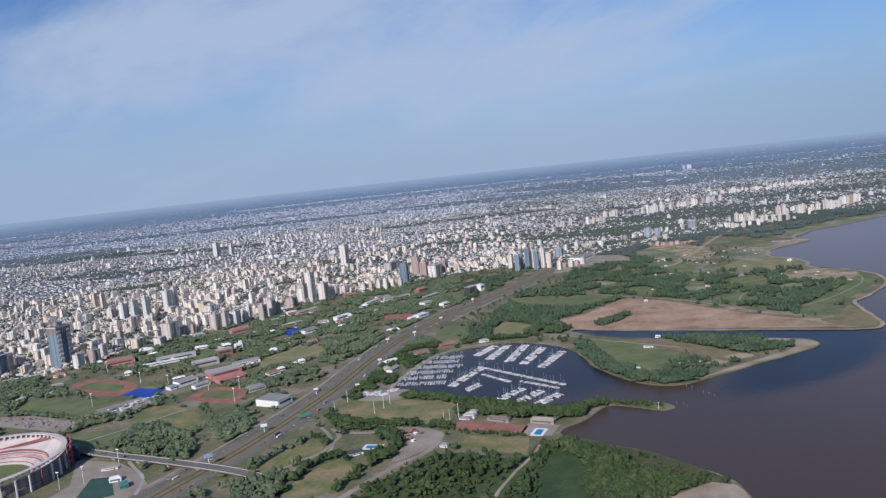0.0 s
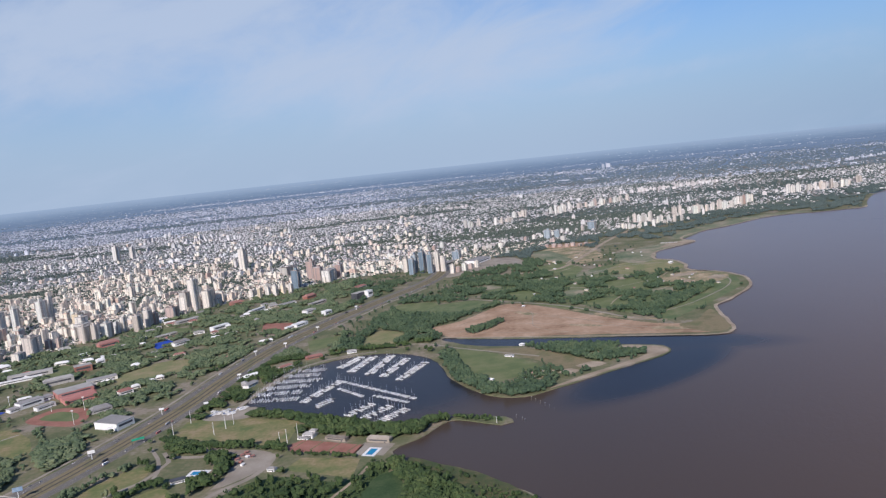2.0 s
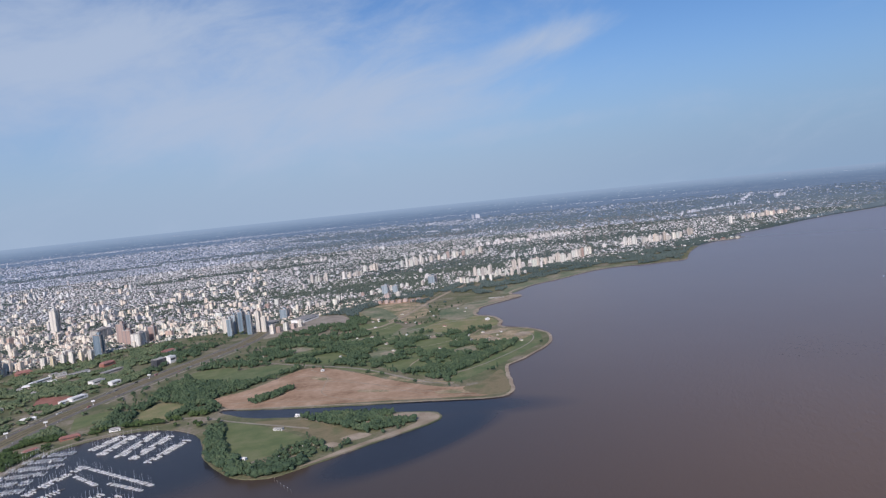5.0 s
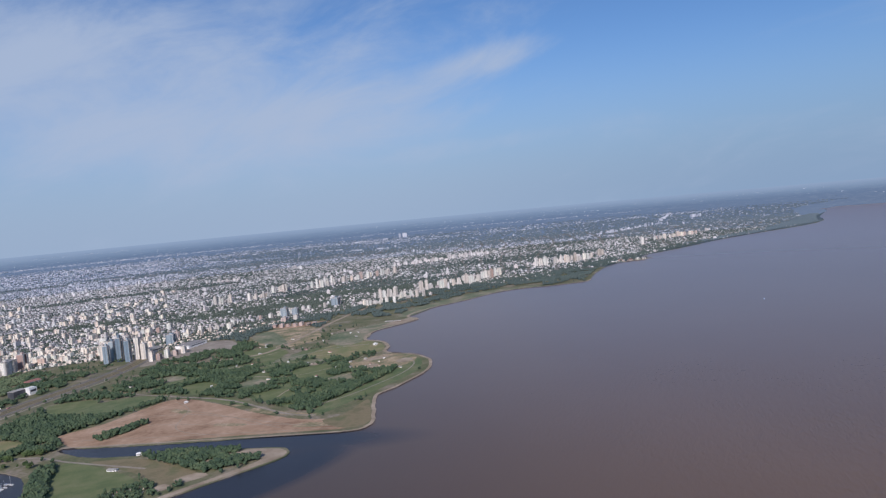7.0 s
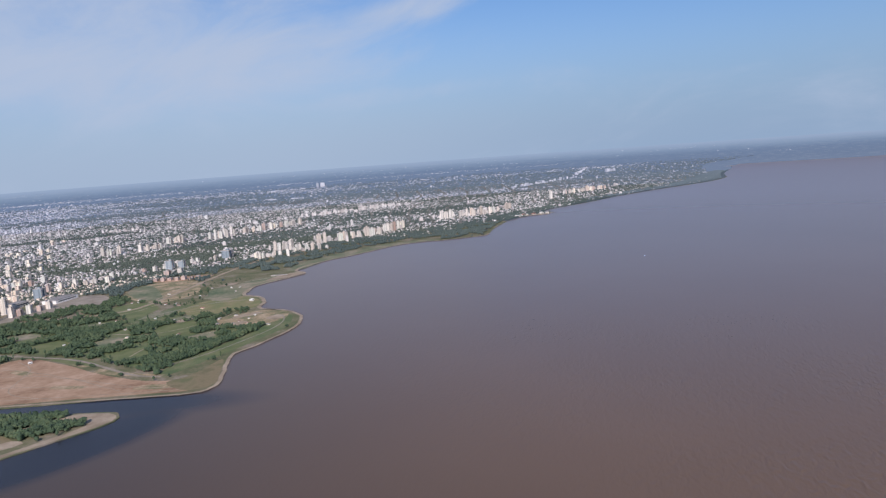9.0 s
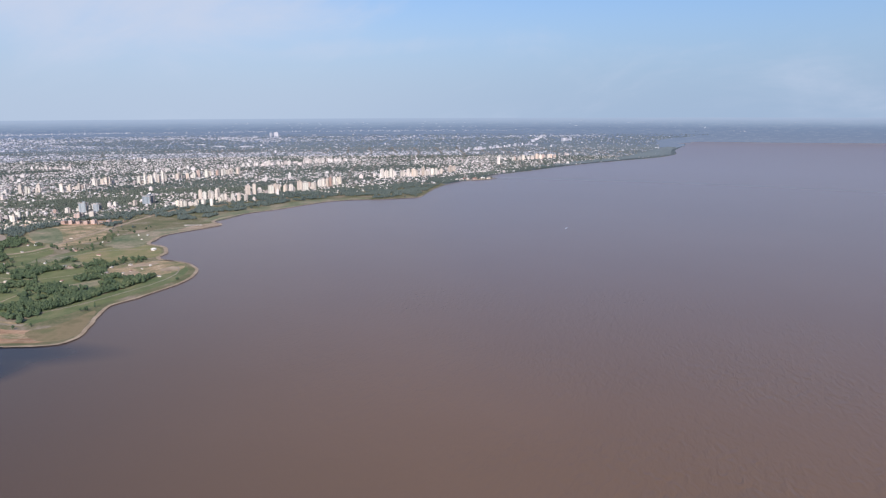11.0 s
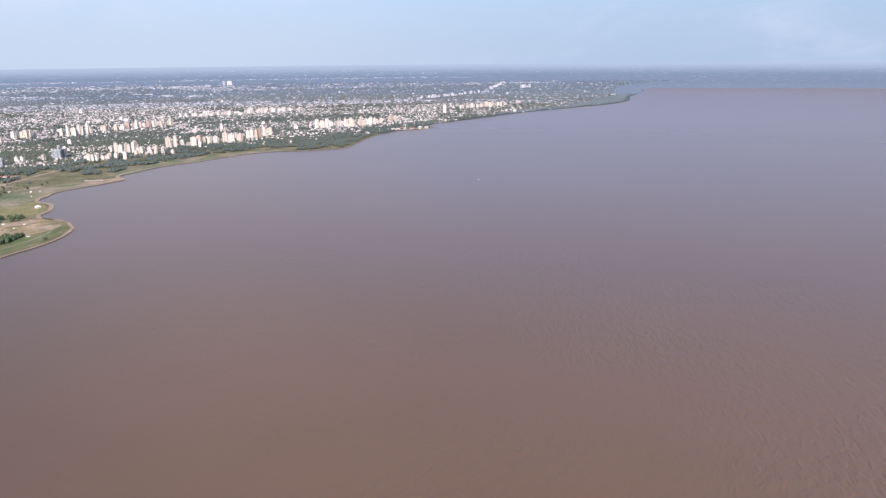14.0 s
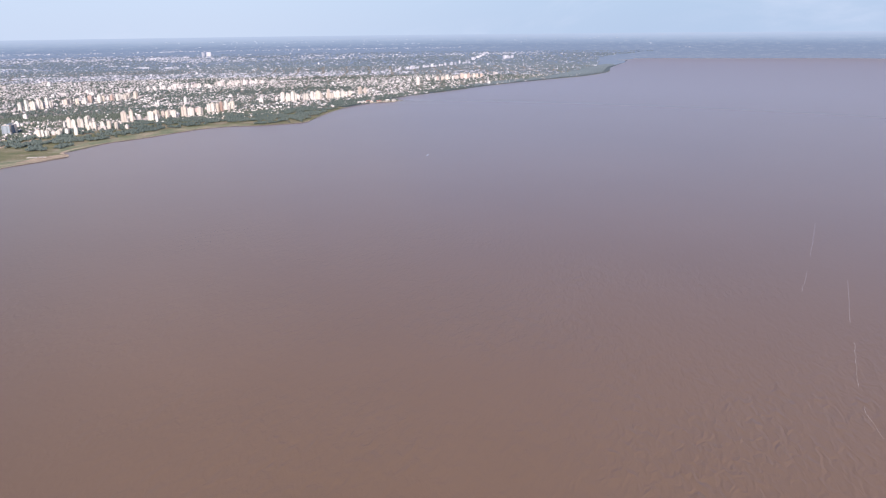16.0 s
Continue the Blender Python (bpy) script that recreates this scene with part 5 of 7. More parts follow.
FRONT_KINDS = {"GREY": (apartment(31, M_GREYWALL, ""), "cool grey residential tower at the park's edge"), "STONE": (apartment(32, M_STONEWALL, ""), "brownish grey residential slab with many balconies"),
               "CREAM": (apartment(33, M_CREAMWALL, ""), "yellowish cream residential block"), "BRICK": (BRICK, "brick-red residential tower among pale blocks"), "TWIN": (TWIN, "bright white residential block at the park's edge")}
for k, (x, y, w, d, h, kind) in enumerate(FRONT_TOWERS):
    tower(FRONT_KINDS[kind][0], x, y, w, d, h, TURN_CITY + (0.0, 0.08, -0.06)[k % 3], FRONT_KINDS[kind][1])
tower(TWIN, -216, 1442, 13, 12, 44, label="tall slim white tower over low houses")
tower(TWIN, -210, 1036, 11, 10, 46, label="stepped white twin tower, taller half")
tower(PALE, -221, 1030, 10, 11, 30, label="stepped white twin tower, lower half")
tower(TWIN, -193, 1042, 12, 11, 27)
tower(TWIN, -223, 1030, 9, 10, 24)
tower(GLASS[0], -441, 780, 17, 15, 46, label="dark blue glass office tower under construction")
tower(GLASS[0], -505, 770, 22, 14, 22)
tower(GLASS[0], -77, 1122, 11, 11, 31)
for x, y, h in ((108, 1152, 30), (119, 1138, 36), (131, 1126, 32), (102, 1134, 27), (143, 1138, 33), (94, 1166, 24), (127, 1150, 33), (152, 1130, 24)):
    tower(GLASS[0] if h not in (33, 24) else TWIN, x, y, 7.2, 7.2, h, label="slim glass tower in a riverside cluster")
for k, (x, y) in enumerate(((163, 1100), (172, 1106), (183, 1114), (194, 1124), (205, 1132))):
    tower(BRICK if k % 2 else PROTOS[3], x, y, 7, 6, (14, 9, 12, 8, 11)[k], label="pinkish apartment tower beside glass towers")
tower(GLASS[0], 185, 1240, 14, 12, 17)
tower(GLASS[0], 492, 1460, 26, 14, 18, label="wide blue glass office block")
tower(GLASS[0], 381, 1388, 12, 12, 19)
tower(GLASS[0], 402, 1395, 11, 10, 15)
tower(BRICK, 372, 1308, 16, 9, 11)
tower(PALE, 392, 1312, 8, 8, 12)
for k in range(8):
    tower(BRICK, 340 + 10.5 * k, 1268 - 5 * k + (k % 2) * 5, 9, 6, 4.5 + (k % 3), label="low reddish block of a new riverside terrace")
tower(PALE, -635, 1944, 15, 13, 40)
tower(PALE, -600, 1960, 10, 10, 30)
tower(PALE, -110, 1290, 34, 14, 17, label="broad cream slab block")
tower(BRICK, -62, 1210, 12, 12, 32)
tower(BRICK, -48, 1185, 12, 12, 24)
tower(PALE, -30, 1165, 24, 14, 20)
tower(BRICK, -15, 1190, 12, 10, 24)
tower(PALE, 1608, 2025, 9, 9, 26, label="lone white tower near the shore")
tower(PALE, -328, 945, 11, 11, 26)
tower(PALE, -322, 930, 15, 12, 19, label="square beige block with a blank face")
rr = random.Random(5)
# rows of towers along the shore and inland: from, to, how many, heights, width, spread, share of brick
SHORE_ROWS = [(527, 1392, 597, 1388, 7, 9.9, 15.3, 6.1, 6.5, 0), (588, 1470, 630, 1464, 6, 17.1, 24.3, 6.6, 6.5, 0.06), (608, 1424, 665, 1414, 6, 9.9, 17.1, 6.6, 7.8, 0.18),
              (679, 1497, 702, 1508, 2, 22.5, 26.1, 8.2, 3.9, 0), (728, 1510, 853, 1560, 7, 16.2, 23.4, 9.8, 6.5, 0), (866, 1588, 933, 1634, 7, 15.3, 22.5, 8.2, 9.1, 0.18),
              (706, 1540, 900, 1640, 8, 8.1, 13.5, 7.4, 15.6, 0.12)]
INLAND_ROWS = [(508, 1880, 577, 1917, 8, 16.2, 27.9, 7.4, 10.4, 0), (605, 1957, 777, 2060, 15, 11.7, 21.6, 8.2, 13, 0.06), (262, 1770, 306, 1778, 5, 11.7, 21.6, 6.6, 7.8, 0),
               (342, 1778, 398, 1808, 7, 9.9, 19.8, 7.4, 9.1, 0.06), (408, 1888, 449, 1902, 5, 13.5, 22.5, 7.4, 6.5, 0), (876, 2270, 1223, 2372, 30, 9, 16.2, 9, 20.8, 0.27),
               (1066, 1724, 1240, 1748, 18, 15.3, 26.1, 9, 15.6, 0.03)]
FAR_ROWS = [(1258, 1774, 1357, 1838, 6, 10.8, 21.6, 9, 13, 0.06), (1720, 2126, 1943, 2178, 13, 11.7, 19.8, 9.8, 15.6, 0.06), (245, 2503, 349, 2470, 9, 8.1, 13.5, 7.4, 13, 0),
            (190, 1290, 300, 1345, 7, 8.1, 16.2, 6.6, 13, 0.09), (330, 1385, 470, 1440, 8, 7.2, 13.5, 6.6, 18.2, 0.12), (60, 1330, 180, 1410, 8, 7.2, 13.5, 6.6, 20.8, 0.06)]
TOWER_ROWS = SHORE_ROWS + INLAND_ROWS + FAR_ROWS
for x0, y0, x1, y1, count, lo, hi, w0, spread, red in TOWER_ROWS:
    if y0 > 2200:
        continue
    for k in range(count):
        u = (k + rr.uniform(0.15, 0.85)) / count
        brick = rr.random() < red
        proto = BRICK if brick else rr.choice((PALE, PALE, FRONT_KINDS["STONE"][0], FRONT_KINDS["GREY"][0], FRONT_KINDS["GREY"][0], PROTOS[k % 4]))
        x, y = x0 + (x1 - x0) * u + rr.uniform(-0.5, 0.5) * spread, y0 + (y1 - y0) * u + rr.uniform(-0.2, 1.2) * spread
        w = w0 * rr.uniform(0.75, 1.2)
        tower(proto, x, y, w, w * rr.uniform(0.75, 1.15), rr.uniform(lo, hi), TURN_CITY + rr.uniform(-0.3, 0.3), label="" if brick else "cream apartment tower in a row near the river")

# lower blocks of the same rows, standing in tight groups
for x0, y0, x1, y1, count, lo, hi, w0, spread, red in TOWER_ROWS:
    extra = count if y0 < 2200 else 2 * count
    u = rng.random(extra)
    wide = w0 * rng.uniform(0.5, 0.95, extra)
    houses.append(np.stack([x0 + (x1 - x0) * u + rng.normal(0, 1.2, extra) * spread, y0 + (y1 - y0) * u + rng.uniform(0.5, 4.0, extra) * spread, np.zeros(extra), TURN_CITY + rng.normal(0, 0.08, extra), wide, wide * rng.uniform(0.7, 1.5, extra), np.where(y0 > 2200, rng.uniform(0.5, 1.0, extra), rng.uniform(0.3, 0.6, extra)) * hi], 1))
    kinds.append(np.full(extra, 2))
# the same on the plain beyond, and long sheds there
for x0, y0, x1, y1, count, w0, d0, lo, hi in ((1890, 2760, 2445, 3070, 40, 7, 7, 7, 16), (2600, 3300, 3276, 4134, 26, 9, 9, 6, 17), (2852, 3365, 2990, 3420, 6, 9, 9, 14, 24), (900, 3925, 985, 3915, 3, 40, 16, 4, 6), (990, 3715, 1140, 3570, 5, 44, 16, 4, 6),
                                              (1610, 5045, 1670, 5040, 3, 14, 14, 26, 30), (-300, 3000, 500, 3500, 8, 24, 12, 3, 5), (-900, 2500, 0, 2800, 12, 18, 10, 3, 5), (-1500, 3300, -400, 4200, 10, 30, 14, 3, 5), (500, 4600, 2200, 5200, 10, 40, 16, 4, 7)):
    u = np.sort(rng.random(count))
    px, py, pz, ps = settle(x0 + (x1 - x0) * u + rng.normal(0, 0.3 * w0, count), y0 + (y1 - y0) * u + rng.uniform(-0.5, 1.5, count) * w0)
    edge_houses.append(np.stack([px, py, pz - 0.3 * (pz > 0), TURN_CITY - 0.9 + rng.normal(0, 0.2, count), w0 * rng.uniform(0.7, 1.2, count) * ps, d0 * rng.uniform(0.7, 1.2, count) * ps, rng.uniform(lo, hi, count) * ps], 1))
    edge_kinds.append(np.zeros(count, int))

houses, kinds = np.concatenate(houses), np.concatenate(kinds)
away = (houses[:, 1] > 1330) & (houses[:, 0] > -250) | (houses[:, 1] > 1600)
BLOCKS = [block_template(40 + k) for k in range(5)]
joined("city_blocks", BLOCKS, rng.integers(0, 5, len(more_blocks)), more_blocks, [M_WALL, M_ROOF], "crowded cream, white and pinkish apartment blocks behind the front row", "apartment blocks")
joined("city_houses", [FLAT_HOUSE, GABLE_HOUSE, STEP_HOUSE], kinds[~away], houses[~away], [M_WALL, M_ROOF], "crowded pale city houses and mid-rise blocks with flat and tiled roofs", "houses")
joined("riverside_houses", [FLAT_HOUSE, GABLE_HOUSE, STEP_HOUSE], kinds[away], houses[away], [M_MIDWALL, M_MIDROOF], "pale houses and blocks along the far shore, haze in their colour", "houses")
joined("distant_houses", [FLAT_HOUSE, GABLE_HOUSE, STEP_HOUSE], np.concatenate(far_kinds), np.concatenate(far_houses), [M_FARWALL, M_MIDROOF], "far suburb of small pale houses tinted for haze", "houses")
joined("suburb_houses", [FLAT_HOUSE, GABLE_HOUSE, STEP_HOUSE], np.concatenate(edge_kinds), np.concatenate(edge_houses), [M_EDGEWALL, M_EDGEROOF], "suburb houses paled and blued by haze in their colour", "houses")
joined("horizon_houses", [FLAT_HOUSE, GABLE_HOUSE, STEP_HOUSE], np.concatenate(rim_kinds), np.concatenate(rim_houses), [M_RIMWALL, M_RIMWALL], "specks of towns reaching the horizon, coloured haze blue", "houses")

# ---------------------------------------------------------------- trees
SCRUB = [(66, 424), (84, 408), (102, 392), (120, 366), (128, 346), (110, 345), (98, 352), (90, 372), (76, 392), (62, 414)]
CROWNS = [clump_template(4, 31 + k) for k in range(6)]
SMALL = [clump_template(1, 61 + k) for k in range(4)]


def tuft_template(seed):
    """A small uneven crown for trees far off."""
    r = random.Random(seed)
    ring = [(math.cos(k * math.tau / 5 + r.uniform(-.2, .2)) * r.uniform(.38, .55), math.sin(k * math.tau / 5 + r.uniform(-.2, .2)) * r.uniform(.38, .55), r.uniform(.25, .6)) for k in range(5)]
    return ring + [(r.uniform(-.1, .1), r.uniform(-.1, .1), 1.0), (0, 0, 0)], [(k, (k + 1) % 5, 5) for k in range(5)] + [((k + 1) % 5, k, 6) for k in range(5)], [0] * 10


TUFTS = [tuft_template(71 + k) for k in range(6)]
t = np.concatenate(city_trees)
joined("street_trees", TUFTS, rng.integers(0, 6, len(t)), t, [M_STREETLEAF], "green trees between city houses, greyed for haze", "trees")
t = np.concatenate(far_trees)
joined("distant_trees", TUFTS, rng.integers(0, 6, len(t)), t, [M_FARLEAF], "dark green trees of the far suburbs, tinted for haze", "trees")

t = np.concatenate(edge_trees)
joined("suburb_trees", TUFTS, rng.integers(0, 6, len(t)), t, [M_EDGELEAF], "green trees of suburbs near the horizon, blued for haze", "trees")

WOODS = [  # outline, square metres a tree, how patchy
    ([(-72, 300), (-70, 370), (-40, 412), (-10, 420), (28, 400), (42, 425), (58, 420), (96, 392), (126, 350), (126, 300)], 8, 0.06),
    ([(-64, 556), (-12, 524), (24, 495), (46, 479), (66, 470), (84, 476), (76, 460), (60, 456), (36, 466), (10, 480), (-4, 500), (-8, 516), (-78, 552)], 9, 0.0),
    ([(82, 472), (100, 476), (114, 469), (128, 458), (132, 466), (114, 477), (100, 482), (86, 482)], 9, 0.36),
    ([(104, 622), (110, 560), (122, 528), (140, 508), (165, 510), (178, 522), (140, 526), (130, 545), (120, 580), (116, 645), (106, 648)], 6, 0.02),
    ([(180, 634), (240, 609), (279, 590), (272, 574), (262, 567), (226, 562), (205, 595)], 5.5, 0.0),
    ([(142, 528), (196, 530), (215, 546), (184, 574), (160, 552)], 13.5, 0.36),
    ([(0, 690), (50, 690), (100, 690), (110, 706), (100, 748), (145, 788), (195, 830), (120, 915), (85, 930), (60, 860), (30, 790), (5, 775)], 10, 0.30),
    ([(125, 925), (200, 846), (258, 782), (322, 672), (400, 748), (440, 800), (462, 852), (440, 905), (400, 930), (330, 930), (270, 940), (200, 1010), (165, 1035)], 9, 0.44),
    ([(165, 1035), (260, 950), (330, 1020), (350, 1060), (300, 1130), (265, 1150), (190, 1130)], 12, 0.36),
    ([(-300, 700), (-190, 590), (-150, 575), (-95, 700), (-62, 790), (-10, 880), (60, 990), (90, 1060), (-10, 1150), (-150, 1070), (-250, 960), (-330, 870), (-390, 800), (-430, 760)], 10, 0.46),
    ([(-440, 730), (-400, 640), (-320, 610), (-240, 560), (-200, 556), (-225, 556), (-262, 592), (-285, 560), (-300, 545), (-400, 600), (-520, 700)], 11, 0.36),
    ([(-252, 484), (-256, 532), (-240, 539), (-203, 508), (-187, 472), (-187, 455), (-213, 462)], 8, 0.12),
    ([(-60, 468), (-52, 463), (-47, 440), (-52, 418), (-62, 418), (-57, 440), (-62, 455)], 7, 0.0),
    ([(-197, 531), (-175, 545), (-152, 503), (-164, 472), (-178, 488), (-190, 505)], 9, 0.2),
    ([(-426, 685), (-372, 667), (-349, 642), (-401, 650)], 9, 0.05),
    ([(-100, 500), (-60, 485), (-62, 475), (-90, 470)], 9, 0.3),
    ([(-200, 360), (-150, 405), (-110, 412), (-112, 380), (-120, 350)], 12, 0.4),
    ([(2060, 1980), (2460, 2130), (2700, 2370), (3060, 2670), (3200, 2800), (2500, 2300)], 26, 0.28),
    ([(-95, 560), (-60, 565), (-52, 600), (-30, 655), (-20, 700), (-40, 735), (-62, 690), (-78, 620)], 10, 0.3),
    ([(-8, 456), (32, 438), (34, 434), (-6, 450)], 6, 0.0),
    ([(-100, 512), (-74, 490), (-14, 465), (-12, 459), (-76, 484), (-104, 508)], 7, 0.0),
    ([(560, 1200), (620, 1275), (700, 1340), (800, 1390), (900, 1400), (1010, 1400), (1080, 1500), (1150, 1590), (1000, 1560), (723, 1515), (584, 1465), (470, 1330), (500, 1230)], 15, 0.46),
    ([(300, 1160), (420, 1200), (480, 1350), (400, 1340), (300, 1250), (190, 1170)], 18, 0.36),
    ([(900, 1345), (985, 1328), (1010, 1345), (1060, 1425), (1140, 1520), (1040, 1510), (940, 1420)], 15, 0.44),
    ([(1150, 1526), (1330, 1600), (1350, 1655), (1390, 1697), (1565, 1770), (1832, 1896), (2062, 1966), (2302, 2034), (2470, 2126), (2350, 2160), (1700, 1890), (1340, 1730), (1150, 1630)], 17, 0.46),
]
WOODS.append(([(133, 711), (145, 723), (177, 745), (181, 739), (152, 711), (139, 705)], 5, 0.0))
WOODS.append(([(330, 714), (365, 724), (395, 747), (430, 774), (452, 794), (444, 804), (400, 778), (360, 748), (330, 728)], 6.5, 0.05))
WOODS.append(([(196, 792), (206, 800), (222, 778), (214, 770)], 16, 0.2))
all_x, all_y = [], []
for outline, area, patchy in WOODS:
    p = np.array(outline)
    lo, hi = p.min(0), p.max(0)
    count = int((hi - lo).prod() / (area * 0.62))
    x, y = rng.uniform(lo[0], hi[0], count), rng.uniform(lo[1], hi[1], count)
    keep = inside(outline, x, y) & inside(LAND, x, y)
    g = value_noise(x + 90000, y + 90000, 24, 5) * 0.5 + value_noise(x + 90000, y + 90000, 9, 6) * 0.5
    keep &= g > patchy * 1.12
    if area == 8:
        keep &= ~inside(SCRUB, x, y) | (rng.random(count) < 0.3)
        keep &= (x > 46 + 0.25 * (y - 380)) | (rng.random(count) < 0.6)
        keep &= line_distance([(8, 352), (18, 376), (27, 392), (41, 420)], x, y) > 3.4
    keep &= line_distance(AXIS, x, y) > 19.5
    if area != 5:
        keep &= ~inside(PATCHES[0], x, y)
    all_x.append(x[keep]), all_y.append(y[keep])
ROWS_OF_TREES = [[(-138, 425), (-120, 456), (-104, 468), (-95, 455)], [(-122, 412), (-104, 430), (-94, 449)], [(-110, 386), (-98, 420), (-84, 431)], [(-66, 408), (-78, 382)], [(-60, 470), (-50, 458), (-44, 436), (-48, 420)],
                 [(-62, 466), (-54, 456), (-48, 438)], [(-288, 557), (-263, 565), (-261, 606)], [(-312, 530), (-274, 566)], [(-310, 534), (-272, 570)], [(-400, 648), (-310, 610)], [(-310, 560), (-388, 590)], [(-272, 640), (-240, 620)],
                 [(-96, 552), (-8, 518)], [(84, 473), (100, 480), (114, 473), (127, 462)], [(150, 640), (182, 590), (190, 568)], [(92, 480), (104, 480)], [(-248, 518), (-192, 516)], [(-190, 522), (-214, 568)], [(-180, 545), (-165, 590)], [(-330, 700), (-306, 790)], [(390, 748), (432, 792), (462, 850)], [(330, 668), (384, 716)], [(386, 744), (428, 790), (456, 846)]]
x, y = rng.uniform(-440, 480, 4200), rng.uniform(330, 1180, 4200)
keep = inside(LAND, x, y) & (line_distance(AXIS, x, y) > 20) & ~inside(CITY, x, y) & ~inside(DIRT, x, y) & (line_distance(COAST[::3], x, y) > 9)
all_x.append(x[keep]), all_y.append(y[keep])
for line in ROWS_OF_TREES:
    line = smooth_line(line, step=2.8)
    all_x.append(np.array([p[0] for p in line]) + rng.normal(0, 0.9, len(line))), all_y.append(np.array([p[1] for p in line]) + rng.normal(0, 0.9, len(line)))
x, y = np.concatenate(all_x), np.concatenate(all_y)
keep = np.ones(len(x), bool)
for line in PATCHES[1:]:
    keep &= ~inside(line, x, y)
# club buildings and offices between the park trees: name, x, y, turn, width, depth, height, wall, roof, label, category
NORTH_CLUBS = [
    ("club_house", -115, 974, 1.00, 30, 4, 3.2, M_WHITE, M_WHITE, "long white club roof among trees", "building"),
    ("club_house", -50, 1027, 0.90, 18, 9, 4.2, M_CLAY, M_REDROOF, "red-tiled club house among trees", "building"),
    ("club_house", -34, 973, 0.90, 30, 6, 3.4, M_CONCRETE, M_CONCRETE, "long grey-roofed sheds near the railway", "building"),
    ("club_house", -40, 917, 0.90, 16, 9, 4.4, M_WHITE, M_CONCRETE, "pale club house beside trees", "building"),
    ("club_house", -16, 893, 0.90, 12, 7, 5.0, M_WHITE, M_WHITE, "white club house beside the motorway", "building"),
    ("office_block", 21, 979, 0.90, 18, 10, 8.0, M_DARK, M_CONCRETE, "dark glazed office block near the motorway", "office block"),
    ("office_block", 34, 984, 0.90, 10, 9, 8.5, M_WHITE, M_WHITE, "white office block near the motorway", "office block"),
    ("club_house", -144, 882, 0.90, 24, 7, 4.6, M_WHITE, M_WHITE, "white club house with low wings among trees", "building"),
    ("club_house", -174, 821, 0.80, 18, 8, 3.8, M_WHITE, M_GREYROOF, "pale club house beside a blue pitch", "building"),
    ("club_house", -203, 957, 0.80, 34, 10, 3.0, M_CONCRETE, M_CONCRETE, "long brownish shed at the park edge", "building"),
]
STADIUM_CLUBS = [
    ("club_house", -205, 874, 0.80, 26, 7, 3.0, M_PAVING, M_CONCRETE, "pale brown shed beside a sports ground", "building"),
    ("club_house", -367, 755, 0.50, 30, 10, 5.0, M_REDBRICK, M_REDROOF, "long dark red hall at the park edge", "building"),
    ("club_house", -267, 859, 0.70, 22, 10, 5.0, M_REDBRICK, M_REDROOF, "low red-brown block at the park edge", "building"),
    ("club_house", -305, 753, 0.42, 40, 9, 4.4, M_CONCRETE, M_CONCRETE, "long grey concrete stand behind a sports field", "building"),
    ("club_house", -180, 602, 0.60, 16, 9, 3.0, M_CONCRETE, M_GREYROOF, "grey-roofed hall among trees", "building"),
    ("club_house", -175, 645, 0.70, 12, 7, 3.4, M_WHITE, M_REDROOF, "pale house with a reddish roof among trees", "building"),
    ("club_house", -259, 710, 0.50, 26, 7, 5.4, M_CONCRETE, M_GREYROOF, "pale grey hall behind red sports halls", "building"),
    ("club_house", -237, 631, 0.90, 16, 6, 3.2, M_WHITE, M_CONCRETE, "pale low wing of a club", "building"),
    ("club_house", -44, 843, 0.90, 16, 6, 3.6, M_WHITE, M_WHITE, "white pavilion beside clay courts", "building"),
]
CLEAR = [(-319, 448, 67), (-264, 470, 12), (-152, 556, 15), (-253, 630, 20), (-226, 655, 24), (1, 480, 9), (-17, 432, 5), (-73, 434, 9), (-311, 738, 20), (-44, 846, 18), (-62, 620, 10), (-38, 664, 9), (-14, 688, 11), (48, 456, 10), (20, 468, 10),
         (161, 610, 6), (-215, 700, 15), (-63, 442, 12), (-140, 886, 10), (-166, 870, 9), (143, 716, 5), (135, 549, 5), (22, 690, 7), (-70, 555, 14), (-77, 995, 14), (20, 1060, 14), (453, 965, 8), (-252, 750, 11), (-243, 772, 8),
         (-203, 806, 14), (-186, 806, 10), (-14, 716, 12), (52, 706, 12)]
for club in NORTH_CLUBS + STADIUM_CLUBS:
    far_off = math.hypot(club[1], club[2])
    CLEAR += [(club[1], club[2], max(8, club[4] * 0.5)), (club[1] * (1 - 8 / far_off), club[2] * (1 - 8 / far_off), club[4] * 0.4)]
for cx, cy, r in CLEAR:
    keep &= np.hypot(x - cx, y - cy) > r
for line, width in ROADS:
    keep &= line_distance(line, x, y) > width / 2 + 1.6
x, y = x[keep], y[keep]
n_t = len(x)
size = 1.7 + 4.6 * rng.random(n_t) ** 1.7
big = np.where((y < 560) & (x > -110), 1.35, 1.18) * np.where(inside(WOODS[1][0], x, y), 1.25, 1.0)
big = big * np.where(inside(WOODS[5][0], x, y), 0.6, 1.0) * np.where(inside(WOODS[2][0], x, y) & (x > 96), 0.55, 1.0) * np.where(inside(WOODS[19][0], x, y), 0.45, 1.0) * np.where(inside(WOODS[0][0], x, y) & (x < 46 + 0.25 * (y - 380)) & (rng.random(len(x)) < 0.85), rng.uniform(0.22, 0.5, len(x)), 1.0) * np.where(inside(SCRUB, x, y), rng.uniform(0.25, 0.6, len(x)), 1.0)
size = size * big
park = (x < 10) & (y > 480)
size = size * np.where(y > 1160, 0.78, 1.0) * np.where((x > 130) & (y > 690) & (y < 1160), 0.84, 1.0)
size = size * np.where(park, 1.22, 1.08)
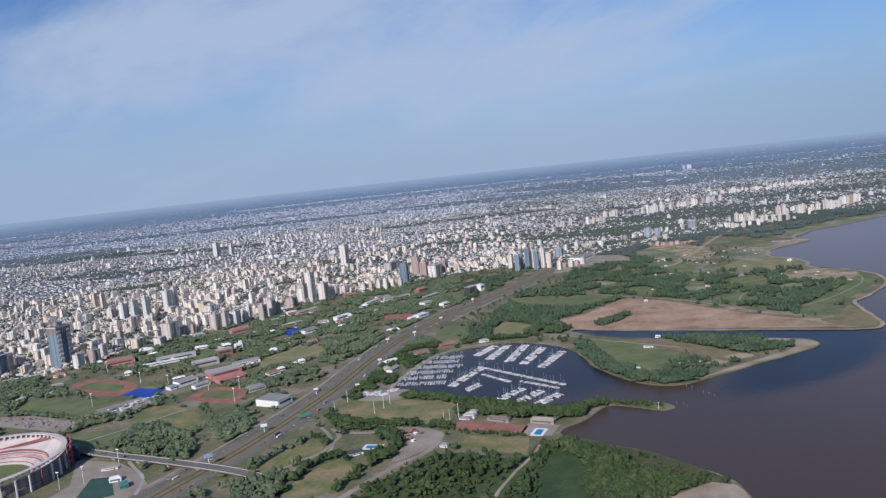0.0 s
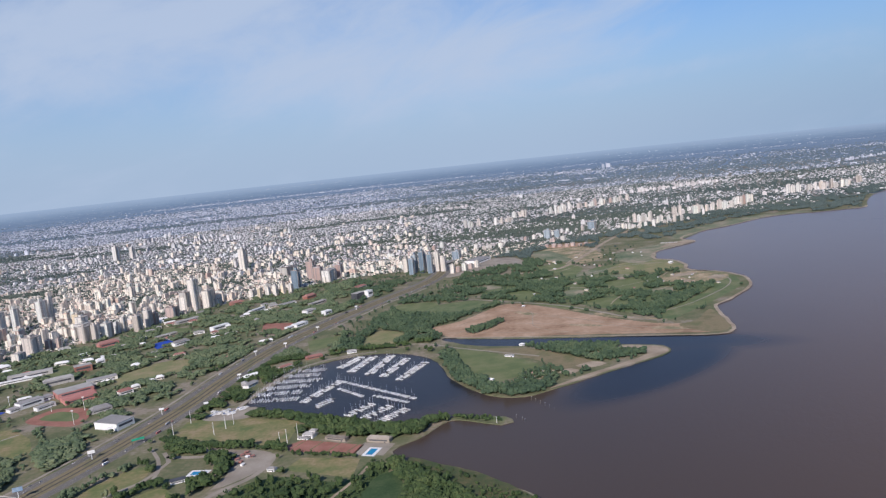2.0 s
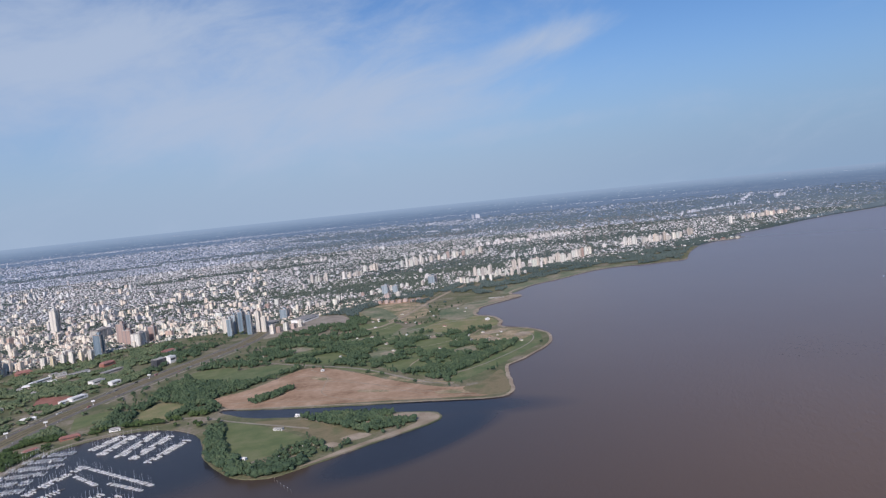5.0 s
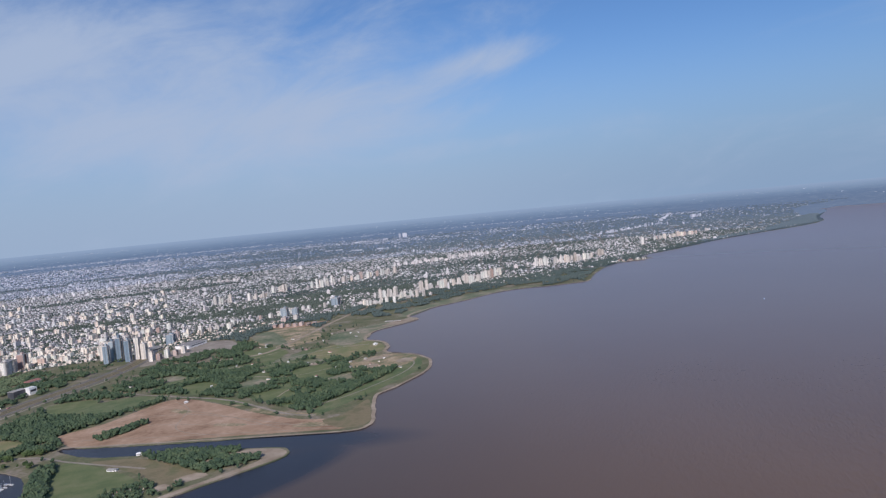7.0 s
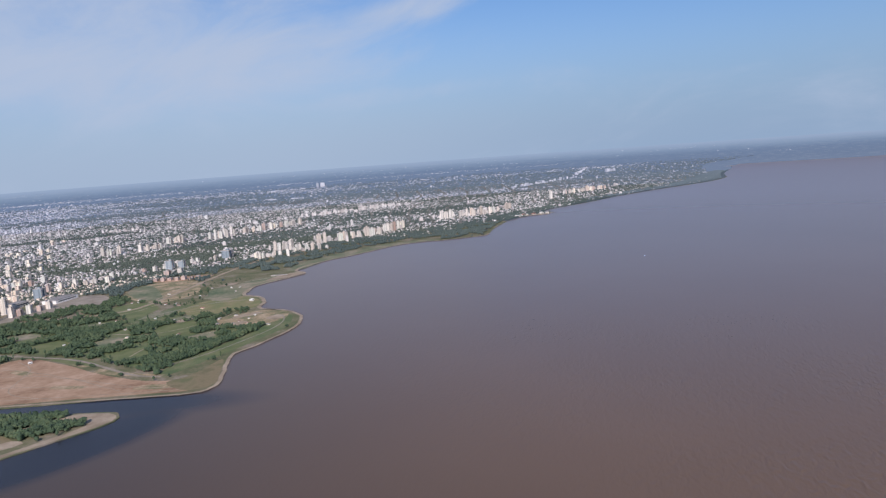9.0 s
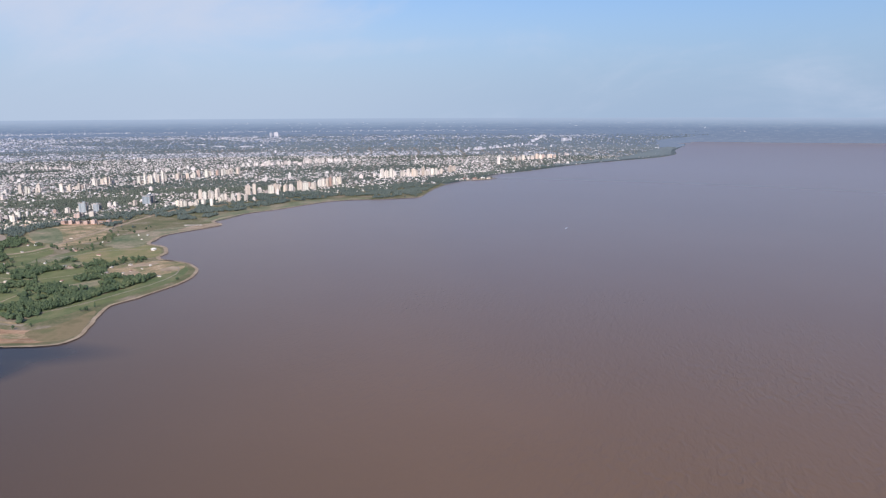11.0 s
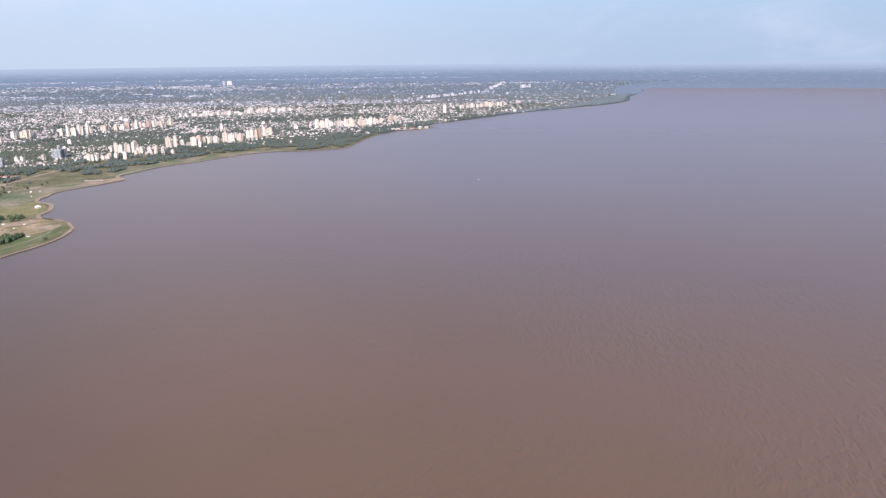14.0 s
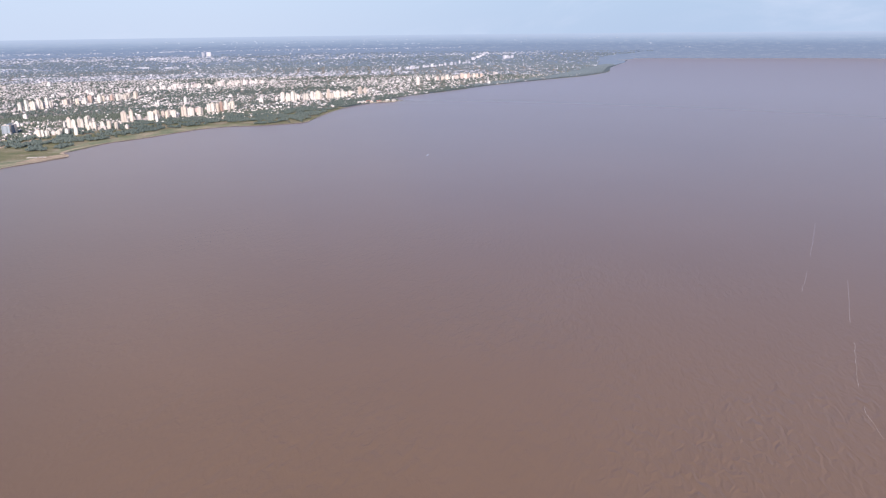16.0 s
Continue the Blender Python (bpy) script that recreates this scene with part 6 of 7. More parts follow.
trees = np.stack([x, y, np.full(n_t, 0.25), rng.random(n_t) * 6.28, size, size * rng.uniform(0.85, 1.15, n_t), rng.uniform(2.6, 5.0, n_t) * big * np.where(park, 0.68, 0.95)], 1)
order = np.argsort(trees[:, 1])
trees = trees[order]
single, rest = trees[:300], trees[300:]


def tree(seed):
    ob = empty("tree")
    bm = bmesh.new()
    rod(bm, (0, 0, -0.08), (0.02, 0.01, 0.42), 0.05, 6, 0.03)
    for k in range(3):
        a = k * 2.1 + seed
        rod(bm, (0.02, 0.01, 0.34), (0.2 * math.cos(a), 0.2 * math.sin(a), 0.62), 0.022, 5, 0.01)
    part("trunk", bm, M_BARK, ob)
    tv, tf, ti = clump_template(16, 90 + seed, whole=True)
    crown = new("crown", mesh_of("crown", tv, tf, [M_LEAF_OB]))
    crown.parent = ob
    return tagged(ob, "leafy green broadleaf tree in dense riverside woods", "tree", "riverside trees")


TREES = [tree(k) for k in range(6)]
for i, row in enumerate(single):
    if i < 6:
        ob = TREES[i]
        ob.location, ob.rotation_euler, ob.scale = row[:3], (0, 0, row[3]), row[4:7]
    else:
        ob = copy_thing(TREES[i % 6], pose(row[0], row[1], row[2], 0, 0, math.degrees(row[3])))
        ob.scale = row[4:7]
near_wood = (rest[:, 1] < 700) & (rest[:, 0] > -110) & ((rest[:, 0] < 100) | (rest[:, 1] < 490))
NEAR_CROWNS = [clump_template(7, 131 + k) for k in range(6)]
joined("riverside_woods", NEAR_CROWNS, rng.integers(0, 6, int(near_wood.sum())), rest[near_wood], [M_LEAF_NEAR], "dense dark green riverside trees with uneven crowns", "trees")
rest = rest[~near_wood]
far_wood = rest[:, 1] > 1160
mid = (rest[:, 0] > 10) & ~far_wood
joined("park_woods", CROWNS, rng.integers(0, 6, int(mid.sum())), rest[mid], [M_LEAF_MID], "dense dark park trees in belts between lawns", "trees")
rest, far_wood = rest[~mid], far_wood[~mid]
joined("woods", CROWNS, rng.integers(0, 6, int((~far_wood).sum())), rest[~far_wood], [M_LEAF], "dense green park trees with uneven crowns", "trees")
edge_wood = rest[:, 1] > 1850
far_wood &= ~edge_wood
joined("shore_woods", SMALL, rng.integers(0, 4, int(far_wood.sum())), rest[far_wood], [M_FARLEAF], "dark trees along the far shore, tinted for haze", "trees")
joined("headland_woods", TUFTS, rng.integers(0, 6, int(edge_wood.sum())), rest[edge_wood], [M_EDGELEAF], "woods on a far headland, blued for haze", "trees")

# ---------------------------------------------------------------- marina
M_HULL = material("white_gelcoat", [(0.55, 0.55, 0.55), (0.76, 0.76, 0.75), (0.86, 0.86, 0.85)], scale=0.3, fine=2, rough=0.35, random_ob=0.6)
M_MAST = material("aluminium_mast", [(0.55, 0.55, 0.56), (0.68, 0.68, 0.68)], scale=0.5, fine=2, rough=0.4, metallic=0.4)
M_CABIN = material("cabin_roof", [(0.62, 0.61, 0.59), (0.14, 0.18, 0.28), (0.40, 0.38, 0.35), (0.72, 0.71, 0.69)], scale=0.3, fine=2, rough=0.4, random_ob=0.85)
LEVEL = -0.45


def sailboat(seed):
    r = random.Random(seed)
    ob = empty("sailing_boat")
    bm = bmesh.new()
    stations = [(-0.5, 0.30, 0.0), (-0.2, 0.46, 0.0), (0.1, 0.46, 0.02), (0.35, 0.28, 0.05), (0.5, 0.03, 0.09)]
    rings = []
    for x, w, lift in stations:
        w *= 0.37
        rings.append([bm.verts.new((x, s * w * k, z + (lift if z > 0 else 0))) for s, k, z in ((-1, 1, 0.12), (-1, 0.75, -0.04), (1, 0.75, -0.04), (1, 1, 0.12))])
    for a, c in zip(rings[:-1], rings[1:]):
        for k in range(4):
            bm.faces.new((a[k], a[(k + 1) % 4], c[(k + 1) % 4], c[k]))
    bm.faces.new(rings[0][::-1])
    bm.faces.new(rings[-1])
    part("hull", bm, M_HULL, ob)
    bm = bmesh.new()
    box(bm, 0.02, 0, 0.125, 0.42, 0.2, 0.075, taper=0.78)
    part("cabin", bm, M_CABIN, ob)
    bm = bmesh.new()
    rod(bm, (0.08, 0, 0.12), (0.06, 0, r.uniform(1.5, 1.8)), 0.018, 5, 0.011)
    pole = part("mast", bm, M_MAST, ob)
    bm = bmesh.new()
    rod(bm, (0.06, 0, 0.27), (-0.34, 0, 0.29), 0.016, 5)
    part("boom", bm, M_CABIN, pole)
    return tagged(ob, "white sailing boat with a bare mast at its berth", "boat", "boats in the marina")


def motorboat(seed):
    ob = empty("motor_boat")
    bm = bmesh.new()
    stations = [(-0.5, 0.42, 0.0), (0.05, 0.44, 0.0), (0.35, 0.30, 0.04), (0.5, 0.04, 0.08)]
    rings = []
    for x, w, lift in stations:
        w *= 0.42
        rings.append([bm.verts.new((x, s * w * k, z + (lift if z > 0 else 0))) for s, k, z in ((-1, 1, 0.15), (-1, 0.7, -0.04), (1, 0.7, -0.04), (1, 1, 0.15))])
    for a, c in zip(rings[:-1], rings[1:]):
        for k in range(4):
            bm.faces.new((a[k], a[(k + 1) % 4], c[(k + 1) % 4], c[k]))
    bm.faces.new(rings[0][::-1])
    bm.faces.new(rings[-1])
    part("hull", bm, M_HULL, ob)
    bm = bmesh.new()
    box(bm, -0.02, 0, 0.15, 0.5, 0.28, 0.16, taper=0.75)
    part("cabin", bm, M_CABIN, ob)
    bm = bmesh.new()
    box(bm, 0.16, 0, 0.2, 0.05, 0.22, 0.1, taper=0.8)
    part("windscreen", bm, M_DARK, ob)
    return tagged(ob, "white motor boat moored on dark water", "boat", "boats in the marina")


BOATS = [sailboat(k) for k in range(4)] + [motorboat(7)]
used_boats = set()
boat_rng = random.Random(3)


def berth(k, x, y, turn, length):
    ob = BOATS[k]
    if k in used_boats:
        ob = copy_thing(ob, pose(x, y, LEVEL, 0, 0, math.degrees(turn)))
    else:
        used_boats.add(k)
        ob.location, ob.rotation_euler = (x, y, LEVEL), (0, 0, turn)
    ob.scale = (length, length * boat_rng.uniform(0.9, 1.1), length)
    return ob


def pier(x0, y0, x1, y1, step=2.9, reach=2.0, boats=True):
    length = math.hypot(x1 - x0, y1 - y0)
    a = math.atan2(y1 - y0, x1 - x0)
    ob = empty("pier", x0, y0, LEVEL, a)
    bm = bmesh.new()
    box(bm, length / 2, 0, 0.30, length, 0.7, 0.14)
    part("deck", bm, M_WOOD, ob)
    for k in range(5):
        bm = bmesh.new()
        rod(bm, (length * (k + 0.5) / 5, 0.5, -0.6), (length * (k + 0.5) / 5, 0.5, 1.0), 0.09, 6)
        part("pile", bm, M_WOOD, ob)
    tagged(ob, "weathered plank pier lined with moored boats", "pier", "piers of the marina")
    if not boats:
        return
    u = (math.cos(a), math.sin(a))
    k = 0
    s = 1.5
    while s < length - 0.5:
        for side_of in (-1, 1):
            if boat_rng.random() < 0.14:
                continue
            off = side_of * reach
            x, y = x0 + u[0] * s - u[1] * off, y0 + u[1] * s + u[0] * off
            berth(boat_rng.choice((0, 1, 2, 3, 4)), x, y, a + math.pi / 2 * (1 if boat_rng.random() < 0.5 else -1) + boat_rng.uniform(-.05, .05), boat_rng.uniform(3.1, 4.5))
        s += step * boat_rng.uniform(0.9, 1.1)


for x0, y0, x1, y1 in ((32, 670, 12, 641), (44, 668, 23, 624), (60, 662, 39, 610), (74, 646, 50, 597), (89, 626, 64, 584), (-12, 556, 17, 603), (-1, 541, 14, 557), (24, 512, 43, 533), (36, 502, 58, 524), (45, 489, 68, 511)):
    pier(x0, y0, x1, y1)
for x0, y0, x1, y1 in ((-33, 652, 2, 642), (-38, 638, -2, 629), (-43, 622, -1, 613), (-50, 606, -9, 600), (-55, 592, -14, 585), (-56, 576, -16, 568)):
    pier(x0, y0, x1, y1, step=2.2, reach=2.1)
for x0, y0, x1, y1, count in ((19, 597, 76, 530, 24), (14, 582, 36, 551, 11), (43, 552, 70, 524, 12)):
    a = math.atan2(y1 - y0, x1 - x0)
    for k in range(count):
        u = (k + boat_rng.uniform(0.2, 0.8)) / count
        berth(boat_rng.choice((0, 1, 2, 3, 4)), x0 + (x1 - x0) * u, y0 + (y1 - y0) * u, a + 1.1 + boat_rng.uniform(-.15, .15), boat_rng.uniform(3.2, 4.2))
berth(4, 1018, 862, 0.4, 3.0)
for k, (x, y) in enumerate(((156, 497), (158, 492), (160, 486), (162, 481), (164, 476), (166, 471), (142, 461), (143, 457), (139, 466))):
    ob = empty("mooring_post", x, y, LEVEL)
    bm = bmesh.new()
    rod(bm, (0, 0, -0.8), (0.05, 0, 2.0), 0.16, 6, 0.13)
    part("timber", bm, M_WOOD, ob)
    bm = bmesh.new()
    rod(bm, (0.05, 0, 2.0), (0.05, 0, 2.2), 0.15, 6)
    part("cap", bm, M_WHITE, ob)
    tagged(ob, "weathered timber mooring post standing in the river", "post", "mooring posts")

# ---------------------------------------------------------------- buildings of the clubs and the park


def building(name, x, y, turn, w, d, h, wall, roof, label, category="building", pitched=True, extra=()):
    """A low building: walls on a plinth, a pitched or flat roof with eaves, door and window strips; extra wings as x, y, w, d, h."""
    ob = empty(name, x, y, 0, turn)
    for k, (ex, ey, ew, ed, eh) in enumerate(((0, 0, w, d, h),) + tuple(extra)):
        bm = bmesh.new()
        box(bm, ex, ey, -0.05, ew, ed, eh + 0.05)
        body = part("wall", bm, wall, ob)
        bm = bmesh.new()
        if pitched:
            e, rise = 0.3, 0.28 * min(ew, ed)
            long_x = ew >= ed
            c = [bm.verts.new((ex + a * (ew / 2 + e), ey + b * (ed / 2 + e), eh)) for a, b in ((-1, -1), (1, -1), (1, 1), (-1, 1))]
            inset = (max(ew, ed) - 0.7 * min(ew, ed)) / 2
            rdg = [bm.verts.new((ex + s * (inset if long_x else 0), ey + s * (0 if long_x else inset), eh + rise)) for s in (-1, 1)]
            if long_x:
                for q in ((c[0], c[1], rdg[1], rdg[0]), (c[1], c[2], rdg[1]), (c[2], c[3], rdg[0], rdg[1]), (c[3], c[0], rdg[0])):
                    bm.faces.new(q)
            else:
                for q in ((c[0], c[1], rdg[0]), (c[1], c[2], rdg[1], rdg[0]), (c[2], c[3], rdg[1]), (c[3], c[0], rdg[0], rdg[1])):
                    bm.faces.new(q)
            bm.faces.new(c[::-1])
        else:
            box(bm, ex, ey, eh, ew + 0.3, ed + 0.3, 0.25)
        part("roof", bm, roof, ob)
        bm = bmesh.new()
        box(bm, ex, ey - ed / 2 - 0.02, eh * 0.45, ew * 0.8, 0.08, eh * 0.3)
        part("window_band", bm, M_DARK, body)
        bm = bmesh.new()
        box(bm, ex + ew * 0.3, ey - ed / 2 - 0.04, 0, 0.8, 0.1, min(0.9, eh * 0.8))
        part("door", bm, M_DARK, body)
    return tagged(ob, label, category)


building("sports_hall", -153, 557, 1.05, 16, 24, 5.4, M_WHITE, M_GREYROOF, "white sports hall with a grey curved roof by the motorway", "hall", False)
building("club_house", -256, 645, 0.9, 20, 10, 5.0, M_WHITE, M_GREYROOF, "white stepped club building with flat roofs", "clubhouse", False, ((15, 2, 10, 9, 3.4), (-14, -1, 9, 8, 2.8)))
building("sports_complex", -228, 668, 0.62, 30, 18, 4.8, M_REDBRICK, M_CONCRETE, "red-walled sports hall with a pale grey roof among trees", "building", False)
building("sports_complex", -215, 646, 0.62, 26, 20, 3.6, M_REDBRICK, M_REDBRICK, "red-roofed sports hall beside a running track", "building", False, ())
building("rugby_pavilion", 1, 480, -0.5, 8, 5, 2.4, M_WHITE, M_GREYROOF, "white two-tier pavilion beside a rugby field", "pavilion", True, ((1, 4, 5, 4, 3.4), (-2, -4, 8, 3, 1.2)))
building("garden_house", -17, 432, -0.4, 5, 3.5, 1.8, M_WHITE, M_GREYROOF, "small pale house at the edge of the woods", "house")
building("pool_house", -73, 434, 0.35, 9, 5, 1.6, M_WHITE, M_DARK, "dark-roofed pool house with white walls", "building", False)
building("grandstand", -311, 738, 0.42, 44, 4.5, 2.6, M_WHITE, M_WHITE, "long white grandstand roof beside a sports field", "grandstand", False)
building("shed", -140, 886, 0.3, 16, 6, 2.6, M_WHITE, M_WHITE, "white low club shed among trees", "shed", True)
building("shed", -166, 870, 0.3, 13, 5, 2.4, M_WHITE, M_GREYROOF, "pale low club shed among trees", "shed", True)
building("market_hall", -44, 846, 0.9, 18, 9, 3.2, M_WHITE, M_WHITE, "white hall with low wings beside the motorway", "hall", False, ((-14, 3, 10, 6, 2.2),))
building("boat_shed", -62, 620, 1.1, 14, 6, 2.4, M_WHITE, M_GREYROOF, "pale boat shed beside the marina", "shed", True)
building("boat_shed", -38, 664, 0.75, 12, 5, 2.2, M_WHITE, M_REDROOF, "red-roofed office beside the marina", "building", True)
building("boat_shed", -14, 688, 0.4, 16, 5, 2.2, M_CLAY, M_REDROOF, "low red-tiled marina building", "building", True)
building("boat_shed", 22, 690, 0.1, 9, 4, 2.2, M_WHITE, M_GREYROOF, "white marina hut among trees", "building", True)
building("rowing_club", 48, 456, -0.45, 16, 5, 2.6, M_PAVING, M_PAVING, "brownish stone rowing club beside a pool", "clubhouse", True)
building("rowing_club", 20, 468, -0.55, 16, 4, 2.2, M_PAVING, M_WOOD, "brown-roofed changing rooms behind clay courts", "building", True)
building("island_shelter", 161, 610, -0.5, 8, 3, 1.4, M_WHITE, M_CONCRETE, "white shelter at the edge of a meadow", "shelter", False)
building("island_house", 135, 549, -0.5, 4, 3, 1.8, M_WHITE, M_WHITE, "white little house by the river bank", "house", True)
building("island_house", 178, 640, -0.4, 4.5, 2.5, 1.6, M_WHITE, M_WHITE, "white hut beside the channel", "house", True)
building("field_hut", 143, 716, -0.4, 3, 2.4, 1.8, M_WHITE, M_WHITE, "white hut on bare earth", "hut", True)
building("site_hut", 212, 800, -0.6, 3.5, 2.2, 1.6, M_WHITE, M_WHITE, "white cabin beside a dirt track", "hut", True)
building("riverside_pavilion", 453, 965, 0.4, 5, 4, 2.2, M_WHITE, M_WHITE, "white peaked pavilion on a grassy point", "pavilion", True)
building("school", -215, 700, 0.5, 26, 10, 3.2, M_WALL_OB, M_GREYROOF, "grey-roofed school building among trees", "school", False)
building("gallery", -252, 750, 0.5, 16, 10, 6.5, M_CLAY, M_CONCRETE, "square pinkish brick block among park trees", "building", False)
building("park_villa", -243, 772, 0.6, 8, 6, 5.0, M_WHITE, M_WHITE, "white villa with a small turret among trees", "house", True, ((3, 2, 3, 3, 7.5),))
building("depot", -77, 995, 0.75, 26, 7, 2.8, M_WHITE, M_GREYROOF, "long pale depot beside the railway", "depot", False)
building("depot", -156, 1050, 0.5, 20, 9, 3.0, M_CLAY, M_REDROOF, "red-tiled club building at the park's edge", "building", True)
building("depot", 20, 1060, 0.9, 24, 8, 3.0, M_WHITE, M_REDROOF, "pale depot with a red roof", "depot", True)
building("shopping_centre", 215, 1190, 0.95, 46, 24, 5.0, M_WHITE, M_GREYROOF, "wide pale shopping centre with a flat roof", "building", False)
building("shopping_centre", 160, 1190, 0.95, 26, 18, 6.0, M_WALL_OB, M_GREYROOF, "pale commercial block with a flat roof", "building", False)
building("long_shelter", 528, 1151, -0.38, 26, 3.2, 1.1, M_CONCRETE, M_CONCRETE, "long pale shelter on a sandy cape", "shelter", False)
for club in NORTH_CLUBS + STADIUM_CLUBS:
    building(*club, pitched=club[8] in (M_REDROOF, M_GREYROOF))
house_rng = random.Random(12)
for k in range(9):
    building("harbour_house", 1210 + 13 * k + house_rng.uniform(-3, 3), 1592 + 0.6 * k + house_rng.uniform(-4, 10), 0.1 + house_rng.uniform(-0.2, 0.2), house_rng.uniform(8, 13), house_rng.uniform(5, 8), house_rng.uniform(2.2, 4), M_WALL_OB, house_rng.choice((M_REDROOF, M_WHITE, M_CONCRETE)), "low pale house on a far harbour mole", "house", True)
for k in range(30):
    x, y = house_rng.uniform(230, 470), house_rng.uniform(820, 1120)
    if inside(LAND, [x], [y])[0] and line_distance(COAST[::3], np.array([x]), np.array([y]))[0] > 10:
        building("park_hut", x, y, house_rng.uniform(0, 3), house_rng.uniform(2.0, 4.2), house_rng.uniform(1.4, 2.4), 1.1, M_WHITE, house_rng.choice((M_WHITE, M_CONCRETE, M_REDROOF)), "small white hut between park trees", "hut", True)
for x, y in ((353, 907), (394, 846), (395, 828), (443, 803), (254, 901), (330, 880), (300, 850), (230, 930), (420, 880), (365, 1005), (390, 960), (280, 1060), (320, 1090), (230, 1090), (360, 1110), (420, 1110)):
    building("park_house", x, y, house_rng.uniform(0, 3), house_rng.uniform(3, 5), house_rng.uniform(2.2, 3.2), 1.3, M_WALL_OB, house_rng.choice((M_REDROOF, M_GREYROOF, M_GREYROOF)), "small pale house among park trees", "house", True)
for k in range(95):
    x, y = house_rng.uniform(-420, -60), house_rng.uniform(620, 1050)
    if y > 690 + (x + 430) * 1.0 + 120 or line_distance(AXIS, np.array([x]), np.array([y]))[0] < 24 or any(inside(p, [x], [y])[0] for p in PATCHES):
        continue
    building("park_house", x, y, house_rng.uniform(0.2, 0.7), house_rng.uniform(5, 15), house_rng.uniform(3.5, 7.5), house_rng.uniform(1.6, 2.8), M_WALL_OB, house_rng.choice((M_REDROOF, M_GREYROOF, M_CONCRETE, M_WHITE, M_WHITE)), "low pale club building among trees", "house", True)


def pool(x, y, turn, w, d, label):
    ob = empty("swimming_pool", x, y, 0.1, turn)
    bm = bmesh.new()
    box(bm, 0, 0, 0.0, w + 4, d + 4, 0.08)
    part("deck", bm, M_WHITE, ob)
    bm = bmesh.new()
    box(bm, 0, 0, 0.085, w, d, 0.03)
    part("water_surface", bm, M_POOL, ob)
    return tagged(ob, label, "pool")


pool(-63, 443, -0.25, 9, 4.5, "blue swimming pool with a pale deck")
pool(43, 440, 1.15, 9, 4.5, "blue swimming pool on a riverside terrace")


# ---------------------------------------------------------------- stadium
def ellipse(rx, ry, z, count=48):
    return [(rx * math.cos(k * math.tau / count), ry * math.sin(k * math.tau / count), z) for k in range(count)]


def bowl(rings, close_top=False):
    bm = bmesh.new()
    made = [[bm.verts.new(p) for p in ring] for ring in rings]
    n_r = len(rings[0])
    for a, c in zip(made[:-1], made[1:]):
        for k in range(n_r):
            bm.faces.new((a[k], a[(k + 1) % n_r], c[(k + 1) % n_r], c[k]))
    return bm


M_STAND = material("pale_seating", [(0.50, 0.44, 0.42), (0.60, 0.53, 0.50), (0.66, 0.59, 0.55)], scale=0.1, fine=1.2, fine_amount=0.7)
M_STAND_RED = material("red_seating", [(0.26, 0.085, 0.085), (0.36, 0.15, 0.145)], scale=0.1, fine=0.8)
stadium = empty("stadium", -324, 449, 0, 0.35)
stadium.scale = (0.95, 1.08, 0.92)
# outer wall coloured dark to stand for the shaded recess behind white frames
part("outer_wall", bowl([ellipse(58, 50, 0), ellipse(58, 50, 4.0), ellipse(57, 49, 4.2), ellipse(57, 49, 10.5), ellipse(58.5, 50.5, 10.6), ellipse(58.5, 50.5, 12.0), ellipse(57.2, 49.2, 12.0)]), M_BAREFLOORS, stadium)
upper = part("upper_stand", bowl([ellipse(57.2, 49.2, 11.95), ellipse(50, 42.5, 8.6), ellipse(45, 37.5, 6.6), ellipse(45, 37.5, 5.6)]), M_STAND, stadium)
part("red_band", bowl([ellipse(45.6, 38.1, 6.85), ellipse(44.9, 37.4, 6.8), ellipse(44.9, 37.4, 5.7)]), M_STAND_RED, stadium)
part("lower_stand", bowl([ellipse(46, 38.5, 5.5), ellipse(38, 31, 2.2), ellipse(34, 27, 0.9), ellipse(34, 27, 0)]), M_STAND, stadium)
part("lower_red_band", bowl([ellipse(43, 35.7, 4.4), ellipse(40.5, 33.3, 3.4)]), M_STAND_RED, stadium)
bm = bmesh.new()
bm.faces.new([bm.verts.new((x, y, 0.12)) for x, y, z in ellipse(34, 27, 0)])
part("pitch", bm, M_LAWN, stadium)
for a in (2.1, 2.6, 5.2):
    bm = bmesh.new()
    q = [(58 * math.cos(a + s) * k, 50 * math.sin(a + s) * k, z) for s, k, z in ((0.03, 0.985, 12.05), (-0.03, 0.985, 12.05), (-0.16, 0.80, 7.2), (-0.10, 0.80, 7.2))]
    bm.faces.new([bm.verts.new(p) for p in q])
    part("red_aisle", bm, M_STAND_RED, upper)
for k in range(40):
    a = k * math.tau / 40
    bm = bmesh.new()
    box(bm, 58.6 * math.cos(a), 50.6 * math.sin(a), 0, 1.0, 0.8, 11.8, a)
    part("buttress", bm, M_WHITE if k % 4 else M_STAND_RED, stadium)
for k in range(4):
    a = 0.1 + k * math.pi / 2
    bm = bmesh.new()
    for lv in range(8):
        box(bm, 62 * math.cos(a), 54 * math.sin(a), 0.3 + 1.35 * lv, 5.5, 6.5, 0.4, a)
    box(bm, 62 * math.cos(a), 54 * math.sin(a), 0, 2.2, 2.2, 11.5, a)
    part("ramp_tower", bm, M_DARK, stadium)
# open colonnade under the rim and roofed walkway round the bowl
for k in range(84):
    a = k * math.tau / 84
    bm = bmesh.new()
    box(bm, 55.6 * math.cos(a), 47.6 * math.sin(a), 12.0, 0.7, 1.3, 2.3, a)
    part("column", bm, M_STAND, stadium)
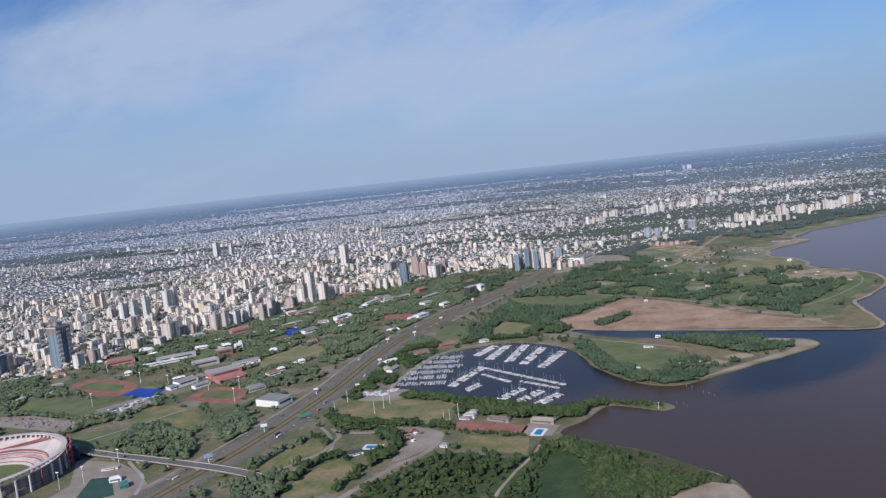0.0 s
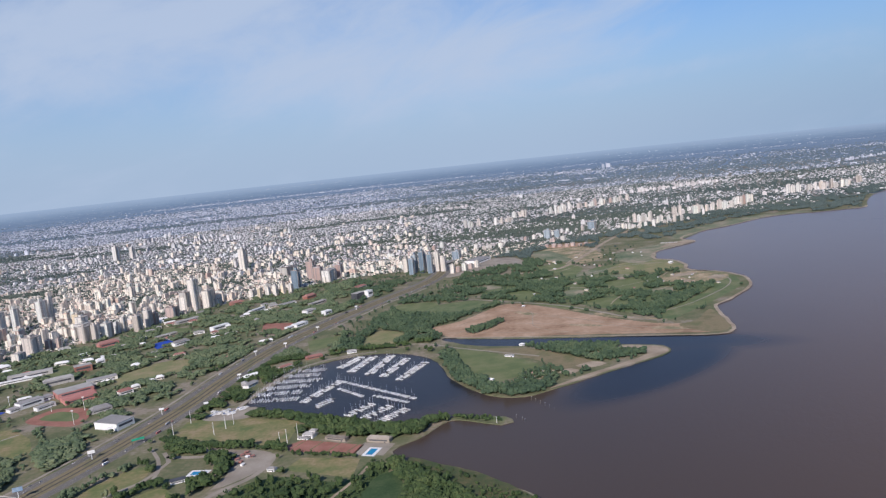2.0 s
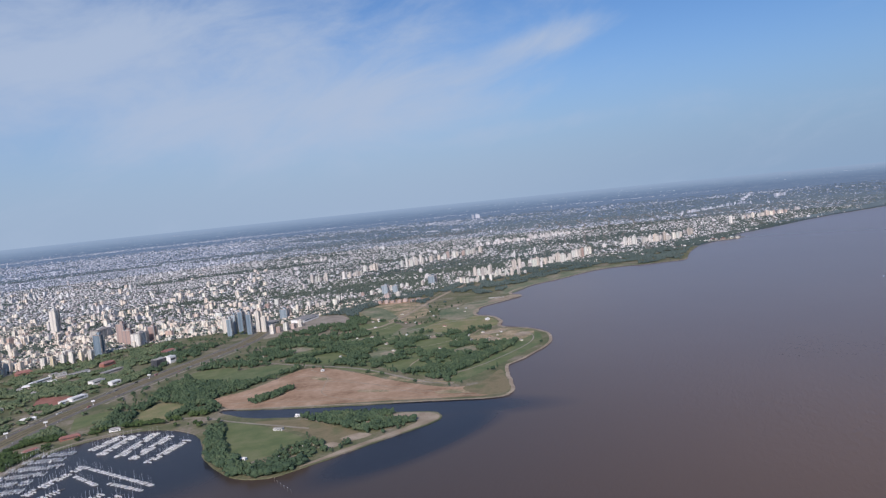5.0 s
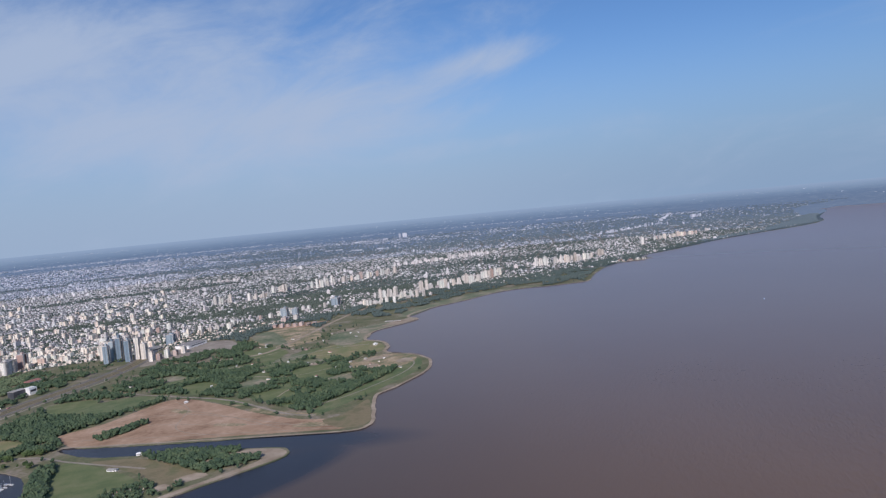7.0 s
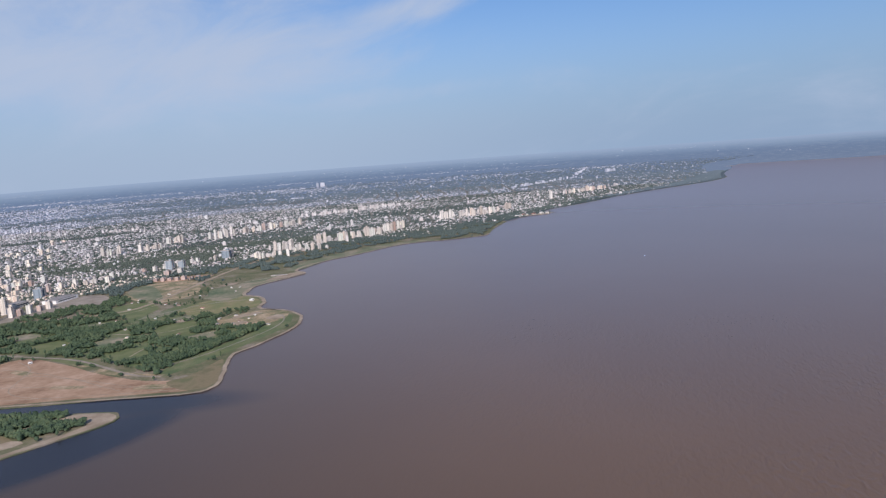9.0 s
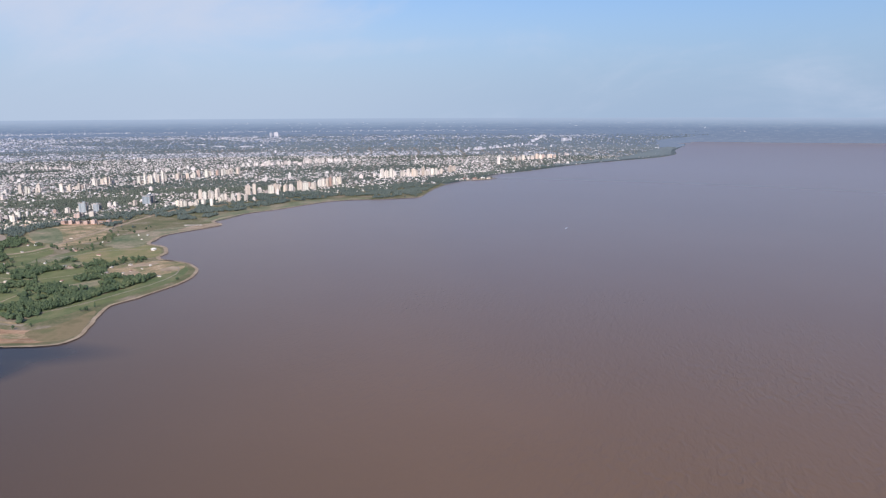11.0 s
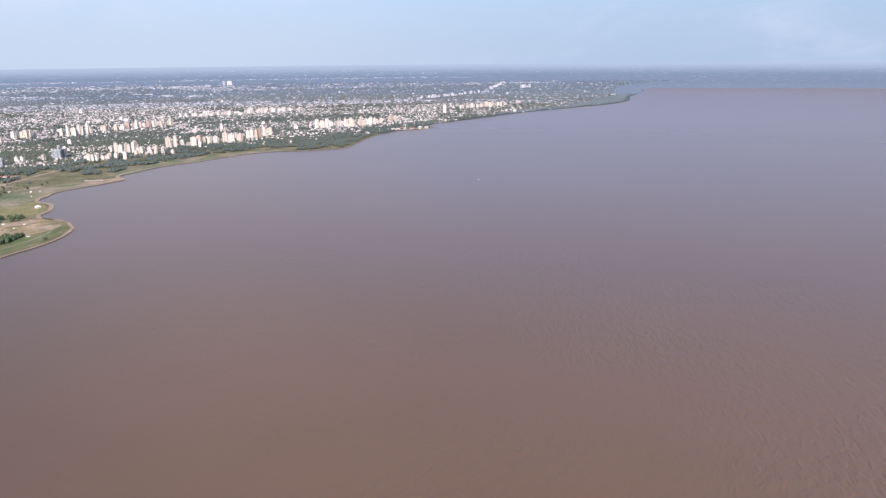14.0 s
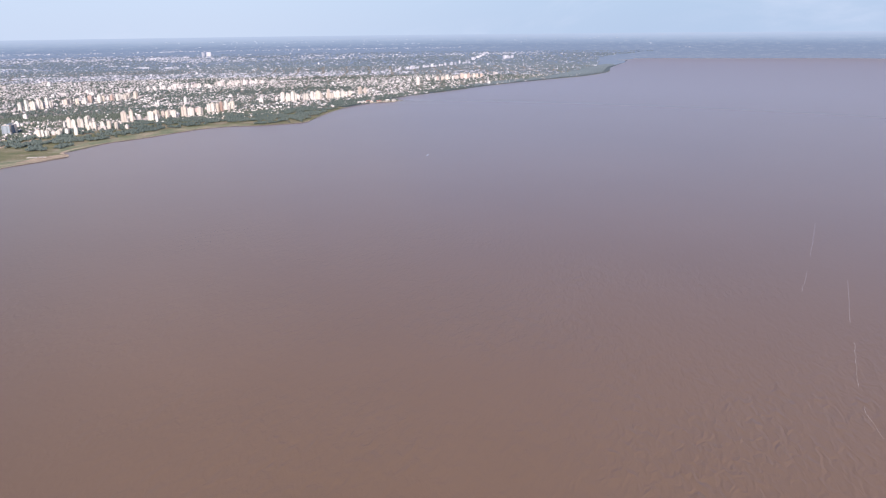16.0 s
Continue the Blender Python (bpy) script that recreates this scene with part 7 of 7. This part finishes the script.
part("rim_roof", bowl([ellipse(58.2, 50.2, 14.2), ellipse(54.6, 46.6, 14.3), ellipse(54.6, 46.6, 14.8), ellipse(58.2, 50.2, 14.7), ellipse(58.2, 50.2, 14.2)]), M_STAND, stadium)
for a in (-0.10, 0.12, 0.34, 2.2):
    c, q = Vector((math.cos(a), math.sin(a))), Vector((-math.sin(a), math.cos(a)))
    mid = Vector((60.5 * c.x, 52.5 * c.y))
    for side_of in (-4.2, 4.2):
        p = mid + q * side_of
        bm = bmesh.new()
        rod(bm, (p.x, p.y, 0), (p.x, p.y, 16.0), 0.55, 6)
        part("portal_post", bm, M_STAND_RED, stadium, "red steel post")
    for z in (4.0, 8.0, 12.0, 15.6):
        p0, p1 = mid - q * 4.4, mid + q * 4.4
        bm = bmesh.new()
        rod(bm, (p0.x, p0.y, z), (p1.x, p1.y, z), 0.45, 6)
        part("portal_beam", bm, M_STAND_RED, stadium, "red steel beam")
for level in range(9):
    r = 35.5 + level * 1.15
    tier = bowl([ellipse(r, r * 0.8, 1.35 + level * 0.42), ellipse(r, r * 0.8, 1.75 + level * 0.42), ellipse(r + 0.5, r * 0.8 + 0.5, 1.75 + level * 0.42)])
    part("seat_tier", tier, M_STAND if level % 4 else M_STAND_RED, stadium)
wedge = bmesh.new()
wedge.faces.new([wedge.verts.new((58 * math.cos(t) * k, 50 * math.sin(t) * k, z)) for t, k, z in ((0.62, 0.985, 12.1), (0.80, 0.985, 12.1), (1.62, 0.80, 7.3), (1.30, 0.80, 7.3))])
part("red_wedge", wedge, M_STAND_RED, upper)
tagged(stadium, "large oval football stadium with pale stands and red trim", "stadium")

# ---------------------------------------------------------------- overpass, signs, posts and traffic
over = smooth_line([(-300, 500), (-282, 491), (-242, 468), (-182, 439), (-150, 424), (-128, 412)], step=6)
bridge = empty("overpass")
v, f = ribbon(over, 7.0, 0.15, lambda u: 3.2 * math.sin(math.pi * min(1, max(0, u))) ** 0.6)
vv = v + [(x, y, z - 0.5) for x, y, z in v]
n_o = len(v)
faces = f + [tuple(i + n_o for i in q[::-1]) for q in f]
for i in range(0, n_o - 2, 2):
    faces += [(i, i + 2, n_o + i + 2, n_o + i), (i + 3, i + 1, n_o + i + 1, n_o + i + 3)]
deck = new("deck", mesh_of("deck", vv, faces, [M_ASPHALT]))
deck.parent = bridge
for s in (0, 1):
    line = [p for p in v[s::2]]
    bm = bmesh.new()
    for a, c in zip(line[:-1], line[1:]):
        q = [bm.verts.new(Vector(p) + Vector((0, 0, dz_))) for p, dz_ in ((a, 0), (c, 0), (c, 0.55), (a, 0.55))]
        bm.faces.new(q)
    part("parapet", bm, M_CONCRETE, deck)
for i in range(6, len(over) - 6, 4):
    bm = bmesh.new()
    box(bm, over[i][0], over[i][1], 0, 1.0, 4.5, v[2 * i][2] - 0.5, 0.9)
    part("pier_column", bm, M_CONCRETE, bridge)
tagged(bridge, "grey concrete road bridge over the motorway", "bridge")


def sign(x, y, turn, w, h, post, panel, label):
    ob = empty("billboard", x, y, 0, turn)
    bm = bmesh.new()
    rod(bm, (0, 0, 0), (0, 0, post), 0.28, 8, 0.2)
    part("post", bm, M_WHITE, ob)
    bm = bmesh.new()
    box(bm, 0, 0, post, w, 0.35, h)
    part("panel", bm, panel, ob)
    bm = bmesh.new()
    box(bm, 0, -0.4, post - 0.2, w * 0.9, 0.5, 0.12)
    part("walkway", bm, M_DARK, ob)
    return tagged(ob, label, "billboard", "billboards along the motorway")


M_SIGN_BLUE = material("faded_blue_panel", [(0.16, 0.25, 0.38), (0.30, 0.38, 0.46)], scale=0.5, fine=2)
M_SIGN_GREEN = material("green_road_sign", [(0.02, 0.26, 0.16), (0.03, 0.32, 0.2)], scale=0.5, fine=2)
sign(-167, 439, 0.3, 5.5, 2.6, 5.5, M_SIGN_BLUE, "tall white billboard with a faded blue panel")
sign(-145, 492, 0.3, 4.5, 2.2, 4.0, M_WHITE, "white billboard on a post beside the motorway")
for x, y in ((-122, 571), (-88, 572), (-76, 645), (-75, 725), (-48, 745), (-20, 805), (20, 900), (-150, 540)):
    sign(x, y, 0.3, 3.6, 1.5, 3.8, M_WHITE, "white billboard on a post beside the motorway")
gantry = empty("sign_gantry", -121, 512, 0, 0.42)
for s in (-4, 4):
    bm = bmesh.new()
    rod(bm, (s, 0, 0), (s, 0, 3.2), 0.15, 6)
    part("post", bm, M_DARK, gantry)
bm = bmesh.new()
box(bm, 0, 0, 2.4, 8.6, 0.3, 1.5)
part("panel", bm, M_SIGN_GREEN, gantry)
tagged(gantry, "green direction sign on two posts over the motorway", "road sign")


def mast(x, y, h, label, lamps=True):
    ob = empty("floodlight_mast" if lamps else "tall_post", x, y, 0)
    bm = bmesh.new()
    rod(bm, (0, 0, 0), (0, 0, h), 0.2, 6, 0.12)
    part("pole", bm, M_WHITE, ob)
    bm = bmesh.new()
    if lamps:
        box(bm, 0, 0, h, 1.8, 0.35, 0.7)
        part("lamp_frame", bm, M_WHITE, ob)
    else:
        rod(bm, (0, 0, h), (0, 0, h + 0.3), 0.16, 6, 0.05)
        part("cap", bm, M_WHITE, ob)
    return tagged(ob, label, "mast", "sports field masts")


for x, y in ((-68, 508), (-62, 518), (-58, 526), (-17, 470), (-13, 474), (-7, 483), (-98, 516), (-92, 540)):
    mast(x, y, 9.5, "tall white post at the edge of a rugby field", False)
for x, y in ((-226, 618), (-365, 722), (-305, 662), (-196, 610), (-270, 640), (-190, 574), (-322, 602), (-232, 455), (-243, 430), (-255, 424)):
    mast(x, y, 11, "pale floodlight mast beside a sports field")


mast(125, 460, 4.5, "thin white post on a grassy spit", False)


def car(seed):
    ob = empty("car")
    bm = bmesh.new()
    box(bm, 0, 0, 0.10, 1.8, 0.72, 0.26, taper=0.97)
    part("body", bm, M_CARS, ob)
    bm = bmesh.new()
    box(bm, -0.08, 0, 0.36, 1.0, 0.66, 0.22, taper=0.78)
    part("cabin", bm, M_DARK, ob)
    for x, y in ((-0.55, -0.34), (-0.55, 0.34), (0.55, -0.34), (0.55, 0.34)):
        bm = bmesh.new()
        rod(bm, (x, y - 0.05, 0.13), (x, y + 0.05, 0.13), 0.13, 8)
        part("wheel", bm, M_DARK, ob)
    return tagged(ob, "small car driving or parked on asphalt", "car", "cars on the motorway and car park")


M_CARS = material("car_paint", [(0.04, 0.04, 0.05), (0.35, 0.36, 0.38), (0.75, 0.75, 0.75), (0.8, 0.8, 0.8), (0.45, 0.07, 0.05)], scale=0.01, fine=0.5, fine_amount=0.05, rough=0.3, random_ob=0.9)
CAR = car(0)
car_rng = random.Random(8)
placed = False
near_axis = [p for p in AXIS if p[1] > 330]
for side_of in (-10.9, 10.9):
    line = offset_line(near_axis, side_of)
    for k in range(52):
        u = (car_rng.random() ** 1.5) * (len(line) - 2)
        i, fr = int(u), u - int(u)
        a, c = Vector(line[i]), Vector(line[i + 1])
        d = (c - a).normalized()
        p = a.lerp(c, fr) + Vector((d.y, -d.x)) * car_rng.choice((-2.2, 0, 2.2))
        m = pose(p.x, p.y, 0.09, 0, 0, math.degrees(math.atan2(d.y, d.x)))
        if not placed:
            CAR.matrix_basis = m
            placed = True
        else:
            copy_thing(CAR, m)
for k in range(100):
    u, w = car_rng.randrange(10) / 10 + 0.05, car_rng.random()
    x, y = -398 + 92 * w + 14 * u, 592 - 44 * w - 30 * u + 12
    if inside([(-398, 597), (-369, 590), (-328, 570), (-308, 553), (-319, 542), (-346, 555), (-383, 572)], [x], [y])[0]:
        copy_thing(CAR, pose(x, y, 0.07, 0, 0, 62 + car_rng.uniform(-4, 4)))

# sheds, stores and nursery benches in the yard between the sports fields
yard_rng = random.Random(21)
for k in range(26):
    u, w = yard_rng.random(), yard_rng.uniform(-1, 1)
    x, y = -300 + 32 * u + 3 * w, 574 + 36 * u - 9 * w
    tone = yard_rng.choice(("white", "white", "grey", "teal"))
    building("yard_shed", x, y, 0.85 + yard_rng.uniform(-0.1, 0.1), yard_rng.uniform(2.4, 6.5), yard_rng.uniform(1.6, 2.8), yard_rng.uniform(0.9, 1.5), M_WHITE if tone == "white" else M_CONCRETE, {"white": M_WHITE, "grey": M_GREYROOF, "teal": M_TEAL}[tone], f"low {tone}-roofed store in a yard between sports fields", "shed", False)

# boats laid up ashore beside the basin
for k in range(26):
    x, y = -84 + 30 * car_rng.random(), 548 + 14 * car_rng.random()
    ob = berth(4, x, y, car_rng.uniform(0.2, 0.6), car_rng.uniform(3, 4.2))
    ob.location.z = 0.15
    ob["label"] = "white boat laid up on land beside the marina"


# open upper floors of the unfinished tower
bm = bmesh.new()
box(bm, 0, 0, 0.80, 1.03, 1.03, 0.18)
part("bare_upper_floors", bm, M_BAREFLOORS, GLASS[0], "brownish open floors under construction")
# simple roofed blocks in place of the yard's parked vehicles and tents
for x, y, turn, red in ((-40, 462, 0.4, 1), (-36, 461, 1.2, 1), (-38, 466, 0.6, 1), (-33, 458, 0.2, 1), (-42, 456, 0.4, 1), (-39, 451, 1.2, 1), (-36, 458, 0.1, 0), (-43, 449, 0.8, 1), (-37, 446, 1.0, 0), (-45, 460, 0.3, 0)):
    building("kiosk", x, y, turn, 2.6, 1.8, 1.1, M_CLAY if red else M_WHITE, M_REDROOF if red else M_WHITE, "small red and white block standing in for parked vehicles and tents", "kiosk", True)

# plaza beside the stadium
building("plaza_shed", -223, 430, 0.3, 7, 4.5, 2.2, M_WHITE, M_WHITE, "white hall on a dusty plaza", "shed", True)
building("plaza_shed", -213, 419, 0.5, 5, 6, 2.4, M_TEAL, M_TEAL, "teal sheeted shed on a dusty plaza", "shed", False)
building("plaza_shed", -236, 450, 0.2, 10, 2, 1.4, M_WHITE, M_CONCRETE, "long low shelter on a dusty plaza", "shelter", False)
building("stand", -412, 652, 0.42, 5, 34, 1.6, M_WHITE, M_CONCRETE, "pale open stand beside a training field", "grandstand", False)
for k in range(22):
    w = house_rng.random()
    x, y = 150 + 46 * w + house_rng.uniform(-5, 5), 540 + 16 * w + house_rng.uniform(-8, 10)
    if not any(inside(p, [x], [y])[0] for p in PATCHES):
        building("garden_hut", x, y, house_rng.uniform(0, 3), house_rng.uniform(1.2, 2.6), house_rng.uniform(1.0, 1.8), 0.8, M_WALL_OB, house_rng.choice((M_REDROOF, M_WHITE, M_GREYROOF, M_SAND)), "little pale hut among garden trees", "hut", True)


def bus(m, first_bus=[]):
    if first_bus:
        return copy_thing(first_bus[0], m)
    ob = empty("bus")
    bm = bmesh.new()
    box(bm, 0, 0, 0.25, 4.6, 1.0, 1.05, taper=0.97)
    body = part("body", bm, M_CARS, ob)
    bm = bmesh.new()
    box(bm, 0.05, 0, 0.75, 4.3, 1.02, 0.32)
    part("window_band", bm, M_DARK, body)
    for x in (-1.5, 1.5):
        for y in (-0.44, 0.44):
            bm = bmesh.new()
            rod(bm, (x, y - 0.08, 0.2), (x, y + 0.08, 0.2), 0.2, 8)
            part("wheel", bm, M_DARK, ob)
    ob.matrix_basis = m
    first_bus.append(ob)
    return tagged(ob, "long pale bus on the motorway", "bus", "buses and lorries on the motorway")


for side_of in (-10.9, 10.9):
    line = offset_line(near_axis, side_of)
    for k in range(13):
        u = car_rng.random() ** 1.3 * (len(line) - 2)
        i, fr = int(u), u - int(u)
        a, c = Vector(line[i]), Vector(line[i + 1])
        d = (c - a).normalized()
        p = a.lerp(c, fr) + Vector((d.y, -d.x)) * car_rng.choice((-2.2, 2.2))
        bus(pose(p.x, p.y, 0.1, 0, 0, math.degrees(math.atan2(d.y, d.x))))

# low houses and kiosks scattered along the park roads on the point
for x, y in ((410, 838), (418, 846), (430, 852), (424, 828), (440, 866), (398, 826), (388, 840), (345, 905), (352, 898), (358, 902), (262, 872), (270, 866), (256, 838), (238, 862), (300, 900), (140, 936), (148, 931), (372, 780), (362, 764)):
    building("park_kiosk", x, y, house_rng.uniform(0, 3), house_rng.uniform(1.6, 3.4), house_rng.uniform(1.2, 2.2), 1.0, M_WALL_OB, house_rng.choice((M_WHITE, M_GREYROOF, M_REDROOF, M_CONCRETE)), "small pale kiosk among lawns and trees", "kiosk", True)
